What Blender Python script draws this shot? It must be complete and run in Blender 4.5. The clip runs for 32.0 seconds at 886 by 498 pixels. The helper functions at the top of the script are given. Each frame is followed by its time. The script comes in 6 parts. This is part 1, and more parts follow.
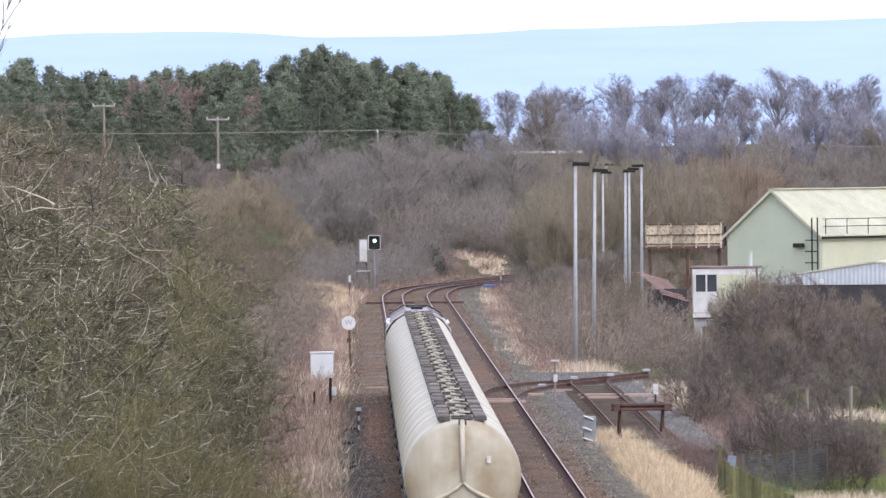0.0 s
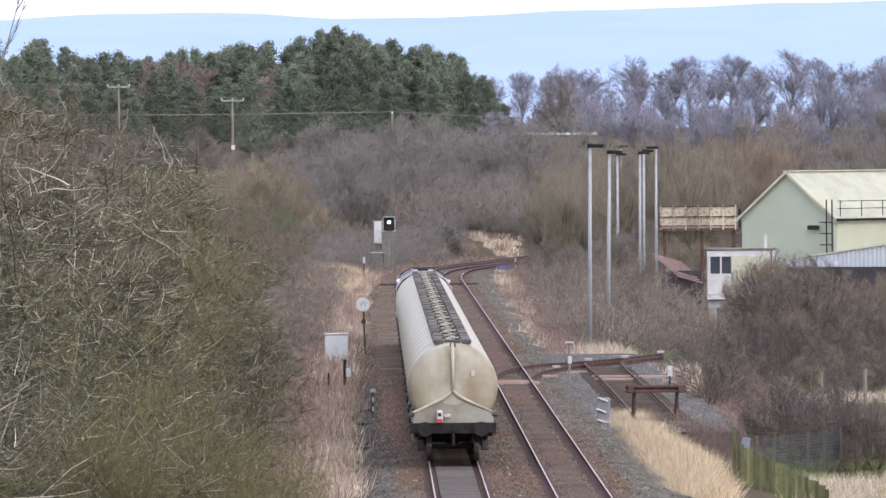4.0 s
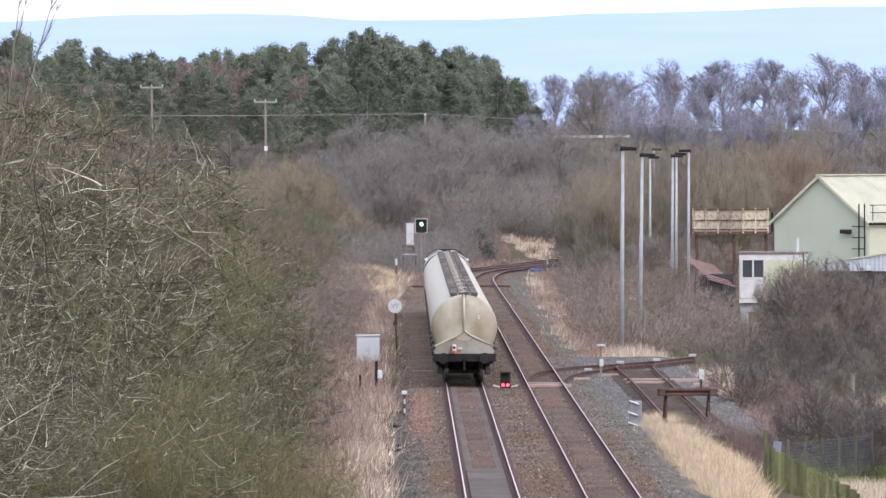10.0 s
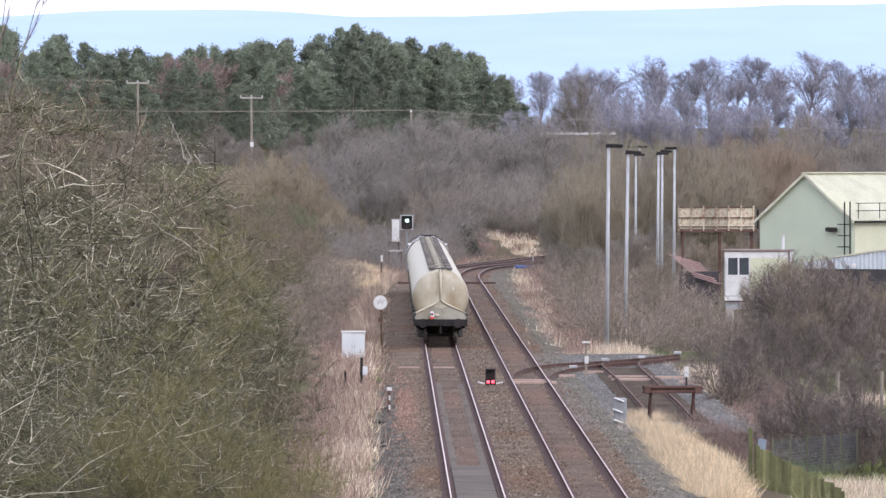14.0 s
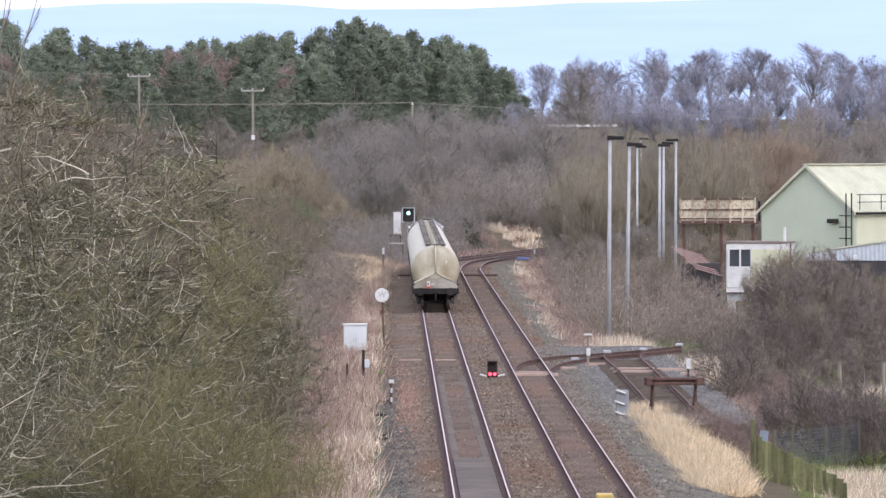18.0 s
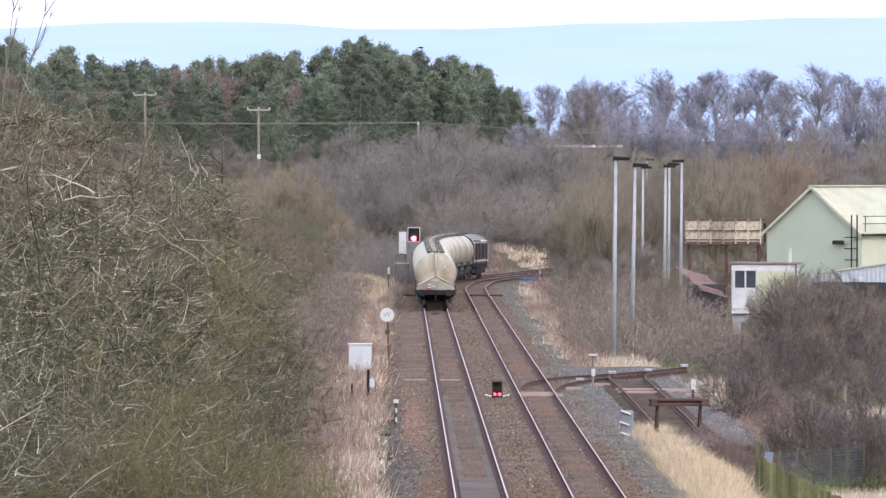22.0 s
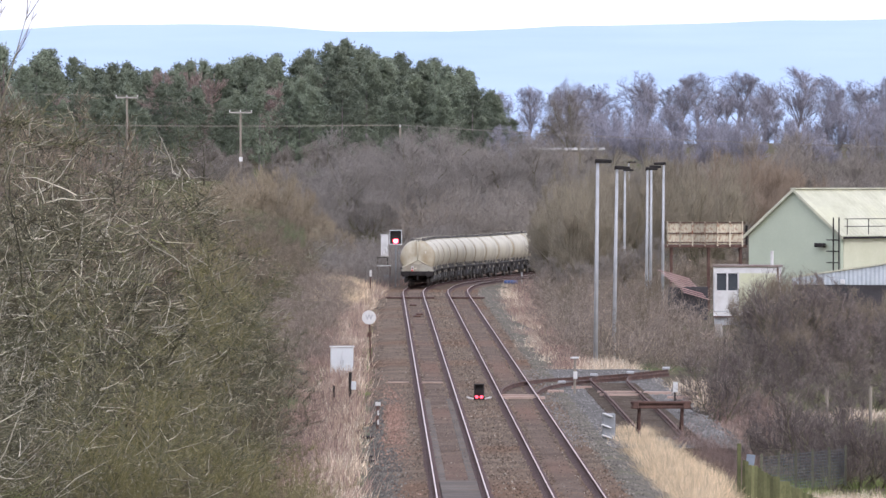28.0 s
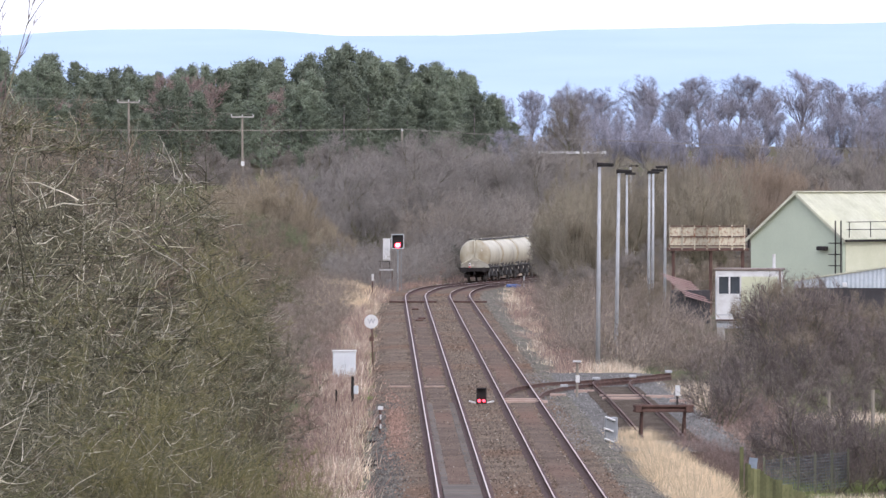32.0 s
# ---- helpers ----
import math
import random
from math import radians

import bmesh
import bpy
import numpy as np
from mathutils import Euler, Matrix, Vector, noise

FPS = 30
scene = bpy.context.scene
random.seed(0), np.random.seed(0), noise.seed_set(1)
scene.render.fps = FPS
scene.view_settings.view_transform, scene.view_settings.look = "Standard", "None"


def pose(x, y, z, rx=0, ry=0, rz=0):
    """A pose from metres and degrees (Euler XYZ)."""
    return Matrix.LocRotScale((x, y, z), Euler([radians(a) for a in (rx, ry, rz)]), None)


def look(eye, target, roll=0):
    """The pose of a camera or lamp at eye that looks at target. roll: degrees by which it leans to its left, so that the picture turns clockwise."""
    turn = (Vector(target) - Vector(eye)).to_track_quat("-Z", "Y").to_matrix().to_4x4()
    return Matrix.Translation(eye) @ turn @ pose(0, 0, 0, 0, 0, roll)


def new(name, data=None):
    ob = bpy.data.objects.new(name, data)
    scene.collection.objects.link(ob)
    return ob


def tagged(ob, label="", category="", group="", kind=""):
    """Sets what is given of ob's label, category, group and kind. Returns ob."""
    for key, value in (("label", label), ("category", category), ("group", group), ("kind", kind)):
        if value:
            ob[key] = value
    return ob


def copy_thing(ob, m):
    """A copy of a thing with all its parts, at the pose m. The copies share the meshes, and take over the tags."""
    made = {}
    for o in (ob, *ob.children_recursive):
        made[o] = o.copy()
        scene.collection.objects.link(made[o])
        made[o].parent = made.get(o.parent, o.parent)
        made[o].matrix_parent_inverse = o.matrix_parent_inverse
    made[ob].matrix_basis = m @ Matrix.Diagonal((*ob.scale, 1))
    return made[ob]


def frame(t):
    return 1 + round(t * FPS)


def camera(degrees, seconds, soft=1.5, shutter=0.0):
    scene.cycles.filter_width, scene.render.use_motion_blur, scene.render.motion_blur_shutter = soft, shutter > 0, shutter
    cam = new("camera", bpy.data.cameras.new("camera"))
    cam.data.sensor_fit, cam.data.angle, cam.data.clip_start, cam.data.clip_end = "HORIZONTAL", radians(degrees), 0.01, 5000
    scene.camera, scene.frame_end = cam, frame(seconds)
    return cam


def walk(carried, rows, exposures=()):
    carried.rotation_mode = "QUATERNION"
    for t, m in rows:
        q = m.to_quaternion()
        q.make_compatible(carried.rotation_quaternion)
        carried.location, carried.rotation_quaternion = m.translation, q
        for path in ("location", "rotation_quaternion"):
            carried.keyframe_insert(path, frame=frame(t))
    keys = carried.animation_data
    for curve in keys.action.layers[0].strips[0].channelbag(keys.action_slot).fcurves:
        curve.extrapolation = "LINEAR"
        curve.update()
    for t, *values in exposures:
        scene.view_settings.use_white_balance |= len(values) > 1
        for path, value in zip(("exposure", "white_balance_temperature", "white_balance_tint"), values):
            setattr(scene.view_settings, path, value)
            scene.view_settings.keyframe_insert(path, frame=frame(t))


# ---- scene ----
# camera on a road bridge over the line, long lens, hand-held on the spot
EYE = (0.0, 0.0, 9.65)
cam = camera(6.5, 32.0, soft=1.5)
AIM = [  # seconds, yaw, pitch, roll in degrees
    (0.0, -0.6072, -0.5818, -0.536),
    (0.5, -0.6514, -0.5815, -0.445),
    (1.0, -0.6839, -0.6000, -0.381),
    (1.5, -0.6213, -0.6266, -0.453),
    (2.0, -0.6303, -0.6598, -0.529),
    (2.5, -0.6396, -0.6599, -0.527),
    (3.0, -0.6092, -0.6841, -0.563),
    (3.5, -0.5668, -0.7090, -0.504),
    (5.5, -0.3714, -0.7216, -0.432),
    (6.0, -0.3561, -0.7101, -0.421),
    (6.5, -0.3322, -0.7094, -0.393),
    (7.0, -0.3128, -0.7174, -0.412),
    (7.5, -0.2869, -0.7207, -0.340),
    (8.0, -0.2553, -0.7248, -0.264),
    (8.5, -0.2324, -0.7280, -0.215),
    (9.0, -0.2387, -0.7245, -0.270),
    (9.5, -0.2453, -0.7181, -0.190),
    (10.0, -0.2629, -0.6996, -0.170),
    (10.5, -0.2895, -0.6684, -0.099),
    (11.0, -0.3020, -0.6530, -0.057),
    (11.5, -0.3064, -0.6638, -0.056),
    (12.0, -0.3092, -0.6843, -0.050),
    (12.5, -0.3247, -0.6911, -0.031),
    (13.0, -0.3536, -0.6882, -0.017),
    (13.5, -0.3589, -0.7059, 0.002),
    (14.0, -0.3693, -0.7249, 0.027),
    (14.5, -0.3672, -0.7378, 0.015),
    (16.5, -0.4066, -0.7435, 0.022),
    (17.0, -0.3876, -0.7730, -0.095),
    (17.5, -0.3710, -0.7885, -0.067),
    (18.0, -0.3576, -0.7805, -0.114),
    (18.5, -0.3528, -0.7726, -0.047),
    (19.0, -0.3474, -0.7567, 0.007),
    (19.5, -0.3420, -0.7439, 0.021),
    (20.0, -0.3271, -0.7225, 0.084),
    (20.5, -0.3240, -0.6933, 0.058),
    (21.0, -0.3240, -0.6626, 0.201),
    (21.5, -0.3178, -0.6461, 0.139),
    (22.0, -0.3181, -0.6337, 0.117),
    (22.5, -0.3177, -0.6400, 0.119),
    (23.0, -0.3049, -0.6333, 0.138),
    (23.5, -0.3112, -0.6082, 0.118),
    (24.0, -0.3417, -0.5878, 0.249),
    (24.5, -0.3743, -0.5844, 0.199),
    (25.0, -0.3989, -0.5856, 0.201),
    (25.5, -0.4263, -0.5650, 0.197),
    (27.5, -0.4634, -0.6023, 0.098),
    (28.0, -0.4509, -0.6142, 0.118),
    (28.5, -0.4510, -0.6014, 0.130),
    (29.0, -0.4445, -0.6025, 0.144),
    (29.5, -0.4255, -0.6233, 0.187),
    (30.0, -0.4063, -0.6401, 0.110),
    (30.5, -0.4065, -0.6333, 0.117),
    (31.0, -0.4218, -0.6016, 0.102),
    (31.5, -0.4237, -0.5944, 0.064),
    (32.0, -0.4357, -0.5851, 0.000),
]
walk(cam, [(t, pose(*EYE, 90 + pitch, 0, yaw) @ pose(0, 0, 0, 0, 0, roll)) for t, yaw, pitch, roll in AIM],
     exposures=[(0, 0.56), (1, 0.55), (2, 0.44), (3, 0.44), (6, 0.52), (8, 0.53), (12, 0.57), (17, 0.57), (20, 0.56), (22, 0.61), (24, 0.64), (25.5, 0.60), (28, 0.48), (30, 0.45), (32, 0.52)])

# ---- light: bright overcast winter day ----
world = bpy.data.worlds.new("overcast")
scene.world = world
world.use_nodes = True
wn, wl = world.node_tree.nodes, world.node_tree.links
sky = wn.new("ShaderNodeTexSky")
sky.sky_type, sky.sun_disc = "NISHITA", False
sky.sun_elevation, sky.sun_rotation = radians(32), radians(150)
sky.air_density, sky.dust_density, sky.ozone_density = 1.0, 4.0, 1.0
dim, veil = wn.new("ShaderNodeVectorMath"), wn.new("ShaderNodeMix")
dim.operation, dim.inputs["Scale"].default_value = "SCALE", 0.1
veil.data_type = "RGBA"
veil.inputs["Factor"].default_value = 0.8  # an even sheet of white cloud under the sky
veil.inputs["B"].default_value = (0.98, 1.03, 1.16, 1)
wl.new(sky.outputs["Color"], dim.inputs[0])
wl.new(dim.outputs["Vector"], veil.inputs["A"])
wl.new(veil.outputs["Result"], wn["Background"].inputs["Color"])
wn["Background"].inputs["Strength"].default_value = 1.1
sun = new("sun", bpy.data.lights.new("sun", "SUN"))
sun.data.energy, sun.data.angle, sun.data.color = 0.6, radians(14), (1.0, 0.96, 0.9)
sun.matrix_world = look((0, 0, 60), (0 - math.sin(radians(150)) * 50, 0 - math.cos(radians(150)) * 50, 60 - math.tan(radians(32)) * 50))
scene.view_settings.use_white_balance = True
scene.view_settings.white_balance_temperature, scene.view_settings.white_balance_tint = 6230, 18


# ---- materials ----
def shade(name, c1, c2, scale=2.0, rough=0.8, bump=0.2, metal=0.0, fine=None, stretch=(1, 1, 1), island=0.0, spot=None, obj=0.0, pale=None, spec=0.5):
    """Two colours mixed by a coarse and a fine noise, with relief. island / obj: how far pieces or objects differ in value. spec: gloss, low for stone, rust and dust."""
    m = bpy.data.materials.new(name)
    m.use_nodes = True
    n, l = m.node_tree.nodes, m.node_tree.links
    b = n["Principled BSDF"]
    b.inputs["Roughness"].default_value, b.inputs["Metallic"].default_value = rough, metal
    b.inputs["Specular IOR Level"].default_value = spec
    co, mp = n.new("ShaderNodeTexCoord"), n.new("ShaderNodeMapping")
    mp.inputs["Scale"].default_value = stretch
    l.new(co.outputs["Object"], mp.inputs["Vector"])
    big, small = n.new("ShaderNodeTexNoise"), n.new("ShaderNodeTexNoise")
    big.inputs["Scale"].default_value, big.inputs["Detail"].default_value = scale, 5
    small.inputs["Scale"].default_value, small.inputs["Detail"].default_value = fine or scale * 9, 3
    for t in (big, small):
        l.new(mp.outputs["Vector"], t.inputs["Vector"])
    add = n.new("ShaderNodeMath")
    add.operation = "MULTIPLY_ADD"
    add.inputs[1].default_value = 0.45
    l.new(small.outputs["Fac"], add.inputs[0])
    l.new(big.outputs["Fac"], add.inputs[2])
    ramp = n.new("ShaderNodeMapRange")
    ramp.inputs["From Min"].default_value, ramp.inputs["From Max"].default_value = 0.5, 0.95
    l.new(add.outputs[0], ramp.inputs["Value"])
    mix = n.new("ShaderNodeMix")
    mix.data_type = "RGBA"
    mix.inputs["A"].default_value, mix.inputs["B"].default_value = (*c1, 1), (*c2, 1)
    l.new(ramp.outputs["Result"], mix.inputs["Factor"])
    out = mix.outputs["Result"]
    if spot:
        tint, amount, size = spot
        blot = n.new("ShaderNodeTexNoise")
        blot.inputs["Scale"].default_value, blot.inputs["Detail"].default_value = size, 6
        l.new(co.outputs["Object"], blot.inputs["Vector"])
        cut = n.new("ShaderNodeMapRange")
        cut.inputs["From Min"].default_value, cut.inputs["From Max"].default_value, cut.inputs["To Max"].default_value = 0.5, 0.68, amount
        l.new(blot.outputs["Fac"], cut.inputs["Value"])
        over = n.new("ShaderNodeMix")
        over.data_type = "RGBA"
        over.inputs["B"].default_value = (*tint, 1)
        l.new(out, over.inputs["A"])
        l.new(cut.outputs["Result"], over.inputs["Factor"])
        out = over.outputs["Result"]
    if pale:
        tint, share = pale
        src, cut, over = n.new("ShaderNodeNewGeometry"), n.new("ShaderNodeMath"), n.new("ShaderNodeMix")
        cut.operation, over.data_type = "LESS_THAN", "RGBA"
        cut.inputs[1].default_value = share
        over.inputs["B"].default_value = (*tint, 1)
        wrap = n.new("ShaderNodeMath")
        wrap.operation = "FRACT"
        times = n.new("ShaderNodeMath")
        times.operation = "MULTIPLY"
        times.inputs[1].default_value = 37.0
        l.new(src.outputs["Random Per Island"], times.inputs[0])
        l.new(times.outputs[0], wrap.inputs[0])
        l.new(wrap.outputs[0], cut.inputs[0])
        l.new(cut.outputs[0], over.inputs["Factor"])
        l.new(out, over.inputs["A"])
        out = over.outputs["Result"]
    for amount, node, socket in ((island, "ShaderNodeNewGeometry", "Random Per Island"), (obj, "ShaderNodeObjectInfo", "Random")):
        if amount:
            src, hsv, rng = n.new(node), n.new("ShaderNodeHueSaturation"), n.new("ShaderNodeMapRange")
            rng.inputs["To Min"].default_value, rng.inputs["To Max"].default_value = 1 - amount, 1 + amount
            l.new(src.outputs[socket], rng.inputs["Value"])
            l.new(rng.outputs["Result"], hsv.inputs["Value"])
            l.new(out, hsv.inputs["Color"])
            out = hsv.outputs["Color"]
    l.new(out, b.inputs["Base Color"])
    if bump:
        bp = n.new("ShaderNodeBump")
        bp.inputs["Strength"].default_value, bp.inputs["Distance"].default_value = bump, 0.02
        l.new(add.outputs[0], bp.inputs["Height"])
        l.new(bp.outputs["Normal"], b.inputs["Normal"])
    return m


def glow(name, colour, strength):
    m = bpy.data.materials.new(name)
    m.use_nodes = True
    b = m.node_tree.nodes["Principled BSDF"]
    b.inputs["Base Color"].default_value = (*colour, 1)
    b.inputs["Emission Color"].default_value = (*colour, 1)
    b.inputs["Emission Strength"].default_value = strength
    return m


M_GROUND = shade("rough_ground", (0.075, 0.062, 0.042), (0.14, 0.11, 0.07), 0.12, 0.95, 0.5, fine=2.5, spot=((0.09, 0.12, 0.035), 0.8, 0.05), spec=0.1)
M_BALLAST = shade("ballast", (0.098, 0.072, 0.052), (0.20, 0.152, 0.114), 0.35, 0.95, 0.7, fine=11, spot=((0.15, 0.085, 0.05), 0.8, 0.04), spec=0.08)
M_STONE = shade("ballast_stone", (0.085, 0.064, 0.046), (0.225, 0.178, 0.135), 0.6, 0.9, 0.2, fine=12, island=0.55, spot=((0.17, 0.105, 0.07), 0.7, 0.04), pale=((0.25, 0.22, 0.18), 0.06), spec=0.12)
M_REDSTONE = shade("red_ballast_stone", (0.21, 0.125, 0.092), (0.33, 0.22, 0.17), 0.8, 0.9, 0.2, island=0.5, spec=0.12)
M_FOURFOOT = shade("oily_ballast", (0.082, 0.058, 0.043), (0.175, 0.13, 0.10), 0.5, 0.9, 0.7, fine=9, stretch=(1, 0.6, 1), spot=((0.19, 0.11, 0.078), 0.8, 0.025), spec=0.08)
M_SLEEPER = shade("sleeper", (0.090, 0.072, 0.058), (0.150, 0.124, 0.102), 1.2, 0.9, 0.2, island=0.25, spec=0.1)
M_TIMBER = shade("new_timber", (0.38, 0.27, 0.22), (0.52, 0.40, 0.34), 1.5, 0.8, 0.2, stretch=(1, 6, 6), spec=0.2)
M_RAILTOP = shade("worn_rail_head", (0.58, 0.455, 0.40), (0.78, 0.64, 0.575), 1.0, 0.35, 0.0, 0.9)
M_RAILDULL = shade("dull_rail_head", (0.50, 0.385, 0.335), (0.68, 0.545, 0.485), 1.0, 0.4, 0.0, 0.85)
M_RAILSIDE = shade("rusty_rail", (0.06, 0.034, 0.029), (0.12, 0.072, 0.062), 2.0, 0.8, 0.2, spec=0.12)
M_RUST = shade("rusty_steel", (0.075, 0.045, 0.04), (0.16, 0.095, 0.075), 3.0, 0.8, 0.3, spec=0.2)
M_BLACK = shade("grimy_black_steel", (0.014, 0.013, 0.014), (0.042, 0.037, 0.035), 2.5, 0.7, 0.2, spec=0.2)
M_WHEEL = shade("wheel_steel", (0.10, 0.095, 0.09), (0.22, 0.21, 0.2), 4.0, 0.4, 0.0, 0.8)
M_TANK = shade("cream_tank_paint", (0.45, 0.42, 0.315), (0.62, 0.585, 0.465), 0.8, 0.45, 0.05, fine=5, stretch=(1, 1, 0.4), spot=((0.33, 0.285, 0.21), 0.8, 0.6), spec=0.12)
M_HOOP = shade("dusty_cream_hoop", (0.52, 0.50, 0.42), (0.72, 0.70, 0.62), 1.5, 0.4, 0.05, spot=((0.30, 0.25, 0.18), 0.7, 1.2))
M_TANKEND = shade("stained_tank_end", (0.42, 0.395, 0.30), (0.57, 0.545, 0.435), 0.9, 0.42, 0.05, fine=4, stretch=(1.6, 1, 0.35), spot=((0.27, 0.20, 0.10), 0.8, 0.7))
n, l = M_TANKEND.node_tree.nodes, M_TANKEND.node_tree.links
co, sep, away, fade, cloud, much, dirt = (n.new(k) for k in ("ShaderNodeTexCoord", "ShaderNodeSeparateXYZ", "ShaderNodeMath", "ShaderNodeMapRange", "ShaderNodeTexNoise", "ShaderNodeMath", "ShaderNodeMix"))
away.operation, much.operation, dirt.data_type = "ABSOLUTE", "MULTIPLY", "RGBA"
cloud.inputs["Scale"].default_value, cloud.inputs["Detail"].default_value = 1.6, 5
fade.inputs["From Min"].default_value, fade.inputs["From Max"].default_value, fade.inputs["To Max"].default_value = 0.35, 1.35, 1.15
dirt.inputs["B"].default_value = (0.25, 0.175, 0.08, 1)
l.new(co.outputs["Object"], sep.inputs[0])
l.new(co.outputs["Object"], cloud.inputs["Vector"])
l.new(sep.outputs["X"], away.inputs[0])
l.new(away.outputs[0], fade.inputs["Value"])
l.new(fade.outputs["Result"], much.inputs[0])
l.new(cloud.outputs["Fac"], much.inputs[1])
old = n["Principled BSDF"].inputs["Base Color"].links[0].from_socket
l.new(old, dirt.inputs["A"])
l.new(much.outputs[0], dirt.inputs["Factor"])
l.new(dirt.outputs["Result"], n["Principled BSDF"].inputs["Base Color"])
M_GRATE = shade("walkway_grating", (0.075, 0.066, 0.058), (0.23, 0.20, 0.172), 2.0, 0.8, 0.4, fine=14, obj=0.45, spec=0.15)
M_HATCH = shade("dusty_hatch", (0.24, 0.22, 0.17), (0.58, 0.54, 0.44), 4.0, 0.7, 0.2, island=0.5, spec=0.15)
M_GALV = shade("galvanised_steel", (0.37, 0.385, 0.40), (0.52, 0.535, 0.55), 1.2, 0.55, 0.1, 0.2, fine=4, spot=((0.28, 0.275, 0.26), 0.5, 0.5))
M_WHITE = shade("white_paint", (0.60, 0.60, 0.585), (0.74, 0.745, 0.735), 1.4, 0.5, 0.05, fine=5, spot=((0.42, 0.40, 0.35), 0.55, 1.1))
M_GREYBOX = shade("grey_cabinet_paint", (0.62, 0.66, 0.68), (0.72, 0.76, 0.78), 1.5, 0.5, 0.05)
M_GREEN = shade("pale_green_cladding", (0.44, 0.50, 0.38), (0.50, 0.56, 0.43), 0.5, 0.6, 0.05, fine=7)
M_CREAM = shade("cream_cladding", (0.58, 0.60, 0.42), (0.66, 0.67, 0.50), 0.6, 0.6, 0.05)
M_ROOF = shade("lichened_sheet_roof", (0.46, 0.46, 0.34), (0.60, 0.60, 0.47), 0.7, 0.8, 0.2, fine=6, spot=((0.60, 0.60, 0.40), 0.5, 0.35))
M_BLUESHEET = shade("weathered_blue_grey_sheet", (0.42, 0.48, 0.52), (0.56, 0.61, 0.64), 1.0, 0.6, 0.1)
M_PANEL = shade("rust_streaked_panel", (0.44, 0.40, 0.30), (0.60, 0.55, 0.43), 0.6, 0.7, 0.2, fine=3, stretch=(3, 3, 0.5), spot=((0.24, 0.105, 0.06), 1.0, 3.2), obj=0.35)
M_REDROOF = shade("faded_red_sheet", (0.36, 0.22, 0.21), (0.52, 0.38, 0.36), 1.0, 0.7, 0.2)
M_DARKWALL = shade("plain_dark_surface", (0.035, 0.033, 0.035), (0.07, 0.065, 0.07), 0.8, 0.8, 0.2)
M_GLASS = shade("dark_window_glass", (0.05, 0.06, 0.07), (0.08, 0.09, 0.10), 1.0, 0.1, 0.0)
M_POLE = shade("weathered_pole_timber", (0.22, 0.19, 0.15), (0.34, 0.30, 0.25), 1.5, 0.9, 0.2, stretch=(3, 3, 0.3))
M_WOOD = shade("mossy_fence_board", (0.085, 0.092, 0.038), (0.175, 0.178, 0.082), 1.5, 0.9, 0.3, obj=0.4)
M_CONCRETE = shade("concrete", (0.34, 0.32, 0.29), (0.46, 0.44, 0.40), 1.5, 0.9, 0.2)
M_LOCO = shade("dark_maroon_loco_paint", (0.032, 0.016, 0.019), (0.07, 0.036, 0.04), 1.0, 0.4, 0.0)
M_LOCOROOF = shade("loco_roof_grey", (0.20, 0.20, 0.205), (0.36, 0.355, 0.35), 1.5, 0.6, 0.1)
M_PALE = shade("pale_loco_band", (0.58, 0.57, 0.55), (0.70, 0.69, 0.66), 1.0, 0.5, 0.0)
M_LAMPRED = glow("red_signal_light", (1.0, 0.03, 0.05), 9.0)
M_LAMPREDCORE = glow("red_signal_core", (1.0, 0.35, 0.4), 10.0)
M_LAMPGREEN = glow("green_signal_light", (0.5, 1.0, 0.85), 2.6)
M_DWARFRED = glow("red_ground_signal_light", (1.0, 0.06, 0.09), 3.5)
M_TAIL = shade("red_lamp_lens", (0.65, 0.04, 0.03), (0.75, 0.07, 0.05), 2.0, 0.3, 0.0)
M_TAILDARK = shade("dark_red_lens", (0.10, 0.02, 0.02), (0.16, 0.04, 0.04), 2.0, 0.2, 0.0)
M_BOXGREY = shade("dull_grey_box", (0.20, 0.215, 0.225), (0.32, 0.335, 0.345), 2.0, 0.6, 0.1)
M_BLUE = shade("blue_polythene", (0.07, 0.13, 0.35), (0.14, 0.22, 0.48), 2.0, 0.5, 0.1)
M_TWIG_OLIVE = shade("olive_grey_twigs", (0.042, 0.04, 0.02), (0.15, 0.142, 0.072), 0.25, 0.9, 0.0, fine=2, island=0.7, pale=((0.45, 0.42, 0.30), 0.13), spot=((0.15, 0.092, 0.068), 0.85, 0.16))
M_TWIG_MOSS = shade("yellow_olive_twigs", (0.12, 0.11, 0.043), (0.235, 0.21, 0.085), 0.25, 0.9, 0.0, fine=2, island=0.5, pale=((0.36, 0.33, 0.18), 0.06))
M_LICHEN = shade("lichened_thorn_limbs", (0.09, 0.085, 0.048), (0.23, 0.215, 0.135), 0.6, 0.9, 0.0, island=0.6, spot=((0.15, 0.18, 0.035), 0.75, 0.3), pale=((0.60, 0.56, 0.44), 0.24))
M_TWIG_BROWN = shade("brown_twigs", (0.14, 0.112, 0.08), (0.245, 0.20, 0.148), 0.25, 0.9, 0.0, fine=2, island=0.45, pale=((0.36, 0.29, 0.2), 0.12))
M_TWIG_GREY = shade("grey_brown_twigs", (0.178, 0.16, 0.141), (0.298, 0.269, 0.24), 0.14, 0.9, 0.0, fine=1.2, island=0.22, spot=((0.225, 0.195, 0.16), 0.7, 0.06))
# brown twigs, lightened and blued a little in colour for haze
M_TWIG_WILLOW = shade("haze_tinted_willow_twigs", (0.17, 0.149, 0.126), (0.275, 0.243, 0.208), 0.12, 0.9, 0.0, fine=2, island=0.25, obj=0.22, spot=((0.215, 0.165, 0.115), 0.6, 0.04))
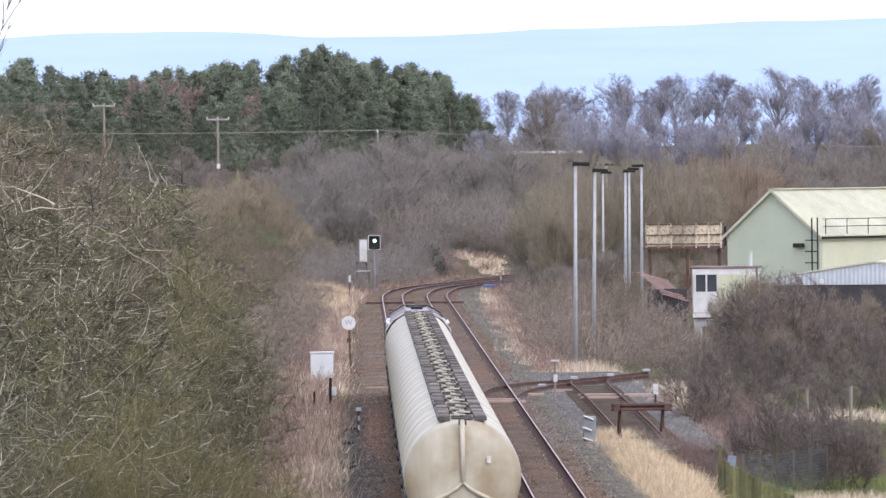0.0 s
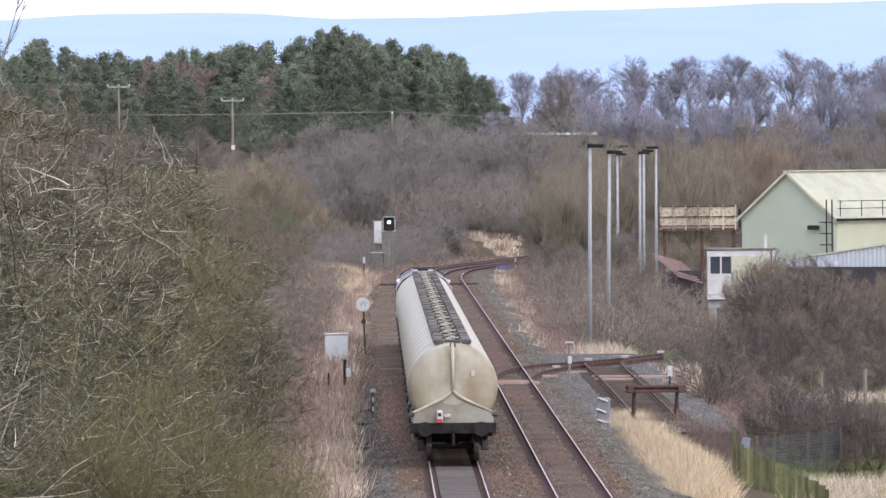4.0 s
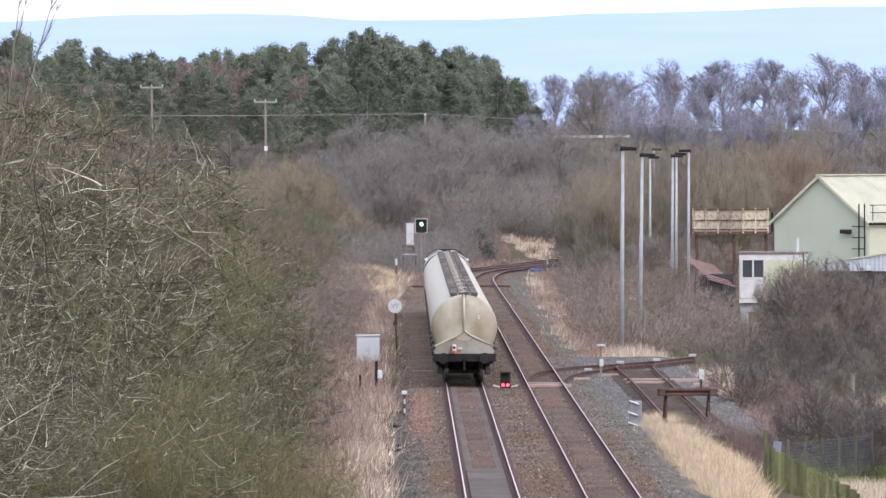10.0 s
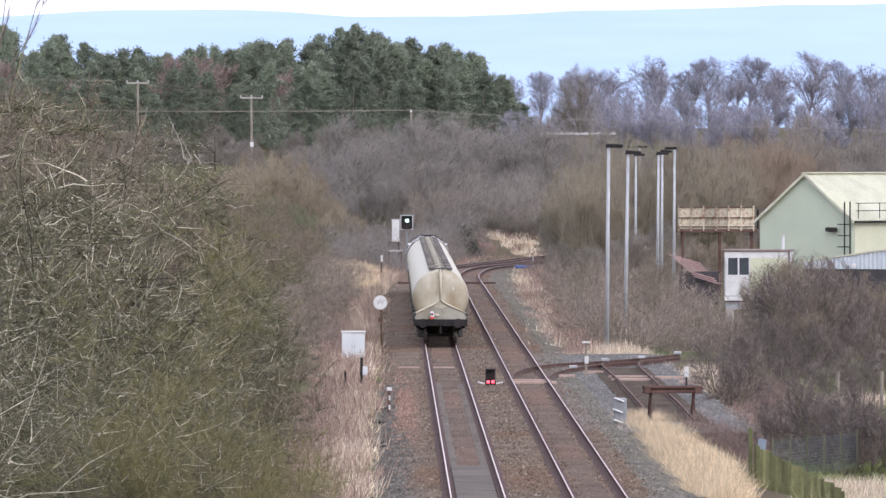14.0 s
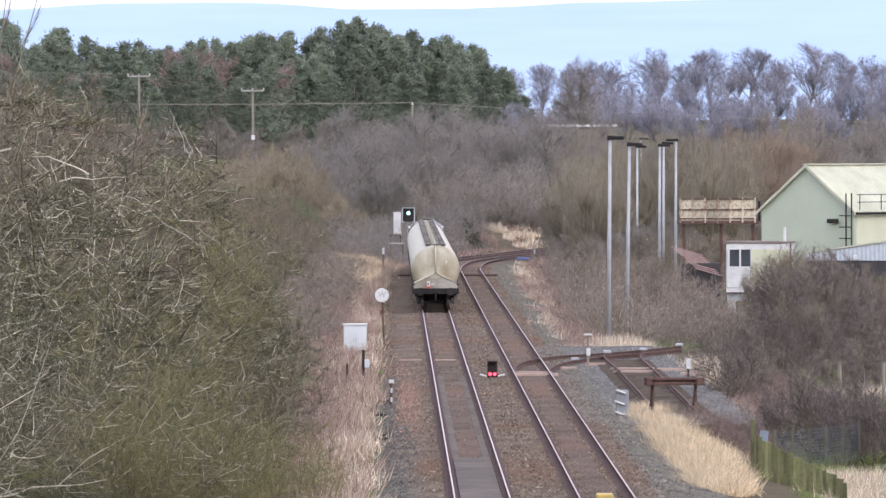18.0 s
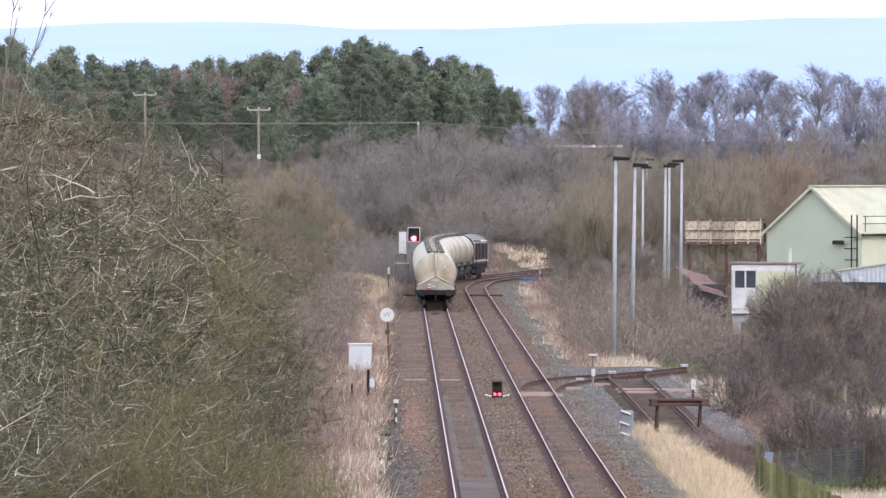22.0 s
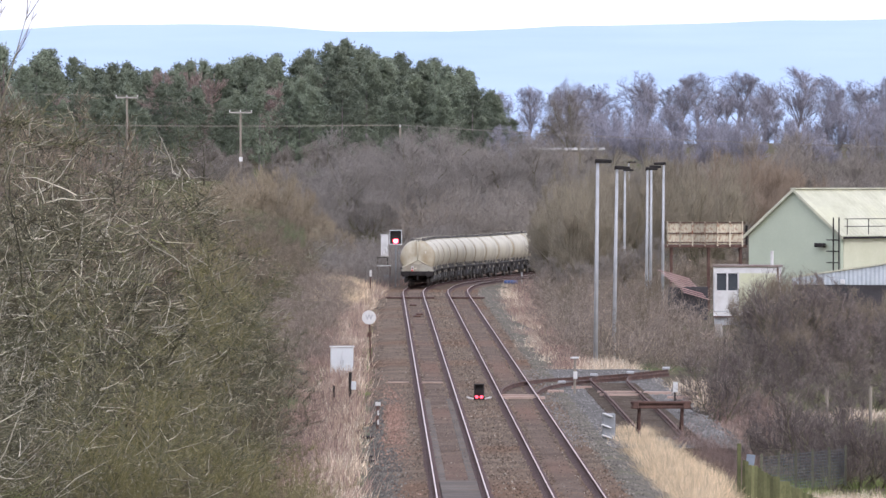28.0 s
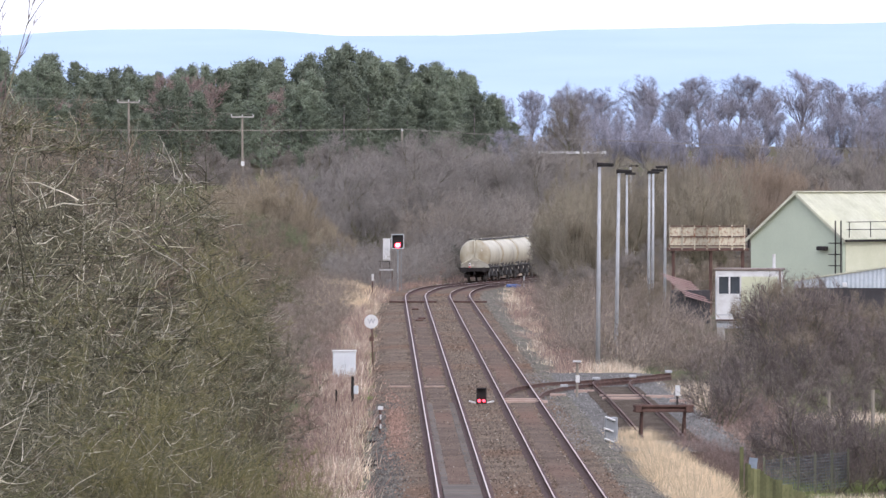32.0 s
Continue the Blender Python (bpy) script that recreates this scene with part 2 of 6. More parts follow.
M_TWIG_OSIER = shade("olive_brown_osier_twigs", (0.195, 0.167, 0.12), (0.305, 0.263, 0.19), 0.14, 0.9, 0.0, fine=1.5, island=0.28, obj=0.15, spot=((0.15, 0.15, 0.085), 0.6, 0.12))
M_TWIG_AMBER = shade("amber_brown_osier_twigs", (0.20, 0.152, 0.108), (0.30, 0.232, 0.168), 0.14, 0.9, 0.0, fine=1.5, island=0.25, obj=0.12)
M_TWIG_TAWNY = shade("tawny_sallow_twigs", (0.225, 0.182, 0.122), (0.35, 0.288, 0.20), 0.16, 0.9, 0.0, fine=1.5, island=0.3, obj=0.12, spot=((0.17, 0.16, 0.10), 0.5, 0.12))
M_TWIG_GREEN = shade("mossy_green_twigs", (0.125, 0.15, 0.072), (0.205, 0.235, 0.12), 0.2, 0.9, 0.0, fine=1.5, island=0.35)
M_TWIG_RED = shade("red_brown_twigs", (0.165, 0.112, 0.095), (0.26, 0.187, 0.16), 0.25, 0.9, 0.0, fine=2, island=0.45, pale=((0.36, 0.28, 0.22), 0.1))
M_TWIG_DARK = shade("dark_purplish_twigs", (0.092, 0.072, 0.064), (0.175, 0.14, 0.125), 0.25, 0.9, 0.0, fine=2, island=0.5, pale=((0.32, 0.28, 0.25), 0.1), obj=0.2)
# purplish twigs paled and blued: distant haze is put into their colour
M_TWIG_HAZE = shade("haze_paled_purplish_twigs", (0.235, 0.228, 0.27), (0.325, 0.317, 0.365), 0.1, 0.9, 0.0, fine=1, island=0.2, obj=0.12, spot=((0.25, 0.215, 0.20), 0.7, 0.05))
M_LIMB = shade("mossy_limbs", (0.10, 0.096, 0.052), (0.19, 0.175, 0.11), 0.6, 0.9, 0.0, island=0.35)
M_LIMB_GREY = shade("grey_limbs", (0.19, 0.17, 0.165), (0.29, 0.26, 0.255), 0.6, 0.9, 0.0, island=0.3)
# bark of the far row, its colour lifted for haze as well
M_LIMB_HAZE = shade("haze_paled_bark", (0.20, 0.185, 0.20), (0.28, 0.262, 0.28), 0.6, 0.9, 0.0, island=0.2)
# needle colour lifted well above real foliage to stand for haze
M_NEEDLE = shade("haze_paled_pine_needles", (0.135, 0.168, 0.118), (0.235, 0.272, 0.185), 0.12, 0.8, 0.0, fine=1.2, island=0.25, obj=0.28)
M_LARCH = shade("bare_larch_twigs", (0.27, 0.20, 0.175), (0.37, 0.285, 0.25), 0.3, 0.9, 0.0, island=0.3)
M_STRAW = shade("dead_straw_grass", (0.44, 0.335, 0.225), (0.67, 0.545, 0.405), 0.35, 0.9, 0.0, island=0.55, pale=((0.80, 0.71, 0.55), 0.2))
M_GOLD = shade("golden_dead_grass", (0.55, 0.41, 0.24), (0.82, 0.66, 0.445), 0.9, 0.9, 0.0, island=0.55)
M_REED = shade("pinkish_dead_stems", (0.20, 0.125, 0.098), (0.40, 0.285, 0.228), 0.35, 0.9, 0.0, island=0.6)
M_SIDING = shade("grey_gravel", (0.085, 0.08, 0.073), (0.165, 0.155, 0.143), 0.5, 0.95, 0.5, fine=9, spec=0.1)
M_CESSBED = shade("grey_brown_gravel", (0.09, 0.079, 0.063), (0.18, 0.16, 0.13), 0.7, 0.95, 0.6, fine=11, spot=((0.12, 0.12, 0.06), 0.7, 0.25), spec=0.1)
M_SHOULDER = shade("grey_brown_stone", (0.11, 0.10, 0.082), (0.235, 0.213, 0.178), 0.8, 0.9, 0.1, island=0.5, spec=0.12)
M_CESS = shade("cess_stone", (0.075, 0.07, 0.062), (0.19, 0.178, 0.155), 0.8, 0.9, 0.1, island=0.5, spec=0.12)
M_GREYSTONE = shade("grey_gravel_stone", (0.13, 0.125, 0.115), (0.25, 0.24, 0.225), 0.8, 0.9, 0.1, island=0.4, spec=0.12)
M_GRASS = shade("rough_green_grass", (0.12, 0.16, 0.045), (0.22, 0.26, 0.08), 0.4, 0.9, 0.0, island=0.35)
M_PASTURE = shade("winter_pasture", (0.12, 0.13, 0.06), (0.20, 0.205, 0.10), 0.3, 0.9, 0.0, island=0.3)
M_BRAMBLE = shade("brown_bramble_stems", (0.185, 0.147, 0.118), (0.305, 0.25, 0.205), 0.4, 0.9, 0.0, island=0.5, pale=((0.42, 0.34, 0.26), 0.12), spot=((0.16, 0.145, 0.095), 0.7, 0.12))


# ---- building helpers ----
def as_mesh(name, bm):
    if isinstance(bm, bpy.types.Mesh):
        return bm
    me = bpy.data.meshes.new(name)
    bm.to_mesh(me)
    bm.free()
    return me


def part(name, bm, material, parent=None, label="", at=None, smooth=False):
    ob = new(name, as_mesh(name, bm))
    if not ob.data.materials:
        ob.data.materials.append(material)
    if smooth:
        ob.data.shade_smooth()
    ob.parent = parent
    if at is not None:
        ob.matrix_basis = at
    return tagged(ob, label)


def thing(name, m, label, category, group="", kind=""):
    ob = new(name)
    ob.empty_display_size = 0.3
    ob.matrix_basis = m
    return tagged(ob, label, category, group, kind)


def box(bm, x, y, z, sx, sy, sz, bevel=0.0, turn=None):
    """A box with its centre at x, y, z."""
    g = bmesh.ops.create_cube(bm, size=1)["verts"]
    bmesh.ops.scale(bm, vec=(sx, sy, sz), verts=g)
    if bevel:
        edges = list({e for v in g for e in v.link_edges})
        r = bmesh.ops.bevel(bm, geom=edges, offset=bevel, segments=1, affect="EDGES")
        g = list({v for f in r["faces"] for v in f.verts} | {v for v in g if v.is_valid})
    m = Matrix.Translation((x, y, z))
    bmesh.ops.transform(bm, matrix=m @ turn if turn else m, verts=g)
    return bm


def rod(bm, p, q, r, r2=None, n=8):
    """A round bar from p to q."""
    p, q = Vector(p), Vector(q)
    g = bmesh.ops.create_cone(bm, cap_ends=True, segments=n, radius1=r, radius2=r if r2 is None else r2, depth=(q - p).length)["verts"]
    bmesh.ops.transform(bm, matrix=Matrix.Translation((p + q) / 2) @ (q - p).to_track_quat("Z", "Y").to_matrix().to_4x4(), verts=g)
    return bm


def B():
    return bmesh.new()


def raw(name, v, f):
    me = bpy.data.meshes.new(name)
    me.from_pydata(v, [], f)
    me.update()
    return me


def sweep(bm, path, profile, closed=True):
    """A profile of (across, up) carried along a path of (x, y, z), kept upright."""
    rings = []
    for i, p in enumerate(path):
        a, b = Vector(path[max(i - 1, 0)]), Vector(path[min(i + 1, len(path) - 1)])
        d = (b - a).normalized()
        side = Vector((d.y, -d.x, 0)).normalized()
        rings.append([bm.verts.new(Vector(p) + side * s + Vector((0, 0, u))) for s, u in profile])
    k = len(profile)
    for a, b in zip(rings, rings[1:]):
        for j in range(k if closed else k - 1):
            bm.faces.new((a[j], a[(j + 1) % k], b[(j + 1) % k], b[j]))
    if closed:
        bm.faces.new(rings[0])
        bm.faces.new(rings[-1][::-1])
    return bm


def spikes(p, d, length, r, bend, segs=2, kink=0.0):
    """Many tapering three-sided shoots at once: starts p, ways d, lengths, radii and bends, as arrays."""
    n = len(p)
    d = d / np.linalg.norm(d, axis=1)[:, None]
    ref = np.where(np.abs(d[:, 2:3]) < 0.9, np.array([[0, 0, 1.0]]), np.array([[1.0, 0, 0]]))
    u = np.cross(d, ref)
    u /= np.linalg.norm(u, axis=1)[:, None]
    w = np.cross(d, u)
    rings = []
    crook = np.random.default_rng(n)
    for k in range(segs):
        t = k / segs
        c = p + d * (length * t)[:, None] + bend * (length * t * t)[:, None]
        if kink and k:
            c = c + crook.normal(0, kink, (n, 3)) * length[:, None]
        rr = (r * (1 - 0.75 * t))[:, None]
        for a in (0, 2.094, 4.189):
            rings.append(c + rr * (math.cos(a) * u + math.sin(a) * w))
    rings.append(p + d * length[:, None] + bend * length[:, None])
    per = 3 * segs + 1
    v = np.stack(rings, 1).reshape(-1, 3)
    f = []
    for k in range(segs - 1):
        for j in range(3):
            a, b = 3 * k + j, 3 * k + (j + 1) % 3
            f += [(a, b, b + 3), (a, b + 3, a + 3)]
    for j in range(3):
        f.append((3 * (segs - 1) + j, 3 * (segs - 1) + (j + 1) % 3, per - 1))
    f = (np.array(f)[None] + (np.arange(n) * per)[:, None, None]).reshape(-1, 3)
    return v, f


def tri_mesh(name, pieces):
    vs, fs, at = [], [], 0
    for v, f in pieces:
        vs.append(v), fs.append(f + at)
        at += len(v)
    v, f = np.concatenate(vs), np.concatenate(fs).astype(np.int32)
    me = bpy.data.meshes.new(name)
    me.vertices.add(len(v)), me.loops.add(len(f) * 3), me.polygons.add(len(f))
    me.vertices.foreach_set("co", v.astype(np.float32).ravel())
    me.loops.foreach_set("vertex_index", f.ravel())
    me.polygons.foreach_set("loop_start", np.arange(len(f), dtype=np.int32) * 3)
    me.update(calc_edges=True)
    return me


# ---- the plan: line of the railway, and the lie of the land ----
BEND, TIGHT, LEFT, RIGHT = 588.0, 680.0, 2.38, 5.78
WIDE_R, TIGHT_R = 905.0, 480.0


def smooth(a, b, t):
    t = min(max((t - a) / (b - a), 0), 1)
    return t * t * (3 - 2 * t)


def line(s, x0):
    """Place and heading at s metres along the line, for the track that runs at x0 on the straight: straight, easy curve, tight curve."""
    # the line dips slightly on the easy part of the curve and comes up again
    z = -0.30 * smooth(625, 700, s) + 0.16 * smooth(700, 745, s) + 0.25 * smooth(745, 830, s)
    if s < BEND:
        return Vector((x0, s, 0)), 0.0
    a = (min(s, TIGHT) - BEND) / WIDE_R
    x, y = LEFT + WIDE_R * (1 - math.cos(a)), BEND + WIDE_R * math.sin(a)
    if s > TIGHT:
        b = a + (s - TIGHT) / TIGHT_R
        x, y, a = x + TIGHT_R * (math.cos(a) - math.cos(b)), y + TIGHT_R * (math.sin(b) - math.sin(a)), b
    return Vector((x + (x0 - LEFT) * math.cos(a), y - (x0 - LEFT) * math.sin(a), z)), a


def land(x, y):
    """Height of the ground."""
    cx = 4.0 if y < BEND else 4.0 + (y - BEND) ** 2 / 1810 if y < TIGHT else 8.7 + (y - TIGHT) * 0.102 + (y - TIGHT) ** 2 / 960
    d = x - cx
    base = -0.55 - (0.0 if y < 700 else 1.0 * smooth(700, 800, y))
    left = 0.9 * smooth(4.5, 9, -d) + 0.6 * smooth(640, 720, y) * smooth(4.5, 9, -d) + 1.6 * smooth(690, 740, y) * (1 - smooth(830, 900, y)) * smooth(5, 12, -d)
    right = -0.3 * smooth(5, 8, d) if y < 640 else 0.8 * smooth(7, 14, d)
    far = max(9.0 * smooth(860, 1120, y), 6.6 * smooth(730, 860, y) * smooth(8, 19, -x)) + 5.0 * smooth(1100, 1500, y)
    return base + left + right + far + 0.18 * noise.noise(Vector((x * 0.15, y * 0.05, 0))) * smooth(5, 8, abs(d))


def ground():
    ys = list(np.arange(-60, 200, 20)) + list(np.arange(200, 700, 6)) + list(np.arange(700, 1300, 20)) + [1350, 1500, 1700, 2000, 2600, 3400, 4200, 4990]
    xs = [-2200, -900, -400, -200, -120, -80, -60] + list(np.arange(-50, 60, 2.0)) + [62, 80, 110, 160, 300, 600, 1200, 2400]
    v = [(x, y, land(x, y)) for y in ys for x in xs]
    k = len(xs)
    f = [(j * k + i, j * k + i + 1, j * k + k + i + 1, j * k + k + i) for j in range(len(ys) - 1) for i in range(k - 1)]
    ob = part("ground", raw("ground", v, f), M_GROUND, smooth=True)
    tagged(ob, "rough brown winter grassland with mossy green patches", "ground", kind="structure")


ground()


def hills():
    # a long snow-dusted fell, kilometres behind everything else; it glows in place of hazy daylight
    m = bpy.data.materials.new("glowing_fell_backdrop")
    m.use_nodes = True
    n, l = m.node_tree.nodes, m.node_tree.links
    b = n["Principled BSDF"]
    tex, co, mp = n.new("ShaderNodeTexNoise"), n.new("ShaderNodeTexCoord"), n.new("ShaderNodeMapping")
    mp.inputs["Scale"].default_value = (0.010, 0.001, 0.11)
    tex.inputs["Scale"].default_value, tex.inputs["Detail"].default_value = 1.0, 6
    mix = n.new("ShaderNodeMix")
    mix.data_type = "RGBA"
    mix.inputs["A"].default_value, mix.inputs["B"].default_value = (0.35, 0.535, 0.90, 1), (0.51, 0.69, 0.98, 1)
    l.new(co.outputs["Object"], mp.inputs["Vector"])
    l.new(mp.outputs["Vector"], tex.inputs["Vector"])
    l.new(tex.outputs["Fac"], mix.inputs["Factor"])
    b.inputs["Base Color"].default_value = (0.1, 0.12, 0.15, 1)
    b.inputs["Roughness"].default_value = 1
    # emission gives the fell its pale blue haze, the base is almost black
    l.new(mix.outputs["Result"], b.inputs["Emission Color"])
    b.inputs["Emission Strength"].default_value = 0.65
    ridge = [(-2400, 60), (-900, 78), (-300, 86), (-226, 89), (-160, 92), (-115, 93), (-60, 91), (-26, 88.5), (40, 88.5), (107, 92), (174, 93), (240, 95.5), (296, 96.5), (420, 98), (900, 90), (2400, 70)]
    xs = np.concatenate([[-2400, -1600, -900], np.arange(-460, 520, 10), [900, 1600, 2400]])
    v = []
    for t in np.linspace(0, 1, 9):
        for x in xs:
            top = np.interp(x, [p[0] for p in ridge], [p[1] for p in ridge]) + 0.8 * noise.noise(Vector((x * 0.02, 3, 0)))
            v.append((x, 2600 + 2000 * t, 12 + (top - 12) * t ** 1.4))
    v += [(x, 4750, -5) for x in xs]
    k = len(xs)
    f = [(j * k + i, j * k + i + 1, j * k + k + i + 1, j * k + k + i) for j in range(9) for i in range(k - 1)]
    tagged(part("backdrop", raw("fell", v, f), m, smooth=True), "long snow-dusted fell on the skyline, glowing pale blue for haze", "hills", kind="structure")


hills()


# ---- trees ----
def grow(seed, levels, up=0.35, droop=0.0, base=0.3, wob=0.16, tip=2, flat=1.0, kink=0.0, dome=None):
    """Shoots level by level. levels: (count per parent, length, radius, spread, start along the parent)."""
    rng = np.random.default_rng(seed)
    out = []
    P = D = L = Bd = None
    for i, (count, length, radius, spread, start) in enumerate(levels):
        if i == 0:
            n = count
            a = np.arange(n) * 2.4 + rng.uniform(0, 6.28)
            p = np.stack([np.cos(a), np.sin(a), np.zeros(n)], 1) * base * rng.uniform(0.3, 1, (n, 1))
            d = np.stack([np.cos(a) * spread, np.sin(a) * spread, np.ones(n)], 1) + rng.normal(0, 0.12, (n, 3))
        else:
            n = len(P) * count
            k = np.repeat(np.arange(len(P)), count)
            t = start + (1 - start) * rng.uniform(0, 1, n) ** 0.8
            p = P[k] + D[k] * (L[k] * t)[:, None] + Bd[k] * (L[k] * t * t)[:, None]
            side = rng.normal(0, 1, (n, 3))
            side -= D[k] * (side * D[k]).sum(1)[:, None]
            side /= np.linalg.norm(side, axis=1)[:, None]
            d = D[k] + side * spread * rng.uniform(0.6, 1.3, (n, 1)) + np.array([0, 0, up])
        d /= np.linalg.norm(d, axis=1)[:, None]
        if i > (0 if flat < 0.6 else 1):
            d[:, 2] *= flat
        ln = length * rng.uniform(0.6, 1.25, n)
        if i > 0:
            ln *= 1.15 - 0.5 * t
        bend = rng.normal(0, wob, (n, 3)) + np.array([0, 0, 0.10 - droop * i])
        if dome:
            # shoots end at a rounded outline: (radius, middle height, half height)
            for _ in range(6):
                q = (p + (d + bend) * ln[:, None] - np.array([0, 0, dome[1]])) / np.array([dome[0], dome[0], dome[2]])
                q[:, 2] = np.maximum(q[:, 2], 0)
                ln = np.where(np.linalg.norm(q, axis=1) > rng.uniform(0.85, 1.05, n), ln * 0.72, ln)
        rr = radius * rng.uniform(0.7, 1.3, n)
        out.append(spikes(p, d, ln, rr, bend, 4 if kink > 0.028 and 0 < i < len(levels) - 1 else 3 if i < 3 and len(levels) > 3 else (tip if i == len(levels) - 1 else 2), kink))
        P, D, L, Bd = p, d, ln, bend
    return out


def bare(name, seed, levels, limb, twig, label, category, split=2, boughs=None, **k):
    """A leafless tree or bush with its foot at the origin: trunk (stems and limbs) and crown (branches and twigs)."""
    g = grow(seed, levels, **k)
    ob = thing(name, pose(0, 0, -500), label, category)
    kind = "" if levels[0][0] == 1 and split == 1 else "stuff"
    tagged(part("trunk", tri_mesh("trunk", g[:split - (1 if boughs else 0)]), limb, ob), kind=kind)
    if boughs:
        tagged(part("branchwork", tri_mesh("branchwork", g[split - 1:split + 1]), boughs, ob), kind="stuff")
        split += 1
    tagged(part("crown", tri_mesh("crown", g[split:]), twig, ob), kind="stuff")
    return ob


def plant(protos, x, y, scale, rng, group="", sink=0.1):
    src = protos[int(rng.integers(len(protos)))]
    m = Matrix.Translation((x, y, land(x, y) - sink)) @ Matrix.Rotation(rng.uniform(0, 6.28), 4, "Z")
    ob = copy_thing(src, m)
    ob.scale = (scale * rng.uniform(0.9, 1.1), scale * rng.uniform(0.9, 1.1), scale)
    if group:
        ob["group"] = group
    return ob


def clear(protos):
    for p in protos:
        for o in (*p.children_recursive, p):
            bpy.data.objects.remove(o)


def hedge_trees():
    """Overgrown thorn and sallow along the bank beside the line."""
    lev = [(8, 3.3, 0.06, 0.75, 0), (10, 2.4, 0.023, 1.0, 0.1), (10, 1.1, 0.016, 1.2, 0.06), (9, 0.4, 0.009, 1.3, 0.08)]
    lev2 = [(8, 3.9, 0.05, 0.5, 0), (8, 2.4, 0.022, 0.8, 0.1), (9, 1.1, 0.0115, 1.0, 0.1), (11, 0.40, 0.0075, 1.1, 0.1)]
    a = [bare("hawthorn_tree", 11 + i, lev, M_LIMB, M_TWIG_OLIVE, "leafless olive-grey hawthorn with tangled mossy twigs", "tree", boughs=M_LICHEN, up=0.08, wob=0.6, tip=1, flat=0.5, kink=0.035) for i in range(4)]
    b = [bare("sallow_bush", 21 + i, lev2, M_LIMB, M_TWIG_BROWN, "leafless brown sallow bush on the railway bank", "bush", up=0.35, wob=0.4, tip=1, kink=0.05, dome=(3.9, 3.0, 3.7)) for i in range(3)]
    lev3 = [(9, 4.6, 0.07, 0.7, 0), (11, 2.9, 0.023, 1.0, 0.08), (10, 1.25, 0.016, 1.15, 0.06), (9, 0.44, 0.009, 1.3, 0.08)]
    c = [bare("hawthorn_tree", 15 + i, lev3, M_LIMB, M_TWIG_OLIVE, "tall leafless olive-grey hawthorn with tangled mossy twigs", "tree", boughs=M_LICHEN, up=0.1, wob=0.6, tip=1, flat=0.5, kink=0.035, dome=(6.0, 4.4, 5.0)) for i in range(4)]
    e = [bare("sallow_bush", 27 + i, lev2, M_LIMB, M_TWIG_MOSS, "leafless yellow-olive sallow bush at the hedge foot", "bush", up=0.25, wob=0.45, tip=1, kink=0.05) for i in range(2)]
    rng = np.random.default_rng(5)
    # beside the line the belt is two to four trees deep; tall is the wanted height
    for y in np.arange(188, 700, 12):
        tall = np.interp(y, [190, 260, 330, 450, 560, 640, 700], [6.4, 8.8, 9.0, 7.2, 5.9, 5.6, 6.0])
        edge = np.interp(y, [190, 300, 400, 560, 640, 700], [-6.9, -8.3, -8.6, -8.1, -6.8, -3.0])
        reach = 0.052 * y
        for k, x in enumerate(np.arange(edge, -reach - 5, -4.4)):
            if k > 3:
                break
            if k == 0 and y < 370 and rng.uniform() < 0.9:
                plant(e, x + 0.6, y + rng.uniform(-4, 4), tall * 0.55 / 6.6, rng, "overgrown hedge")
            protos = b if rng.uniform() < np.interp(y, [200, 330, 450, 700], [0.06, 0.25, 0.65, 0.8]) else a
            h = tall * rng.uniform(0.86, 1.1) * (0.66 if k == 0 else 1.0 if y > 380 else 0.95 + 0.13 * k)
            if 235 < y < 350 and k:
                # the belt rises away from the line
                h = 9.2 + y / 280 * np.interp(x * 280 / y, [-14, -11.7, -9.7, -7.7, -5], [4.6, 3.3, 1.9, 0.1, -3]) + rng.uniform(-0.6, 0.4)
            if y < 360 and protos is a:
                plant(c, x + rng.uniform(-1.0, 1.0), y + rng.uniform(-4, 4), h / 8.6, rng, "overgrown hedge")
                continue
            plant(protos, x + rng.uniform(-1.0, 1.0), y + rng.uniform(-4, 4), h / 6.6, rng, "overgrown hedge")
    # slender ash saplings that lean out over the hedge
    ash = bare("ash_sapling", 29, [(1, 15.6, 0.075, 0.0, 0), (15, 1.2, 0.016, 0.6, 0.4), (3, 0.5, 0.009, 0.6, 0.2)], M_LIMB, M_TWIG_DARK, "slender leafless ash sapling with thin upright shoots", "tree", up=0.7, wob=0.08, split=1)
    for x, y, k, lean in ((-16.1, 262, 1.55, 15), (-14.5, 256, 1.5, 6)):
        ob = copy_thing(ash, pose(x, y, land(x, y) - 0.1, 0, lean, 0))
        ob.scale = (k, k, k)
    clear([ash])
    clear(e)
    clear(c)
    clear(a + b)


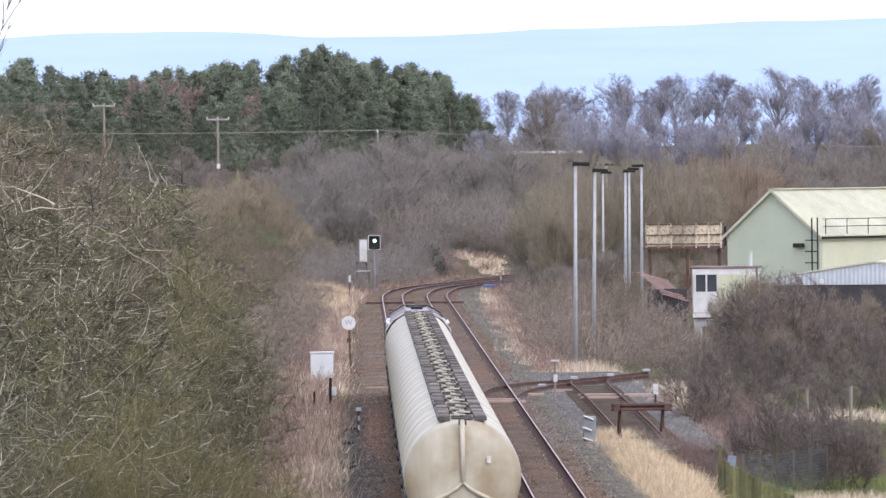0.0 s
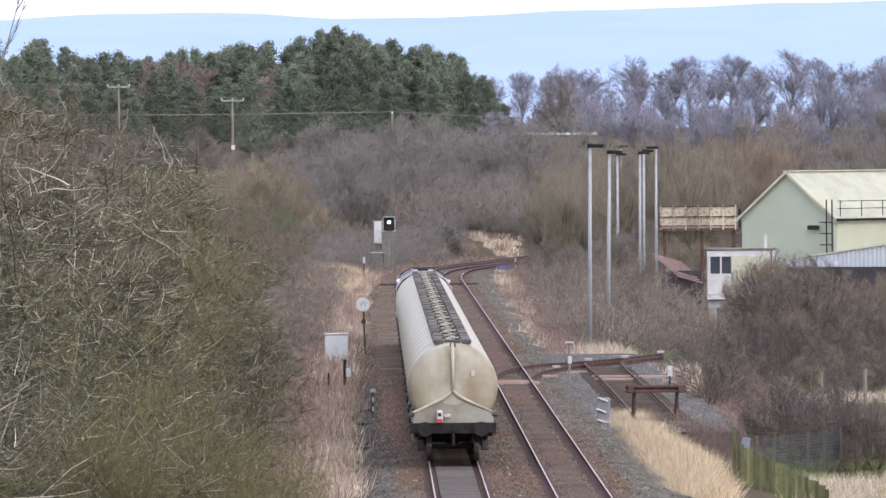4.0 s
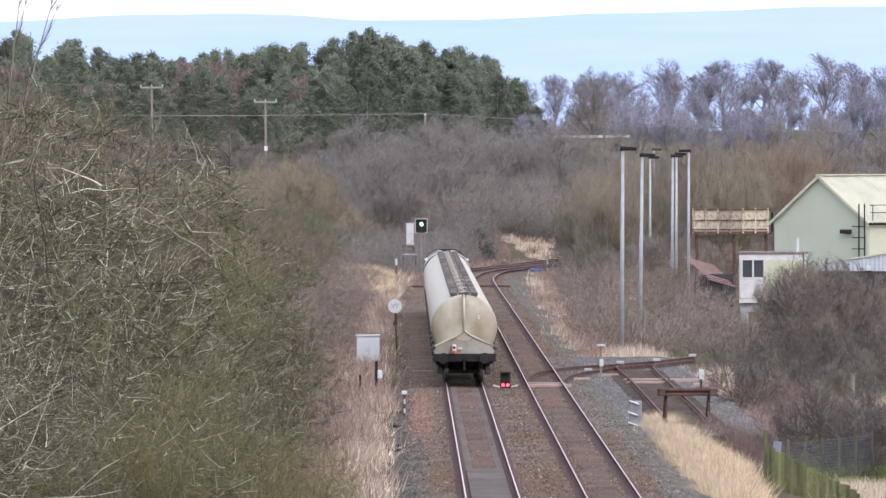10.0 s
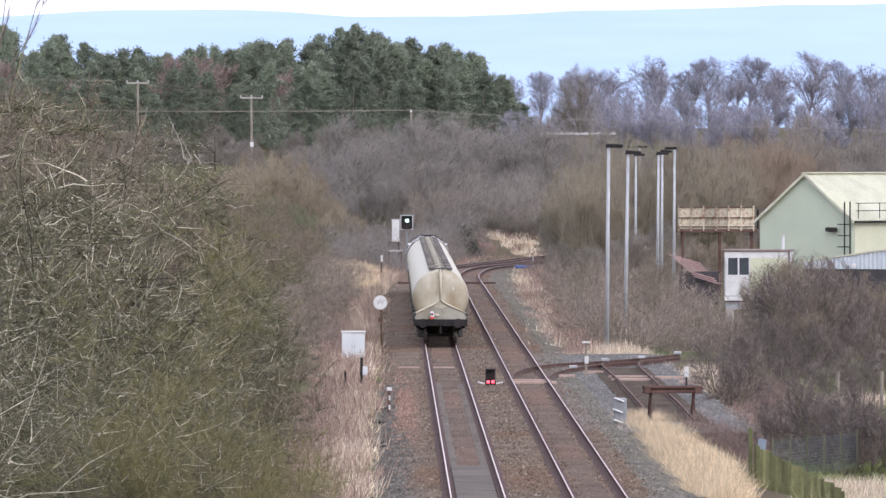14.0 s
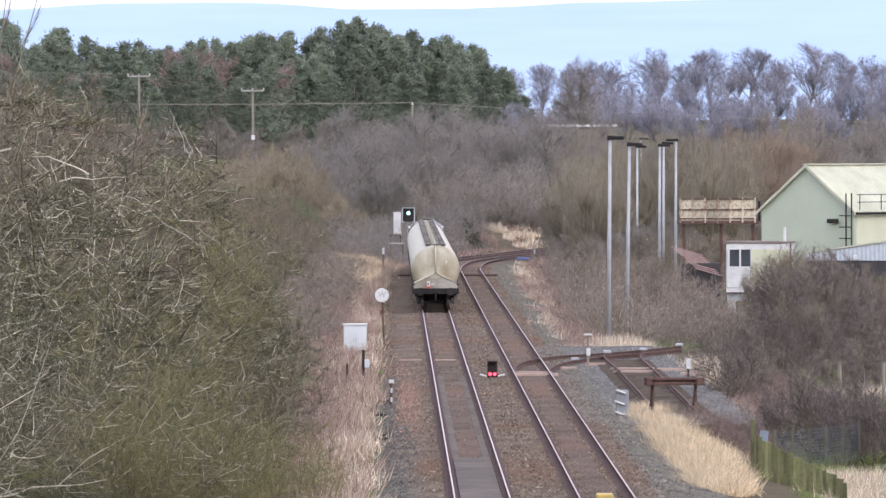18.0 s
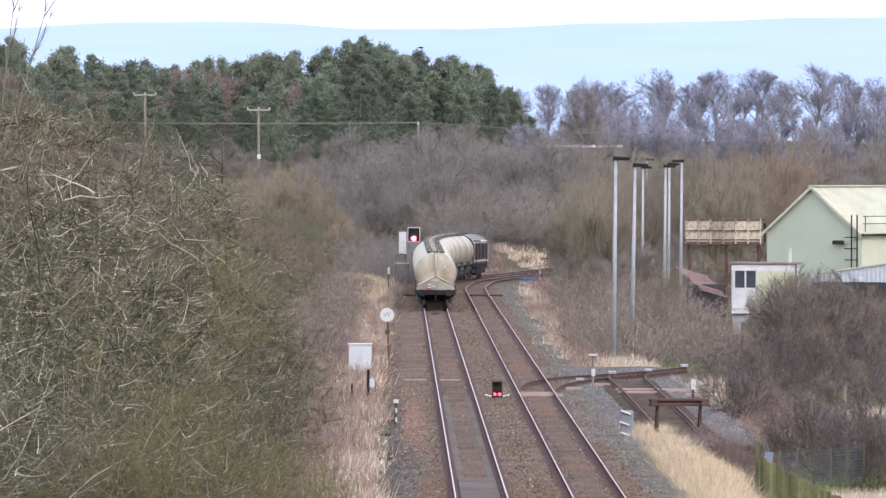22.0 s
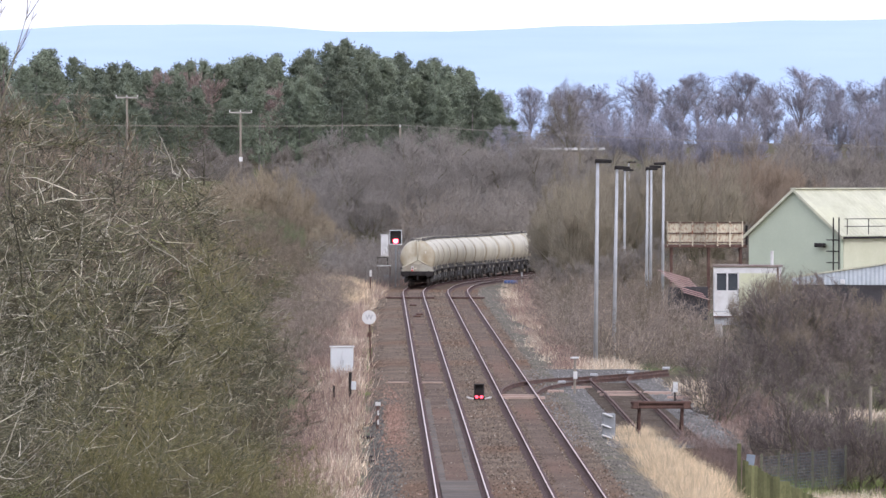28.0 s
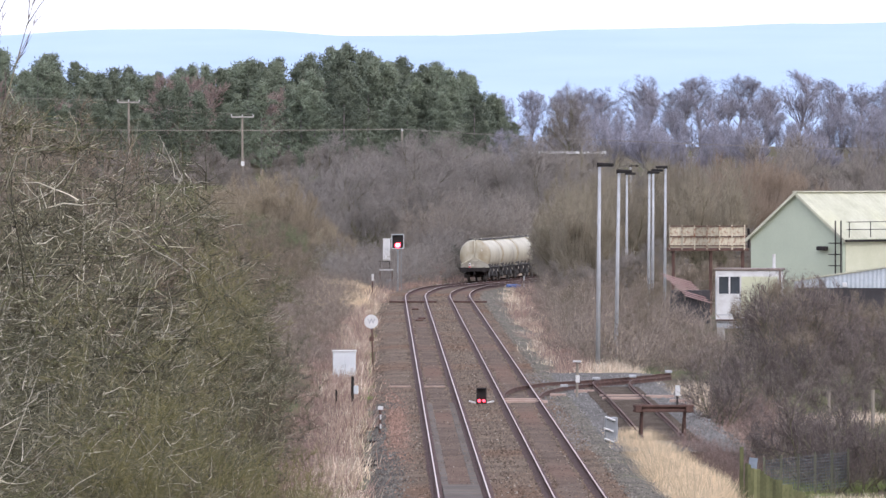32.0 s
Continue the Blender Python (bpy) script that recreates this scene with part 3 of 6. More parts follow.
def thicket():
    """Grey-brown thicket on the outside of the curve, and the woods to either side of it."""
    lev = [(8, 4.4, 0.07, 0.7, 0), (9, 3.4, 0.036, 0.9, 0.08), (8, 1.9, 0.018, 0.95, 0.1), (15, 0.85, 0.012, 1.0, 0.1)]
    lev2 = [(8, 4.8, 0.08, 0.5, 0), (8, 3.4, 0.04, 0.75, 0.08), (8, 1.9, 0.02, 0.8, 0.1), (13, 0.95, 0.013, 0.8, 0.1)]
    osier = [(12, 4.6, 0.07, 0.6, 0), (8, 3.6, 0.03, 0.55, 0.1), (8, 2.0, 0.017, 0.55, 0.12), (11, 1.0, 0.0115, 0.6, 0.1)]
    a = [bare("thorn_thicket", 31 + i, lev, M_LIMB, M_TWIG_GREY, "dense grey-brown leafless thorn on the cutting side", "tree", up=0.1, wob=0.34, tip=1, kink=0.02, dome=(5.0, 3.4, 6.0)) for i in range(3)]
    b = [bare("willow_tree", 41 + i, lev2, M_LIMB, M_TWIG_WILLOW, "leafless brown willow with upright twigs", "tree", up=0.35, wob=0.24, tip=1, kink=0.02, dome=(4.6, 4.0, 5.6)) for i in range(2)]
    d = [bare("osier_tree", 141 + i, osier, M_LIMB, M_TWIG_OSIER, "leafless olive-brown osier with fine upright shoots", "tree", up=0.2, wob=0.34, tip=1, kink=0.02, dome=(5.0, 3.6, 6.0)) for i in range(2)]
    amber = [bare("osier_tree", 151, osier, M_LIMB, M_TWIG_AMBER, "leafless amber-brown osier behind the yard", "tree", up=0.3, wob=0.2, tip=1, kink=0.02, dome=(5.0, 3.6, 6.0))]
    tawny = [bare("sallow_bush", 161 + i, osier, M_LIMB, M_TWIG_TAWNY, "leafless tawny sallow bush on the cutting side", "bush", up=0.25, wob=0.26, tip=1, kink=0.02, dome=(5.2, 3.4, 6.0)) for i in range(2)]
    mossy = [bare("mossy_thorn", 171, lev, M_LIMB, M_TWIG_GREEN, "leafless thorn bush green with moss", "bush", up=0.15, wob=0.3, tip=1, kink=0.02, dome=(5.2, 3.4, 6.0))]
    rng = np.random.default_rng(8)
    for y0, xa, xb, h in ((766, -5, 3, 7.5), (768, 3, 15, 4.6), (790, -6, 8, 11.3), (797, 9, 22, 9.0), (815, -6.5, 20, 14.2), (850, -7, 26, 15.4), (880, -6, 16, 16.6)):
        for x in np.arange(xa, xb, 4.4):
            dome = 1 - 0.26 * abs((x - (xa + xb) / 2) / ((xb - xa) / 2)) ** 3
            plant(a, x + rng.uniform(-1, 1), y0 + rng.uniform(-8, 8), h * dome / 9.4 * rng.uniform(0.86, 1.06), rng, "thicket on the cutting")
    # inside of the curve: trees that hide the train
    for x, y, h in ((15.3, 640, 7.2), (16.5, 622, 8.6), (18.6, 655, 10.2), (20.0, 634, 9.8), (23.5, 650, 10.2), (17.6, 600, 5.5), (21.5, 604, 6.0), (28.5, 668, 9.8), (17.5, 668, 9.0), (26, 640, 8.5), (15.2, 606, 4.0), (14.2, 652, 5.2), (16.0, 650, 7.6), (15.4, 664, 7.0), (13.5, 634, 3.6)):
        plant(d if h > 6.5 else b, x, y, h / 9.4, rng, "trees inside the curve").scale.z *= 1.3 if h > 6.5 else 1.0
    # tawny bushes that round off the cutting side in front of the thicket
    for x, y, h in ((-15.4, 704, 7.2), (-12.6, 708, 7.9), (-10.2, 712, 7.6), (-8.4, 706, 6.6), (-6.8, 702, 5.4), (-5.3, 696, 4.2), (-4.1, 692, 3.2), (-11.4, 690, 5.6), (-14.2, 688, 6.4), (-6.4, 684, 3.6), (-3.2, 700, 2.6), (-17.5, 696, 7.0)):
        plant(tawny, x, y, h / 9.4, rng, "scrub on the cutting side").scale.z *= 1.22
    for x, y, h in ((-12.8, 802, 4.6), (-10.6, 792, 5.6), (-14.6, 818, 4.0), (-9.0, 800, 7.0), (-11.6, 830, 5.0), (-16.4, 806, 3.4)):
        plant(a, x, y, h / 9.4, rng, "scrub on the cutting side")
    for x, y, h in ((-9.7, 681, 6.2), (-8.5, 679, 5.4), (-10.9, 684, 6.6)):
        plant(mossy, x, y, h / 9.4, rng, "scrub on the cutting side")
    # brown woods behind the yard
    for x, y, h in ((26.6, 716, 8.2), (29.6, 724, 10.4), (32.6, 718, 11.2), (35.4, 726, 10.8), (38.0, 718, 9.4), (31.2, 700, 8.0), (34.4, 702, 7.8)):
        plant(amber, x, y, h / 9.4, rng, "woods behind the yard").scale.z *= 1.2
    for x, y, h in ((31.6, 662, 5.6), (33.6, 668, 5.2)):
        plant(a, x, y, h / 9.4, rng, "woods behind the yard")
    for y0, xa, xb, h in ((720, 41, 60, 9.5), (780, 40, 62, 11.0), (840, 24, 48, 11.0), (845, 48, 68, 15.0), (900, 20, 46, 12.0), (900, 46, 74, 15.0)):
        for x in np.arange(xa, xb, 5.4):
            low = 0.7 if x < 29 and y0 > 800 else 1.0
            plant(b, x + rng.uniform(-1.5, 1.5), y0 + rng.uniform(-14, 14), low * h / 9.4 * rng.uniform(0.8, 1.1), rng, "woods behind the yard")
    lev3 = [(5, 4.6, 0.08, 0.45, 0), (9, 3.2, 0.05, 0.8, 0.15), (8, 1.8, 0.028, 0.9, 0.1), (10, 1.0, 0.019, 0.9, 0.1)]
    # the twig colour carries the haze over these far rows
    c = [bare("birch_scrub", 45 + i, lev3, M_LIMB_GREY, M_TWIG_HAZE, "leafless scrub beyond the yard, haze in its purplish colour", "tree", up=0.35, wob=0.2, tip=1, dome=(4.2, 4.2, 5.2)) for i in range(3)]
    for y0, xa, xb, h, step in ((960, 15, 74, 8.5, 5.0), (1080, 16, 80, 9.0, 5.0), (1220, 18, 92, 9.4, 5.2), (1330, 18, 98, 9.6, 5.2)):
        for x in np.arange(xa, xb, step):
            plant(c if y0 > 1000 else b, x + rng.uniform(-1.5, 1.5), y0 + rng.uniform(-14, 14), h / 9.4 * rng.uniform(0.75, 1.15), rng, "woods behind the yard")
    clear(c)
    # low hedges in front of the pine wood
    for y0, xa, xb, h in ((915, -36, -9, 3.8), (935, -38, -9, 4.4), (980, -46, -8, 4.0), (1040, -60, 18, 4.6), (1098, -62, 19, 5.0)):
        for x in np.arange(xa, xb, 2.9):
            plant(b, x + rng.uniform(-1.5, 1.5), y0 + rng.uniform(-12, 12), h / 9.4 * rng.uniform(0.6, 1.2), rng, "field hedge")
    clear(a + b + d + amber + tawny + mossy)


def tall_trees():
    """The far row of broad-crowned parkland trees, one of them nearer."""
    lev = [(1, 8.5, 0.36, 0.03, 0), (22, 7.6, 0.10, 0.85, 0.35), (12, 2.8, 0.032, 1.1, 0.2), (13, 1.25, 0.0165, 1.3, 0.1)]
    # bark and twigs of the far row hold the haze in their colour
    a = [bare("parkland_tree", 51 + i, lev, M_LIMB_HAZE, M_TWIG_HAZE, "tall leafless tree in a far row, haze in its purple-grey colour", "tree", base=0.2, up=0.24, wob=0.2, tip=1, kink=0.02, dome=(5.6, 7.6, 7.4)) for i in range(5)]
    rng = np.random.default_rng(13)
    for x, h in ((17.8, 9.8), (23.0, 10.8), (28.6, 11.8), (36.8, 13.2), (43.0, 12.6), (49.6, 15.0), (56.4, 12.0), (61.8, 14.6), (68.6, 14.8), (73.6, 11.8), (79.0, 15.6), (85.8, 14.2), (91.4, 13.4), (97.0, 13.8), (104.0, 14.0), (111.0, 14.0)):
        wide = plant(a, x, 1500 + rng.uniform(-25, 25), h / 14.6, rng, "far row of tall trees")
        wide.scale = (wide.scale.x * 1.2, wide.scale.y * 1.2, wide.scale.z)
    for x in np.arange(34, 116, 7.6):
        plant(a, x + rng.uniform(-2, 2), 1465 + rng.uniform(-10, 10), 11.6 / 14.6 * rng.uniform(0.85, 1.05), rng, "far row of tall trees")
    for x in np.arange(16, 116, 6.4):
        plant(a, x + rng.uniform(-2, 2), 1430 + rng.uniform(-25, 25), 9.4 / 14.6 * rng.uniform(0.7, 1.1), rng, "far row of tall trees")
    near = bare("parkland_tree", 58, lev, M_LIMB, M_TWIG_GREY, "broad leafless tree with a forked trunk before the far row", "tree", base=0.2, up=0.2, wob=0.2, tip=1, kink=0.02, dome=(5.6, 7.6, 7.4))
    near.matrix_basis = pose(25.8, 1050, land(25.8, 1050) - 0.1)
    near.scale = (0.95, 0.95, 1.08)
    clear(a)


def pine(seed, needle, label):
    rng = np.random.default_rng(seed)
    ob = thing("pine_tree", pose(0, 0, -500), label, "tree")
    part("trunk", rod(B(), (0, 0, 0), (0, 0, 16), 0.28, 0.06, 7), M_LIMB_GREY, ob)
    n = 330
    t = rng.uniform(0, 1, n) ** 0.8
    z = 1.2 + 16.2 * t
    a = rng.uniform(0, 6.28, n)
    lobe = 1 + 0.4 * np.sin(2 * a + z * 1.3 + rng.uniform(0, 6)) + 0.3 * np.sin(z * 2.6 + rng.uniform(0, 6))
    reach = 4.3 * np.clip(1.02 - t, 0, 1) ** 0.58 * np.clip(lobe, 0.3, 1.55) * rng.uniform(0.35, 1.05, n)
    stem = np.stack([0.5 * np.sin(z * 0.3 + seed), 0.4 * np.cos(z * 0.25 + seed), z - 0.8], 1)
    c = stem + np.stack([np.cos(a) * reach, np.sin(a) * reach, 0.8 + 0.3 * reach], 1)
    out = [spikes(stem, c - stem, np.linalg.norm(c - stem, axis=1), np.full(n, 0.05), np.zeros((n, 3)), 1)]
    k = np.repeat(np.arange(n), 14)
    d = rng.normal(0, 1, (len(k), 3)) * np.array([1, 1, 0.7]) + np.array([0, 0, 0.5])
    d /= np.linalg.norm(d, axis=1)[:, None]
    out.append(spikes(c[k] + rng.normal(0, 0.26, (len(k), 3)), d, rng.uniform(0.3, 0.65, len(k)), rng.uniform(0.06, 0.13, len(k)), rng.normal(0, 0.1, (len(k), 3)), 1))
    part("crown", tri_mesh("crown", out), needle, ob)
    return ob


def pine_wood():
    a = [pine(61 + i, M_NEEDLE, "green pine in a dense plantation, paled for haze") for i in range(4)]
    lev = [(1, 15.0, 0.2, 0.05, 0), (54, 3.4, 0.05, 1.4, 0.12), (9, 1.4, 0.035, 0.7, 0.2), (7, 0.7, 0.026, 0.8, 0.2)]
    b = [bare("larch_tree", 71 + i, lev, M_LIMB_GREY, M_LARCH, "leafless reddish-brown larch among dark pines", "tree", base=0.1) for i in range(2)]
    rng = np.random.default_rng(21)
    crest = [(-70, 27.5), (-59.5, 28), (-57, 26.3), (-52, 27.2), (-48.5, 26.8), (-46, 25), (-43.7, 24.6), (-39.8, 26.1), (-37.6, 25), (-36.3, 22.8), (-33.2, 25.4), (-28.8, 27.5), (-25.8, 25),
             (-24.5, 26.1), (-18.8, 27.6), (-14.8, 27.5), (-11.7, 27.2), (-10.4, 28.6), (-6.9, 29.1), (-3.4, 28), (1, 26.7), (5.8, 25.2), (9.2, 26.0), (13.6, 24.3), (17, 21.3), (19.7, 17.5)]
    red = (-56, -47, -33, -27.5, -14.6)
    for y0, drop, step in ((1120, 6.5, 2.8), (1160, 3.0, 2.4), (1210, 0.7, 1.75), (1250, 1.4, 2.2)):
        for x in np.arange(-68, 20, step):
            x1 = x + rng.uniform(-1.4, 1.4)
            y1 = y0 + rng.uniform(-14, 14)
            top = np.interp(x1, [p[0] for p in crest], [p[1] for p in crest]) - drop + rng.uniform(-2.4, 0.8)
            h = max(top - land(x1, y1), 5)
            if y0 < 1250 and y0 > 1130 and min(abs(x1 - r) for r in red) < 1.4:
                continue
            plant(a, x1, y1, (h + 1.0) / 17.6, rng, "pine plantation")
    for x in red:
        for k in range(3):
            x1, y1 = x + rng.uniform(-1.8, 1.8), 1146 + 18 * k
            top = np.interp(x1, [p[0] for p in crest], [p[1] for p in crest]) - rng.uniform(0.8, 3.5)
            plant(b, x1, y1, (top - land(x1, y1)) / 16.5, rng, "pine plantation")
    clear(a + b)


hedge_trees()
thicket()
tall_trees()
pine_wood()


# ---- the railway ----
RAIL = [(-0.07, -0.16), (0.07, -0.16), (0.07, -0.135), (0.012, -0.12), (0.012, -0.04), (0.036, -0.032), (0.036, -0.004), (-0.036, -0.004), (-0.036, -0.032), (-0.012, -0.04), (-0.012, -0.12), (-0.07, -0.135)]
STATIONS = list(np.arange(150, 600, 10.0)) + list(np.arange(600, 930, 4.0))


def beside(s, x0, off, dz=0.0):
    p, a = line(s, x0)
    return p + Vector((math.cos(a) * off, -math.sin(a) * off, dz))


def track(name, x0, label, head):
    ob = thing(name, pose(0, 0, 0), label, "railway track", kind="structure")
    for off in (-0.752, 0.752):
        path = [beside(s, x0, off) for s in STATIONS]
        r = part("rail", sweep(B(), path, RAIL), M_RAILSIDE, ob, "rusty-sided steel rail")
        part("baseplates", sweep(B(), [p - Vector((0, 0, 0.155)) for p in path], [(-0.23, -0.045), (0.23, -0.045), (0.13, 0.012), (-0.13, 0.012)]), M_RAILSIDE, r, "dark greasy baseplates")
        part("rail_head", sweep(B(), path, [(-0.021, -0.003), (0.021, -0.003), (0.018, 0.003), (-0.018, 0.003)]), head, r, "bright worn running surface")
    v, f = [], []
    cube = [(0, 1, 3, 2), (4, 6, 7, 5), (0, 4, 5, 1), (2, 3, 7, 6), (0, 2, 6, 4), (1, 5, 7, 3)]
    rng = random.Random(int(x0 * 10))
    for s in np.arange(190, 780, 0.66):
        p, a = line(s, x0)
        c, sn, k = math.cos(a), math.sin(a), len(v)
        w = 1.27 + rng.uniform(-0.03, 0.03)
        for i in (-w, w):
            for j in (-0.125, 0.125):
                for h in (-0.30, -0.214 + rng.uniform(-0.014, 0.010)):
                    v.append((p.x + c * i + sn * j, p.y - sn * i + c * j, p.z + h))
        f += [tuple(k + q for q in face) for face in cube]
    tagged(part("sleepers", raw("sleepers", v, f), M_SLEEPER, ob, "weathered sleepers half sunk in ballast"), kind="stuff")
    v = []
    for s in np.arange(190, 760, 1.2):
        for q, o in enumerate((-0.52, -0.3, 0.0, 0.3, 0.52)):
            v.append(tuple(beside(s, x0, o + 0.06 * noise.noise(Vector((s * 0.7, o * 3, x0))), (-0.215 if q in (0, 4) else -0.172) + 0.02 * noise.noise(Vector((o * 4, s * 1.1, x0))))))
    f = [(j * 5 + i, j * 5 + i + 1, j * 5 + 6 + i, j * 5 + 5 + i) for j in range(len(v) // 5 - 1) for i in range(4)]
    tagged(part("four_foot", raw("four_foot", v, f), M_FOURFOOT, ob, "brown grit heaped between the rails"), kind="stuff")
    return ob


track("track_down", LEFT, "main line with bright rails on weathered sleepers", M_RAILTOP)
track("track_up", RIGHT, "second main line with duller rails beside the first", M_RAILDULL)


def ballast():
    v = []
    prof = [(-3.4, -0.62), (-2.5, -0.28), (-1.9, -0.21), (-1.3, -0.19), (-0.7, -0.2), (0, -0.21), (0.7, -0.2), (1.3, -0.19), (1.7, -0.23), (2.1, -0.19), (2.7, -0.2), (3.4, -0.21), (4.1, -0.2), (4.7, -0.19), (5.4, -0.22), (6.2, -0.36), (7.6, -0.64)]
    for s in list(np.arange(150, 760, 1.5)) + list(np.arange(760, 930, 8)):
        for o, z in prof:
            p = beside(s, LEFT, o + 0.1 * noise.noise(Vector((s * 0.4, o, 0))), z + 0.035 * noise.noise(Vector((o * 1.7, s * 0.9, 2))))
            v.append(tuple(p))
    k = len(prof)
    f = [(j * k + i, j * k + i + 1, j * k + k + i + 1, j * k + k + i) for j in range(len(v) // k - 1) for i in range(k - 1)]
    tagged(part("ballast", raw("ballast", v, f), M_BALLAST, smooth=True), "brownish grey stone ballast stained with rust", "ballast", kind="structure")
    v, prof = [], [(4.95, -0.19), (5.4, -0.20), (5.8, -0.265), (6.2, -0.335), (6.9, -0.485), (7.5, -0.61)]
    for s in np.arange(195, 660, 1.5):
        for i, (o, z) in enumerate(prof):
            edge = 0.25 * noise.noise(Vector((s * 0.25, 9, 0))) if i == 0 else 0.0
            v.append(tuple(beside(s, LEFT, o + edge, z + 0.045 + 0.035 * noise.noise(Vector((o * 1.7, s * 0.9, 2))) - (0.07 if i in (0, 5) else 0))))
    k = len(prof)
    f = [(j * k + i, j * k + i + 1, j * k + k + i + 1, j * k + k + i) for j in range(len(v) // k - 1) for i in range(k - 1)]
    tagged(part("cess_path", raw("cess_path", v, f), M_CESSBED, smooth=True), "grey gravel shoulder beside the up line", "ballast", kind="structure")


def stones(name, spots, material, label, size=(0.035, 0.075)):
    """Loose stones at the given places: small uneven tetrahedra and wedges."""
    rng = np.random.default_rng(len(spots))
    p = np.array(spots)
    n = len(p)
    r = rng.uniform(*size, n)[:, None]
    a = rng.uniform(0, 6.28, n)
    v = []
    for k in range(4):
        b = a + k * 1.571 + rng.uniform(-0.3, 0.3, n)
        v.append(p + np.stack([np.cos(b), np.sin(b), np.full(n, -0.3)], 1) * r * rng.uniform(0.7, 1.2, (n, 1)))
    v.append(p + np.stack([rng.uniform(-0.4, 0.4, n), rng.uniform(-0.4, 0.4, n), rng.uniform(0.5, 1.0, n)], 1) * r)
    v = np.stack(v, 1).reshape(-1, 3)
    f = (np.array([(0, 1, 4), (1, 2, 4), (2, 3, 4), (3, 0, 4)])[None] + (np.arange(n) * 5)[:, None, None]).reshape(-1, 3)
    tagged(part(name, tri_mesh(name, [(v, f)]), material), label, "stones", kind="stuff")


def all_stones():
    rng = np.random.default_rng(77)
    spots = []
    for _ in range(62000):
        s = 195 + 420 * rng.uniform() ** 1.5
        o = rng.uniform(-3.1, 7.3)
        z = np.interp(o, [-3.4, -2.5, -1.3, 5.0, 6.2, 7.6], [-0.6, -0.27, -0.19, -0.19, -0.34, -0.62])
        spots.append(beside(s, LEFT, o, z))
    stones("ballast_stones", spots, M_STONE, "loose grey and brown ballast stones", (0.03, 0.066))
    cess = [(LEFT - 2.55 + rng.normal(0, 0.36), 200 + 130 * rng.uniform() ** 1.3, 0) for _ in range(11000)]
    cess = [(x, y, float(np.interp(LEFT - x, [1.3, 1.9, 2.5, 3.4], [-0.19, -0.2, -0.27, -0.6]))) for x, y, z in cess if LEFT - x > 1.2 and not (272 < y < 322 and x > LEFT - 2.3)]
    stones("cess_stones", cess, M_CESS, "coarse dark grey stone in the cess", (0.035, 0.075))
    side = []
    for _ in range(9000):
        q, o = 205 + 423 * rng.uniform() ** 1.4, rng.uniform(4.9, 6.9)
        side.append(beside(q, LEFT, o, float(np.interp(o, [4.9, 5.4, 6.2, 6.9], [-0.14, -0.155, -0.29, -0.44]))))
    stones("cess_stones", side, M_SHOULDER, "loose grey stones on the gravel shoulder", (0.028, 0.062))
    red = []
    for _ in range(2800):
        y = rng.normal(300, 22)
        red.append((LEFT - 1.7 + rng.normal(0, 0.22 + 0.004 * abs(y - 300)), y, -0.215))
    stones("fresh_ballast", red, M_REDSTONE, "heap of fresh reddish ballast beside the rail")


ballast()
all_stones()


# ---- siding, spur and buffer stop ----
def curve_path(points, n=24):
    """A smooth way through a few plan points."""
    pts = [Vector(p) for p in points]
    pts = [2 * pts[0] - pts[1], *pts, 2 * pts[-1] - pts[-2]]
    out = []
    for i in range(1, len(pts) - 2):
        p0, p1, p2, p3 = pts[i - 1:i + 3]
        for k in range(n // (len(pts) - 3)):
            t = k / (n // (len(pts) - 3))
            out.append(0.5 * (2 * p1 + (p2 - p0) * t + (2 * p0 - 5 * p1 + 4 * p2 - p3) * t * t + (3 * p1 - p0 - 3 * p2 + p3) * t ** 3))
    return out + [pts[-2]]


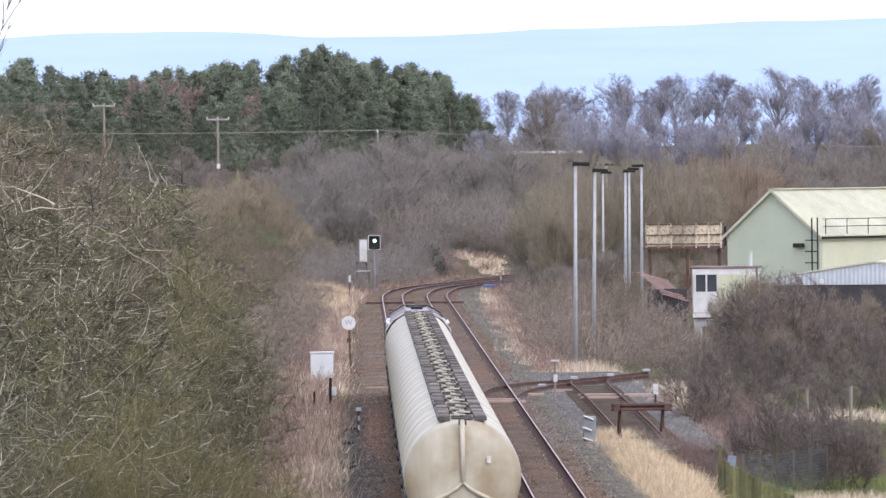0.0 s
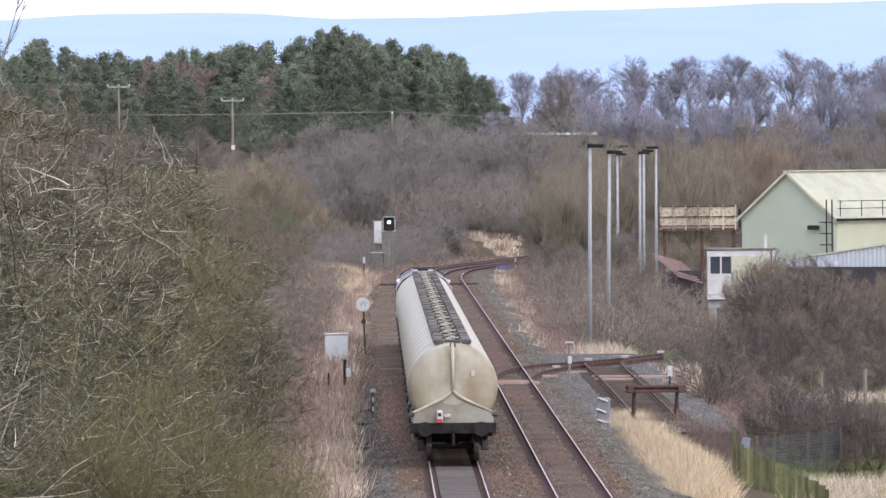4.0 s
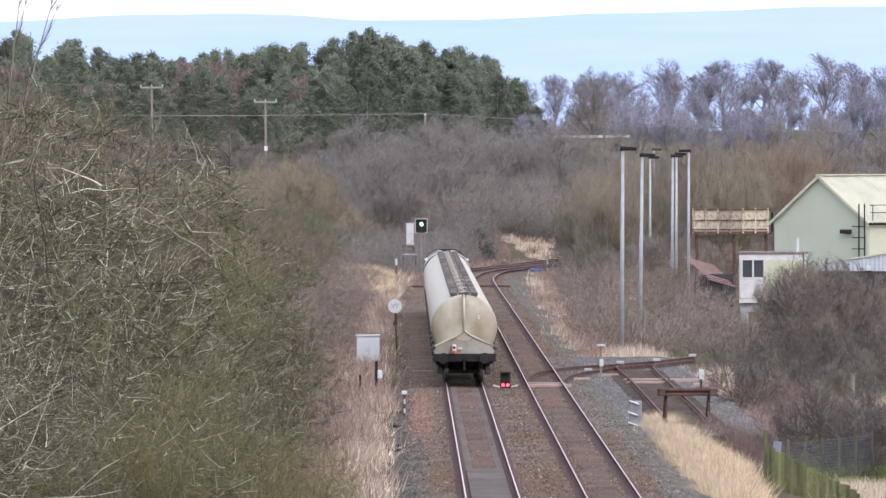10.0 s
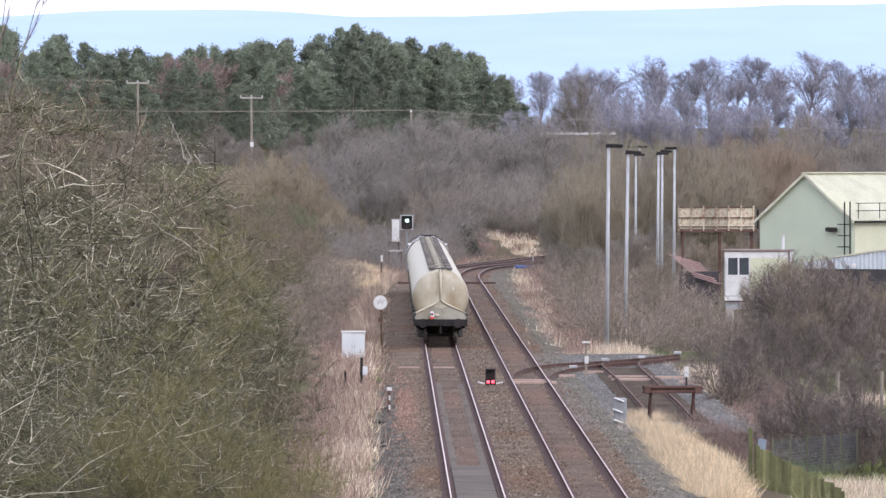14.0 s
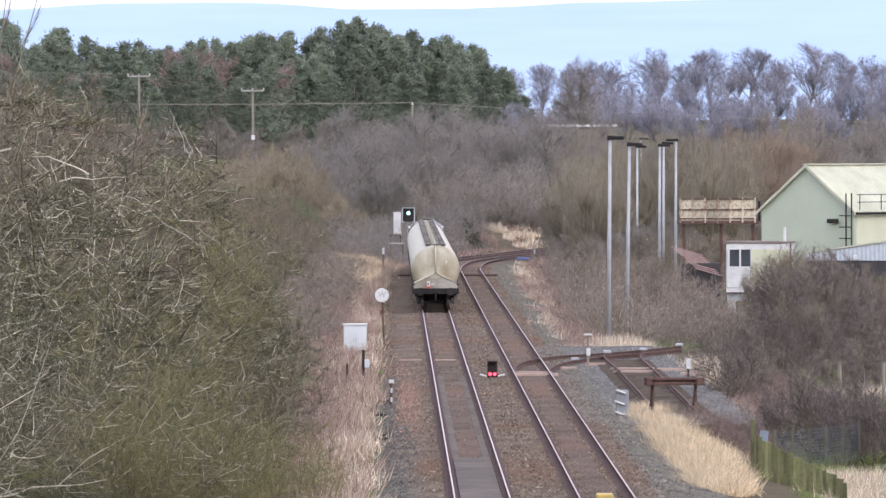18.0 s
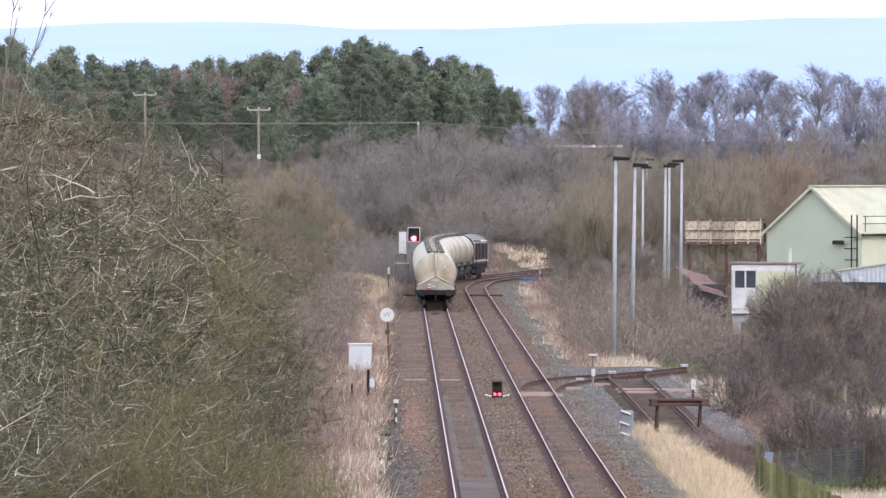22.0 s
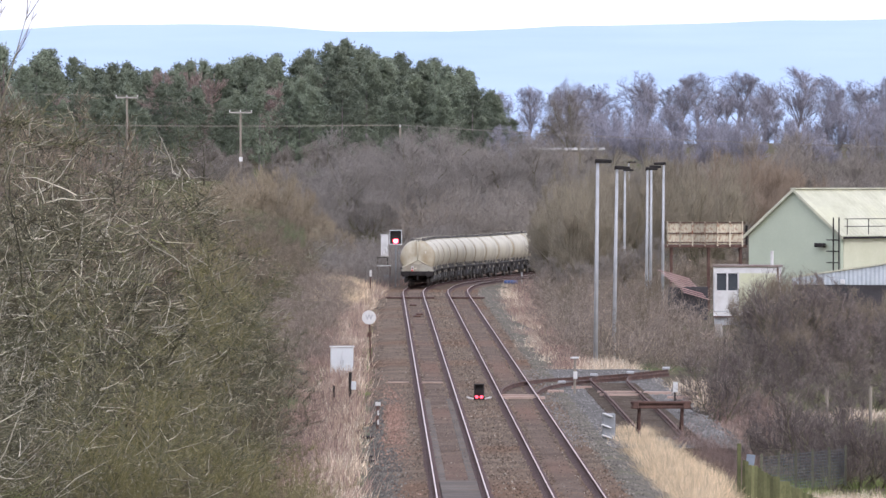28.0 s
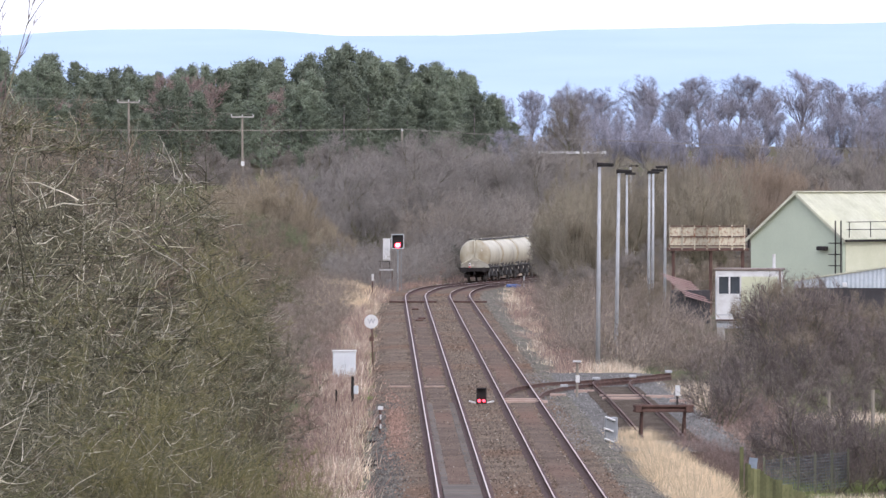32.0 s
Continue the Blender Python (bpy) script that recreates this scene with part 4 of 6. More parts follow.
def siding():
    ob = thing("siding_track", pose(0, 0, 0), "rusty siding that leaves the main line over trap points", "railway track", kind="structure")
    for pts in (((5.05, 330, 0), (5.3, 338, 0.01), (5.95, 345.5, 0.015), (7.4, 352.5, 0.01), (9.6, 357.5, 0), (11.6, 363, 0), (13.6, 370, 0)),
                ((6.56, 331, 0), (7.0, 338, 0.01), (7.9, 345, 0.01), (9.5, 351.5, 0), (11.6, 357.5, 0), (13.4, 363.5, 0)),
                ((9.35, 281, 0.02), (9.45, 300, 0.02), (9.5, 330, 0.02), (9.45, 352, 0.012), (9.9, 357, 0.012)),
                ((10.85, 281, 0.02), (10.95, 300, 0.02), (11.0, 330, 0.02), (11.1, 352, 0.012), (11.7, 359, 0.012))):
        path = curve_path(pts)
        part("rail", sweep(B(), path, RAIL), M_RUST, ob, "rusty rail")
    for x0, x1, y, z in ((5.0, 6.7, 331, -0.12), (5.1, 6.9, 328.5, -0.13), (9.3, 11.2, 336, -0.1), (9.3, 11.1, 332, -0.1), (11.3, 12.5, 336, -0.12), (12.1, 13.1, 330, -0.14), (7.2, 7.9, 338, -0.12), (8.4, 9.3, 344, -0.12)):
        part("timber", box(B(), (x0 + x1) / 2, y, z - 0.03, x1 - x0, 0.32, 0.16, 0.015), M_TIMBER, ob, "pale new timber bearer")
    for k, y in enumerate(np.arange(283, 352, 1.5)):
        part("sleeper", box(B(), 10.2, y, -0.2, 2.5, 0.26, 0.16, 0.01), M_SLEEPER, ob)
    for x, y in ((9.75, 357.5), (11.55, 361.8), (13.5, 369.5), (8.0, 345.6)):
        part("chair", box(B(), x, y, 0.06, 0.34, 0.5, 0.12, 0.02), M_GALV, ob, "grey steel point fitting")
    # cess and stone floor under the siding
    v, f = [], []
    ys = np.arange(272, 378, 3.0)
    xs = np.linspace(6.6, 13.2, 10)
    for y in ys:
        for i, x in enumerate(xs):
            v.append((x + 0.2 * noise.noise(Vector((x, y, 1))), y, -0.2 + 0.05 * noise.noise(Vector((x * 2, y * 0.6, 5))) - (0.45 if i in (0, 9) else 0)))
    k = len(xs)
    f = [(j * k + i, j * k + i + 1, j * k + k + i + 1, j * k + k + i) for j in range(len(ys) - 1) for i in range(k - 1)]
    tagged(part("siding_ballast", raw("siding_ballast", v, f), M_SIDING, smooth=True), "grey gravel bed under the siding", "ballast", kind="structure")
    rng = np.random.default_rng(4)
    stones("gravel", [(rng.uniform(6.7, 12.9), rng.uniform(272, 376), -0.19) for _ in range(7000)], M_GREYSTONE, "loose blue-grey gravel beside the siding", (0.03, 0.07))


siding()


def buffer_stop():
    ob = thing("buffer_stop", pose(10.15, 283, -0.2), "rusty steel buffer stop at the end of the spur", "buffer stop")
    part("beam", box(B(), 0, 0, 1.26, 2.2, 0.28, 0.10, 0.02), M_RUST, ob)
    part("beam", box(B(), 0, 0, 1.09, 2.2, 0.28, 0.10, 0.02), M_RUST, ob)
    part("beam_web", box(B(), 0, 0.02, 1.175, 2.14, 0.12, 0.09), M_RUST, ob)
    for x in (-0.78, 0.78):
        part("post", box(B(), x, 0.18, 0.66, 0.10, 0.12, 1.36, 0.02), M_RUST, ob)
        part("buffer_plate", box(B(), x * 1.18, -0.2, 1.17, 0.24, 0.14, 0.28, 0.03), M_RUST, ob)
        part("strut", sweep(B(), [(x, 0.2, 1.0), (x, 1.9, 0.05)], [(-0.06, -0.06), (0.06, -0.06), (0.06, 0.06), (-0.06, 0.06)]), M_RUST, ob)


buffer_stop()


# ---- lineside equipment ----
def colour_light_signal():
    ob = thing("colour_light_signal", pose(1.16, 641, -0.55), "single-lens colour light signal with white-edged backboard", "signal")
    part("post", rod(B(), (0, 0, 0), (0, 0, 3.8), 0.07, n=10), M_BOXGREY, ob, "dull grey steel post")
    part("ladder", box(box(box(B(), 0.28, 0.1, 1.9, 0.05, 0.05, 3.6), -0.05, 0.16, 1.9, 0.03, 0.03, 3.6), 0.12, 0.12, 3.0, 0.5, 0.5, 0.05), M_BOXGREY, ob)
    head = part("head", box(B(), 0, 0, 4.28, 0.92, 0.22, 1.08, 0.05), M_BLACK, ob, "black rectangular backboard")
    rim = B()
    for x, z, sx, sz in ((-0.485, 4.28, 0.045, 1.19), (0.485, 4.28, 0.045, 1.19), (0, 4.85, 0.925, 0.045), (0, 3.71, 0.925, 0.045)):
        box(rim, x, -0.02, z, sx, 0.26, sz)
    part("border", rim, M_GREYBOX, head, "pale reflective border")
    part("green_lens", rod(B(), (0.02, -0.10, 4.42), (0.02, -0.16, 4.42), 0.14, n=20), M_LAMPGREEN, head, "lit green lens")
    part("red_lens", rod(B(), (0, -0.10, 3.98), (0, -0.16, 3.98), 0.23, n=20), M_LAMPRED, head, "lit red lens")
    part("red_lens_core", rod(B(), (0, -0.161, 3.98), (0, -0.175, 3.98), 0.13, n=16), M_LAMPREDCORE, head)
    part("hood", box(B(), 0, -0.3, 4.80, 0.5, 0.35, 0.03), M_BLACK, head)
    # both lenses glow all the time; this added plate hides one of them
    return part("shutter", box(B(), 0, 0, 0, 0.62, 0.03, 0.54, 0.01), M_BLACK, head, "black plate added to hide one lit lens")


LENS_COVER = colour_light_signal()


def cabinet(name, x, y, w, d, h, label, material, z=None, lid=True):
    ob = thing(name, pose(x, y, land(x, y) if z is None else z), label, "equipment cabinet")
    body = part("body", box(B(), 0, 0, h / 2, w, d, h, 0.02), material, ob)
    for s in (-1, 1):
        part("door", box(B(), s * w * 0.245, -d / 2 - 0.012, h * 0.5, w * 0.46, 0.02, h * 0.86, 0.006), material, body)
        part("handle", box(B(), s * 0.06, -d / 2 - 0.04, h * 0.52, 0.03, 0.03, 0.16), M_GALV, body)
    if lid:
        part("lid", box(B(), 0, 0, h + 0.035, w + 0.1, d + 0.12, 0.07, 0.015), M_WHITE, ob, "white overhanging lid")
    part("plinth", box(B(), 0, 0, -0.06, w + 0.1, d + 0.1, 0.2), M_CONCRETE, ob)
    return ob


cabinet("lineside_cabinet", -1.86, 368, 1.08, 0.6, 1.42, "pale grey two-door lineside cabinet in dead grass", M_GREYBOX)
cabinet("signal_cabinet", 0.25, 652, 0.62, 0.5, 1.75, "tall white cabinet on a raised steel stand", M_WHITE, 2.05)
stand = thing("equipment_stand", pose(0.1, 652, -0.55), "dark steel stand with a white edge below a cabinet", "stand")
part("deck", box(B(), 0, 0, 2.5, 1.0, 0.8, 0.08), M_BLACK, stand)
for x, y in ((-0.4, -0.3), (0.4, -0.3), (-0.4, 0.3), (0.4, 0.3)):
    part("leg", box(B(), x, y, 1.25, 0.08, 0.08, 2.5), M_BLACK, stand)
table = thing("equipment_table", pose(0.2, 636, -0.5), "white-topped steel stand beside the signal", "stand")
part("top", box(B(), 0, 0, 1.95, 1.15, 0.6, 0.09, 0.02), M_WHITE, table, "white top")
for x in (-0.5, 0.5):
    part("leg", box(B(), x, 0, 0.97, 0.08, 0.1, 1.95), M_RUST, table)
part("shelf_box", box(B(), 0.15, 0.05, 0.8, 0.5, 0.4, 0.8, 0.02), M_BOXGREY, table)


def whistle_board():
    ob = thing("whistle_board", pose(-0.62, 389, -0.5), "round white whistle board lettered W on a rusty post", "sign")
    part("post", rod(B(), (0.1, 0, 0), (0.02, 0, 2.3), 0.04, n=8), M_RUST, ob)
    disc = part("disc", rod(B(), (0, -0.05, 2.56), (0, -0.09, 2.56), 0.35, n=36), M_WHITE, ob, "round white plate")
    part("bracket", box(B(), 0.02, 0, 1.7, 0.22, 0.1, 0.22), M_RUST, ob)
    cu = bpy.data.curves.new("letter", "FONT")
    cu.body, cu.size, cu.align_x, cu.align_y, cu.extrude = "W", 0.36, "CENTER", "CENTER", 0.004
    tmp = new("tmp", cu)
    me = bpy.data.meshes.new_from_object(tmp.evaluated_get(bpy.context.evaluated_depsgraph_get()))
    bpy.data.objects.remove(tmp)
    part("letter", me, M_LETTER, disc, "grey letter W", pose(0, -0.104, 2.56, 90))


M_LETTER = shade("faded_black_letter", (0.30, 0.32, 0.34), (0.38, 0.40, 0.42), 3.0, 0.7, 0.0)
whistle_board()


def ground_signal():
    ob = thing("ground_signal", pose(4.1, 327, -0.2), "small black ground position signal showing two red lights", "signal")
    part("head", box(B(), 0, 0, 0.44, 0.42, 0.22, 0.5, 0.05), M_BLACK, ob)
    part("hood", box(B(), 0, -0.1, 0.67, 0.42, 0.4, 0.04), M_BLACK, ob)
    for x in (-0.11, 0.11):
        part("red_lens", rod(B(), (x * 0.9, -0.1, 0.15), (x * 0.9, -0.17, 0.15), 0.065, n=14), M_DWARFRED, ob, "lit red lens")
    part("base", box(B(), 0, 0, 0.1, 0.46, 0.18, 0.2, 0.02), M_BLACK, ob)
    for s in (-1, 1):
        part("foot", box(B(), s * 0.38, -0.05, 0.1, 0.3, 0.25, 0.06, 0.01, Matrix.Rotation(-s * 0.25, 4, "Y")), M_WHITE, ob, "white painted foot")


ground_signal()


def marker_post(name, x, y, h, label, plates, material=M_RUST, cap=None, r=0.04):
    ob = thing(name, pose(x, y, -0.55), label, "post")
    part("post", rod(B(), (0, 0, 0), (0.02, 0, h), r, n=6), material, ob)
    for z, w, t in plates:
        part("plate", box(B(), 0.03, -r - 0.03, z, w, 0.03, t, 0.005), M_WHITE, ob, "white plate")
    if cap:
        part("cap", box(B(), 0, 0, h, *cap, 0.02), M_WHITE, ob, "white cap")
    return ob


marker_post("marker_post", -0.86, 592, 2.3, "thin post with a white and red top plate", ((2.0, 0.16, 0.5),))
marker_post("distance_post", -0.15, 293, 1.3, "dark rusty post with three small white tags", ((1.24, 0.2, 0.14), (0.9, 0.07, 0.18), (0.55, 0.07, 0.18)), M_RUST, r=0.05)
phone = marker_post("cable_post", -1.3, 322, 1.65, "dark post carrying a small grey junction box", (), M_BLACK, r=0.06)
part("junction_box", box(B(), 0.16, 0, 1.1, 0.2, 0.14, 0.35, 0.02), M_GREYBOX, phone)
marker_post("short_post", -1.95, 318, 1.2, "dark leaning wooden stake in the grass", (), M_BLACK, r=0.04)
marker_post("boxed_post", 12.0, 319, 1.2, "thin dark post with a white box on top", ((1.15, 0.2, 0.42),), M_BLACK)
tele = marker_post("telephone_post", 8.35, 337, 1.9, "grey post with white cap and small white box", ((1.15, 0.17, 0.32),), M_POLE, (0.36, 0.3, 0.08), 0.055)
marker_post("limit_post", 11.75, 655, 1.25, "short white-topped post beside the curve", ((1.05, 0.13, 0.34), (0.45, 0.12, 0.25)), M_POLE)




def relay_box():
    ob = thing("point_machine", pose(8.2, 281, -0.25), "grey point equipment boxes with curved white covers", "equipment cabinet")
    part("body", box(B(), 0, 0, 0.5, 0.46, 0.4, 0.95, 0.03), M_BOXGREY, ob)
    for z, x in ((0.92, -0.05), (0.52, -0.1), (0.14, -0.08)):
        part("cover", box(B(), x, -0.24, z, 0.4, 0.14, 0.07, 0.03, Matrix.Rotation(0.35, 4, "Y")), M_WHITE, ob, "white curved cover")


relay_box()
pack = thing("plastic_sheet", pose(11.0, 662, -0.45), "crumpled blue plastic sheet by the track", "litter")
part("sheet", box(B(), 0, 0, 0.2, 1.2, 1.2, 0.3, 0.1), M_BLUE, pack)


def crossing_board(x0, x1, y, z=-0.1):
    ob = thing("cable_crossing", pose((x0 + x1) / 2, y, z), "dark timber cable crossing laid across the track", "cable crossing")
    part("board", box(B(), 0, 0, 0, x1 - x0, 0.5, 0.12, 0.02), M_RAILSIDE, ob)


for x0, x1 in ((0.3, 1.58), (1.72, 3.06), (3.22, 3.9), (5.1, 6.45), (6.62, 7.6)):
    crossing_board(x0, x1, 574)


M_TROUGH = shade("mossy_trough_concrete", (0.085, 0.085, 0.055), (0.20, 0.185, 0.145), 1.2, 0.9, 0.3, fine=6, obj=0.4, spot=((0.09, 0.12, 0.035), 0.7, 0.5), spec=0.12)


def cable_route():
    ob = thing("cable_trough", pose(-0.55, 0, -0.5), "broken concrete cable trough in the grass", "cable trough")
    rng = random.Random(3)
    for y in np.arange(236, 330, 2.0):
        part("lid", box(B(), rng.uniform(-0.06, 0.06), y, 0.06, 0.34, 1.92, 0.14, 0.015), M_TROUGH, ob)


cable_route()


M_INFILL = shade("rubber_crossing_panel", (0.092, 0.079, 0.068), (0.165, 0.142, 0.122), 0.9, 0.85, 0.3, fine=9, obj=0.12, spot=((0.15, 0.112, 0.085), 0.8, 0.7), spec=0.12)


def infill_panel():
    ob = thing("infill_panel", pose(LEFT, 223.5, -0.13), "smooth grey rubber panels laid between the rails", "crossing panel")
    for k in range(10):
        part("panel", box(B(), 0, -16.0 + k * 3.6, -0.03, 1.16, 3.57, 0.1, 0.015), M_INFILL, ob)
    strip = as_mesh("strip", box(B(), 0, 0, 0, 0.26, 3.59, 0.08, 0.012))
    for k in range(24):
        for q in (-1, 1):
            part("strip", strip, M_INFILL, ob, "narrow grey edge panel beside the rail", pose(q * 0.48, 20.0 + k * 3.6, -0.078))


M_YELLOW = shade("dull_yellow_paint", (0.50, 0.36, 0.08), (0.66, 0.50, 0.15), 3.0, 0.6, 0.1, spot=((0.2, 0.15, 0.08), 0.5, 2.0))


def cess_litter():
    rng = random.Random(9)
    for x, y, l in ((-0.5, 262, 1.6), (-0.75, 266, 1.2), (-0.35, 285, 1.1), (-0.6, 300, 1.4), (0.1, 316, 0.9)):
        ob = thing("old_sleeper", pose(x, y, -0.42, 0, 0, rng.uniform(-70, 70)), "discarded dark sleeper lying in the cess", "sleeper", "discarded sleepers")
        part("baulk", box(B(), 0, 0, 0.05, l, 0.28, 0.24, 0.03), M_BLACK, ob)
    ob = thing("track_magnet", pose(5.8, 215.4, -0.2), "small yellow-topped track magnet between the rails", "track fitting")
    part("body", box(B(), 0, 0, 0.07, 0.46, 0.9, 0.16, 0.03), M_YELLOW, ob)
    for x, y in ((2.3, 505), (2.5, 512), (2.2, 545)):
        ob = thing("track_magnet", pose(x, y, -0.14), "dark steel fitting between the rails", "track fitting")
        part("body", box(B(), 0, 0, 0.03, 0.5, 1.2, 0.1, 0.02), M_RUST, ob)
    for x, y in ((0.75, 352), (2.3, 352)):
        ob = thing("pale_board", pose(x, y, -0.15), "pale weathered board lying across the ballast", "board")
        part("board", box(B(), 0, 0, 0, 0.95, 0.2, 0.07, 0.01), M_TIMBER, ob)


infill_panel()
cess_litter()


# ---- the yard ----
def floodlight_mast(x, y, h, side=1, lean=0.0):
    ob = thing("floodlight_mast", pose(x, y, land(x, y), 0, lean), "tall galvanised floodlight mast among scrub", "lamp post", "yard floodlights")
    part("column", rod(B(), (0, 0, 0), (0, 0, h), 0.12, 0.075, 12), M_GALV, ob, smooth=True)
    part("base_plate", box(B(), 0, 0, 0.06, 0.5, 0.5, 0.12), M_GALV, ob)
    part("bracket", rod(B(), (-0.15 * side, 0, h), (0.55 * side, 0, h + 0.06), 0.04, n=6), M_BLACK, ob)
    part("lantern", box(B(), 0.28 * side, -0.05, h + 0.1, 0.85, 0.35, 0.17, 0.04, Matrix.Rotation(0.05 * side, 4, "Y")), M_BLACK, ob, "dark floodlight head")
    part("lantern_lens", box(B(), 0.30 * side, -0.05, h + 0.005, 0.6, 0.26, 0.02), M_GLASS, ob)


for x, y, h, side, lean in ((10.76, 392, 10.45, 1, 0.5), (12.6, 423, 10.3, 1, 0.9), (19.2, 617, 10.05, 1, 0.2), (22.2, 700, 9.9, 1, -0.3), (18.5, 545, 10.15, 1, 0.4), (19.3, 560, 10.35, 1, 0.3), (20.0, 555, 10.5, -1, 0.3)):
    floodlight_mast(x, y, h, side, lean)


def corrugated(w, h, pitch, depth):
    """An upright ribbed sheet w wide and h high, in x and z, ribs upright, facing -y."""
    v, f = [], []
    n = int(w / pitch) * 2
    for i in range(n + 1):
        x = -w / 2 + w * i / n
        y = -depth if i % 2 else 0.0
        v += [(x, y, 0), (x, y, h)]
    for i in range(n):
        a = 2 * i
        f.append((a, a + 2, a + 3, a + 1))
    return raw("sheet", v, f)


def shed():
    """Gabled steel shed, its gable and long side turned to the line."""
    W, LEN, EAVE, TOP = 7.5, 22.0, 6.05, 9.0
    ob = thing("steel_shed", pose(27.55, 520, -0.95, 0, 0, -38), "pale green steel shed with a lichened sheet roof", "shed")
    g = B()
    pts = [(-W / 2, 0), (W / 2, 0), (W / 2, EAVE), (0, TOP), (-W / 2, EAVE)]
    for y in (0.0, 0.25):
        g.faces.new([g.verts.new((x, y, z)) for x, z in pts])
    g.verts.ensure_lookup_table()
    for i in range(5):
        j = (i + 1) % 5
        g.faces.new((g.verts[i], g.verts[j], g.verts[5 + j], g.verts[5 + i]))
    bmesh.ops.recalc_face_normals(g, faces=g.faces)
    part("gable_wall", g, M_GREEN, ob, "plain pale green gable")
    part("side_wall", box(B(), W / 2 - 0.1, LEN / 2 + 0.2, EAVE / 2, 0.2, LEN - 0.2, EAVE), M_CREAM, ob, "cream side wall")
    part("side_wall", box(B(), -W / 2 + 0.1, LEN / 2 + 0.2, EAVE / 2, 0.2, LEN - 0.2, EAVE), M_GREEN, ob)
    slope = math.hypot(W / 2, TOP - EAVE) + 0.35
    tilt = math.atan2(TOP - EAVE, W / 2)
    for s in (1, -1):
        v, f = [], []
        n = int(LEN / 0.24)
        for i in range(n + 1):
            y = -0.2 + (LEN + 0.4) * i / n
            lift = 0.11 if i % 2 else 0.0
            for q in (0, 1):
                d = slope * q
                v.append((s * math.cos(tilt) * d, y, TOP + 0.06 - math.sin(tilt) * d + lift))
        for i in range(n):
            f.append((2 * i, 2 * i + 1, 2 * i + 3, 2 * i + 2))
        part("roof_slope", raw("roof_slope", v, f), M_ROOF, ob, "lichened ribbed roof sheeting")
        part("bargeboard", sweep(B(), [(0, -0.22, TOP + 0.06), (s * math.cos(tilt) * slope, -0.22, TOP + 0.06 - math.sin(tilt) * slope)], [(-0.05, -0.16), (0.05, -0.16), (0.05, 0.06), (-0.05, 0.06)]), M_ROOF, ob, "pale edge trim")
    part("ridge_cap", box(B(), 0, LEN / 2, TOP + 0.1, 0.5, LEN + 0.5, 0.08, 0.02), M_ROOF, ob)
    part("gutter", box(B(), W / 2 + 0.32, LEN / 2, EAVE - 0.2, 0.16, LEN + 0.3, 0.14, 0.03), M_BLACK, ob)
    lamp = part("wall_lamp", box(B(), 2.25, -0.3, 5.35, 0.75, 0.4, 0.28, 0.05), M_BLACK, ob, "dark wall floodlight")
    part("arm", rod(B(), (2.5, 0, 5.3), (2.5, -0.3, 5.3), 0.04), M_BLACK, lamp)
    rail = B()
    for z in (0.0, 0.75, 1.5):
        rod(rail, (W / 2 - 0.9, -0.4, 4.2 + z), (W / 2 + 0.1, -0.4, 4.2 + z), 0.035, n=6)
    for x in (W / 2 - 0.35, W / 2 + 0.1):
        rod(rail, (x, -0.4, 0.2), (x, -0.4, 7.2), 0.05, n=6)
    part("access_ladder", rail, M_BLACK, ob, "dark caged ladder")
    hand = B()
    for y in np.arange(0.5, LEN, 2.5):
        rod(hand, (W / 2 + 0.15, y, EAVE), (W / 2 + 0.15, y, EAVE + 1.05), 0.03, n=6)
    for z in (0.55, 1.05):
        rod(hand, (W / 2 + 0.15, 0.2, EAVE + z), (W / 2 + 0.15, LEN, EAVE + z), 0.025, n=6)
    part("roof_handrail", hand, M_BLACK, ob, "thin roof-edge handrail")


shed()


def low_store():
    ob = thing("low_store", pose(27.4, 490, -0.85, 0, 0, -10), "low dark store with a blue-grey ribbed gable", "shed")
    part("wall", box(B(), 4.3, 3.0, 1.6, 11.6, 6.0, 3.2), M_DARKWALL, ob, "solid dark front wall")
    v, f = [], []
    n = 90
    for i in range(n + 1):
        x = -1.6 + 12.2 * i / n
        top = 3.42 + 1.0 * (1 - abs(x - 5.0) / 6.8)
        y = -0.06 - (0.05 if i % 2 else 0.0)
        v += [(x, y, 3.05), (x, y, top)]
    f = [(2 * i, 2 * i + 2, 2 * i + 3, 2 * i + 1) for i in range(n)]
    part("gable_sheet", raw("gable_sheet", v, f), M_BLUESHEET, ob, "blue-grey ribbed sheet gable")
    for s in (-1, 1):
        part("roof_slope", sweep(B(), [(5.0, -0.2, 4.45), (5.0, 6.2, 4.45)], [(0, 0), (s * 6.9, -1.02), (s * 6.9, -0.93), (0, 0.09)]), M_ROOF, ob)
    part("wall_lamp", box(B(), 1.6, -0.2, 3.25, 0.3, 0.12, 0.3, 0.03), M_WHITE, ob, "small white lamp")


low_store()


M_ROOFEDGE = shade("brown_roof_edge", (0.16, 0.125, 0.105), (0.27, 0.22, 0.19), 2.0, 0.8, 0.2)


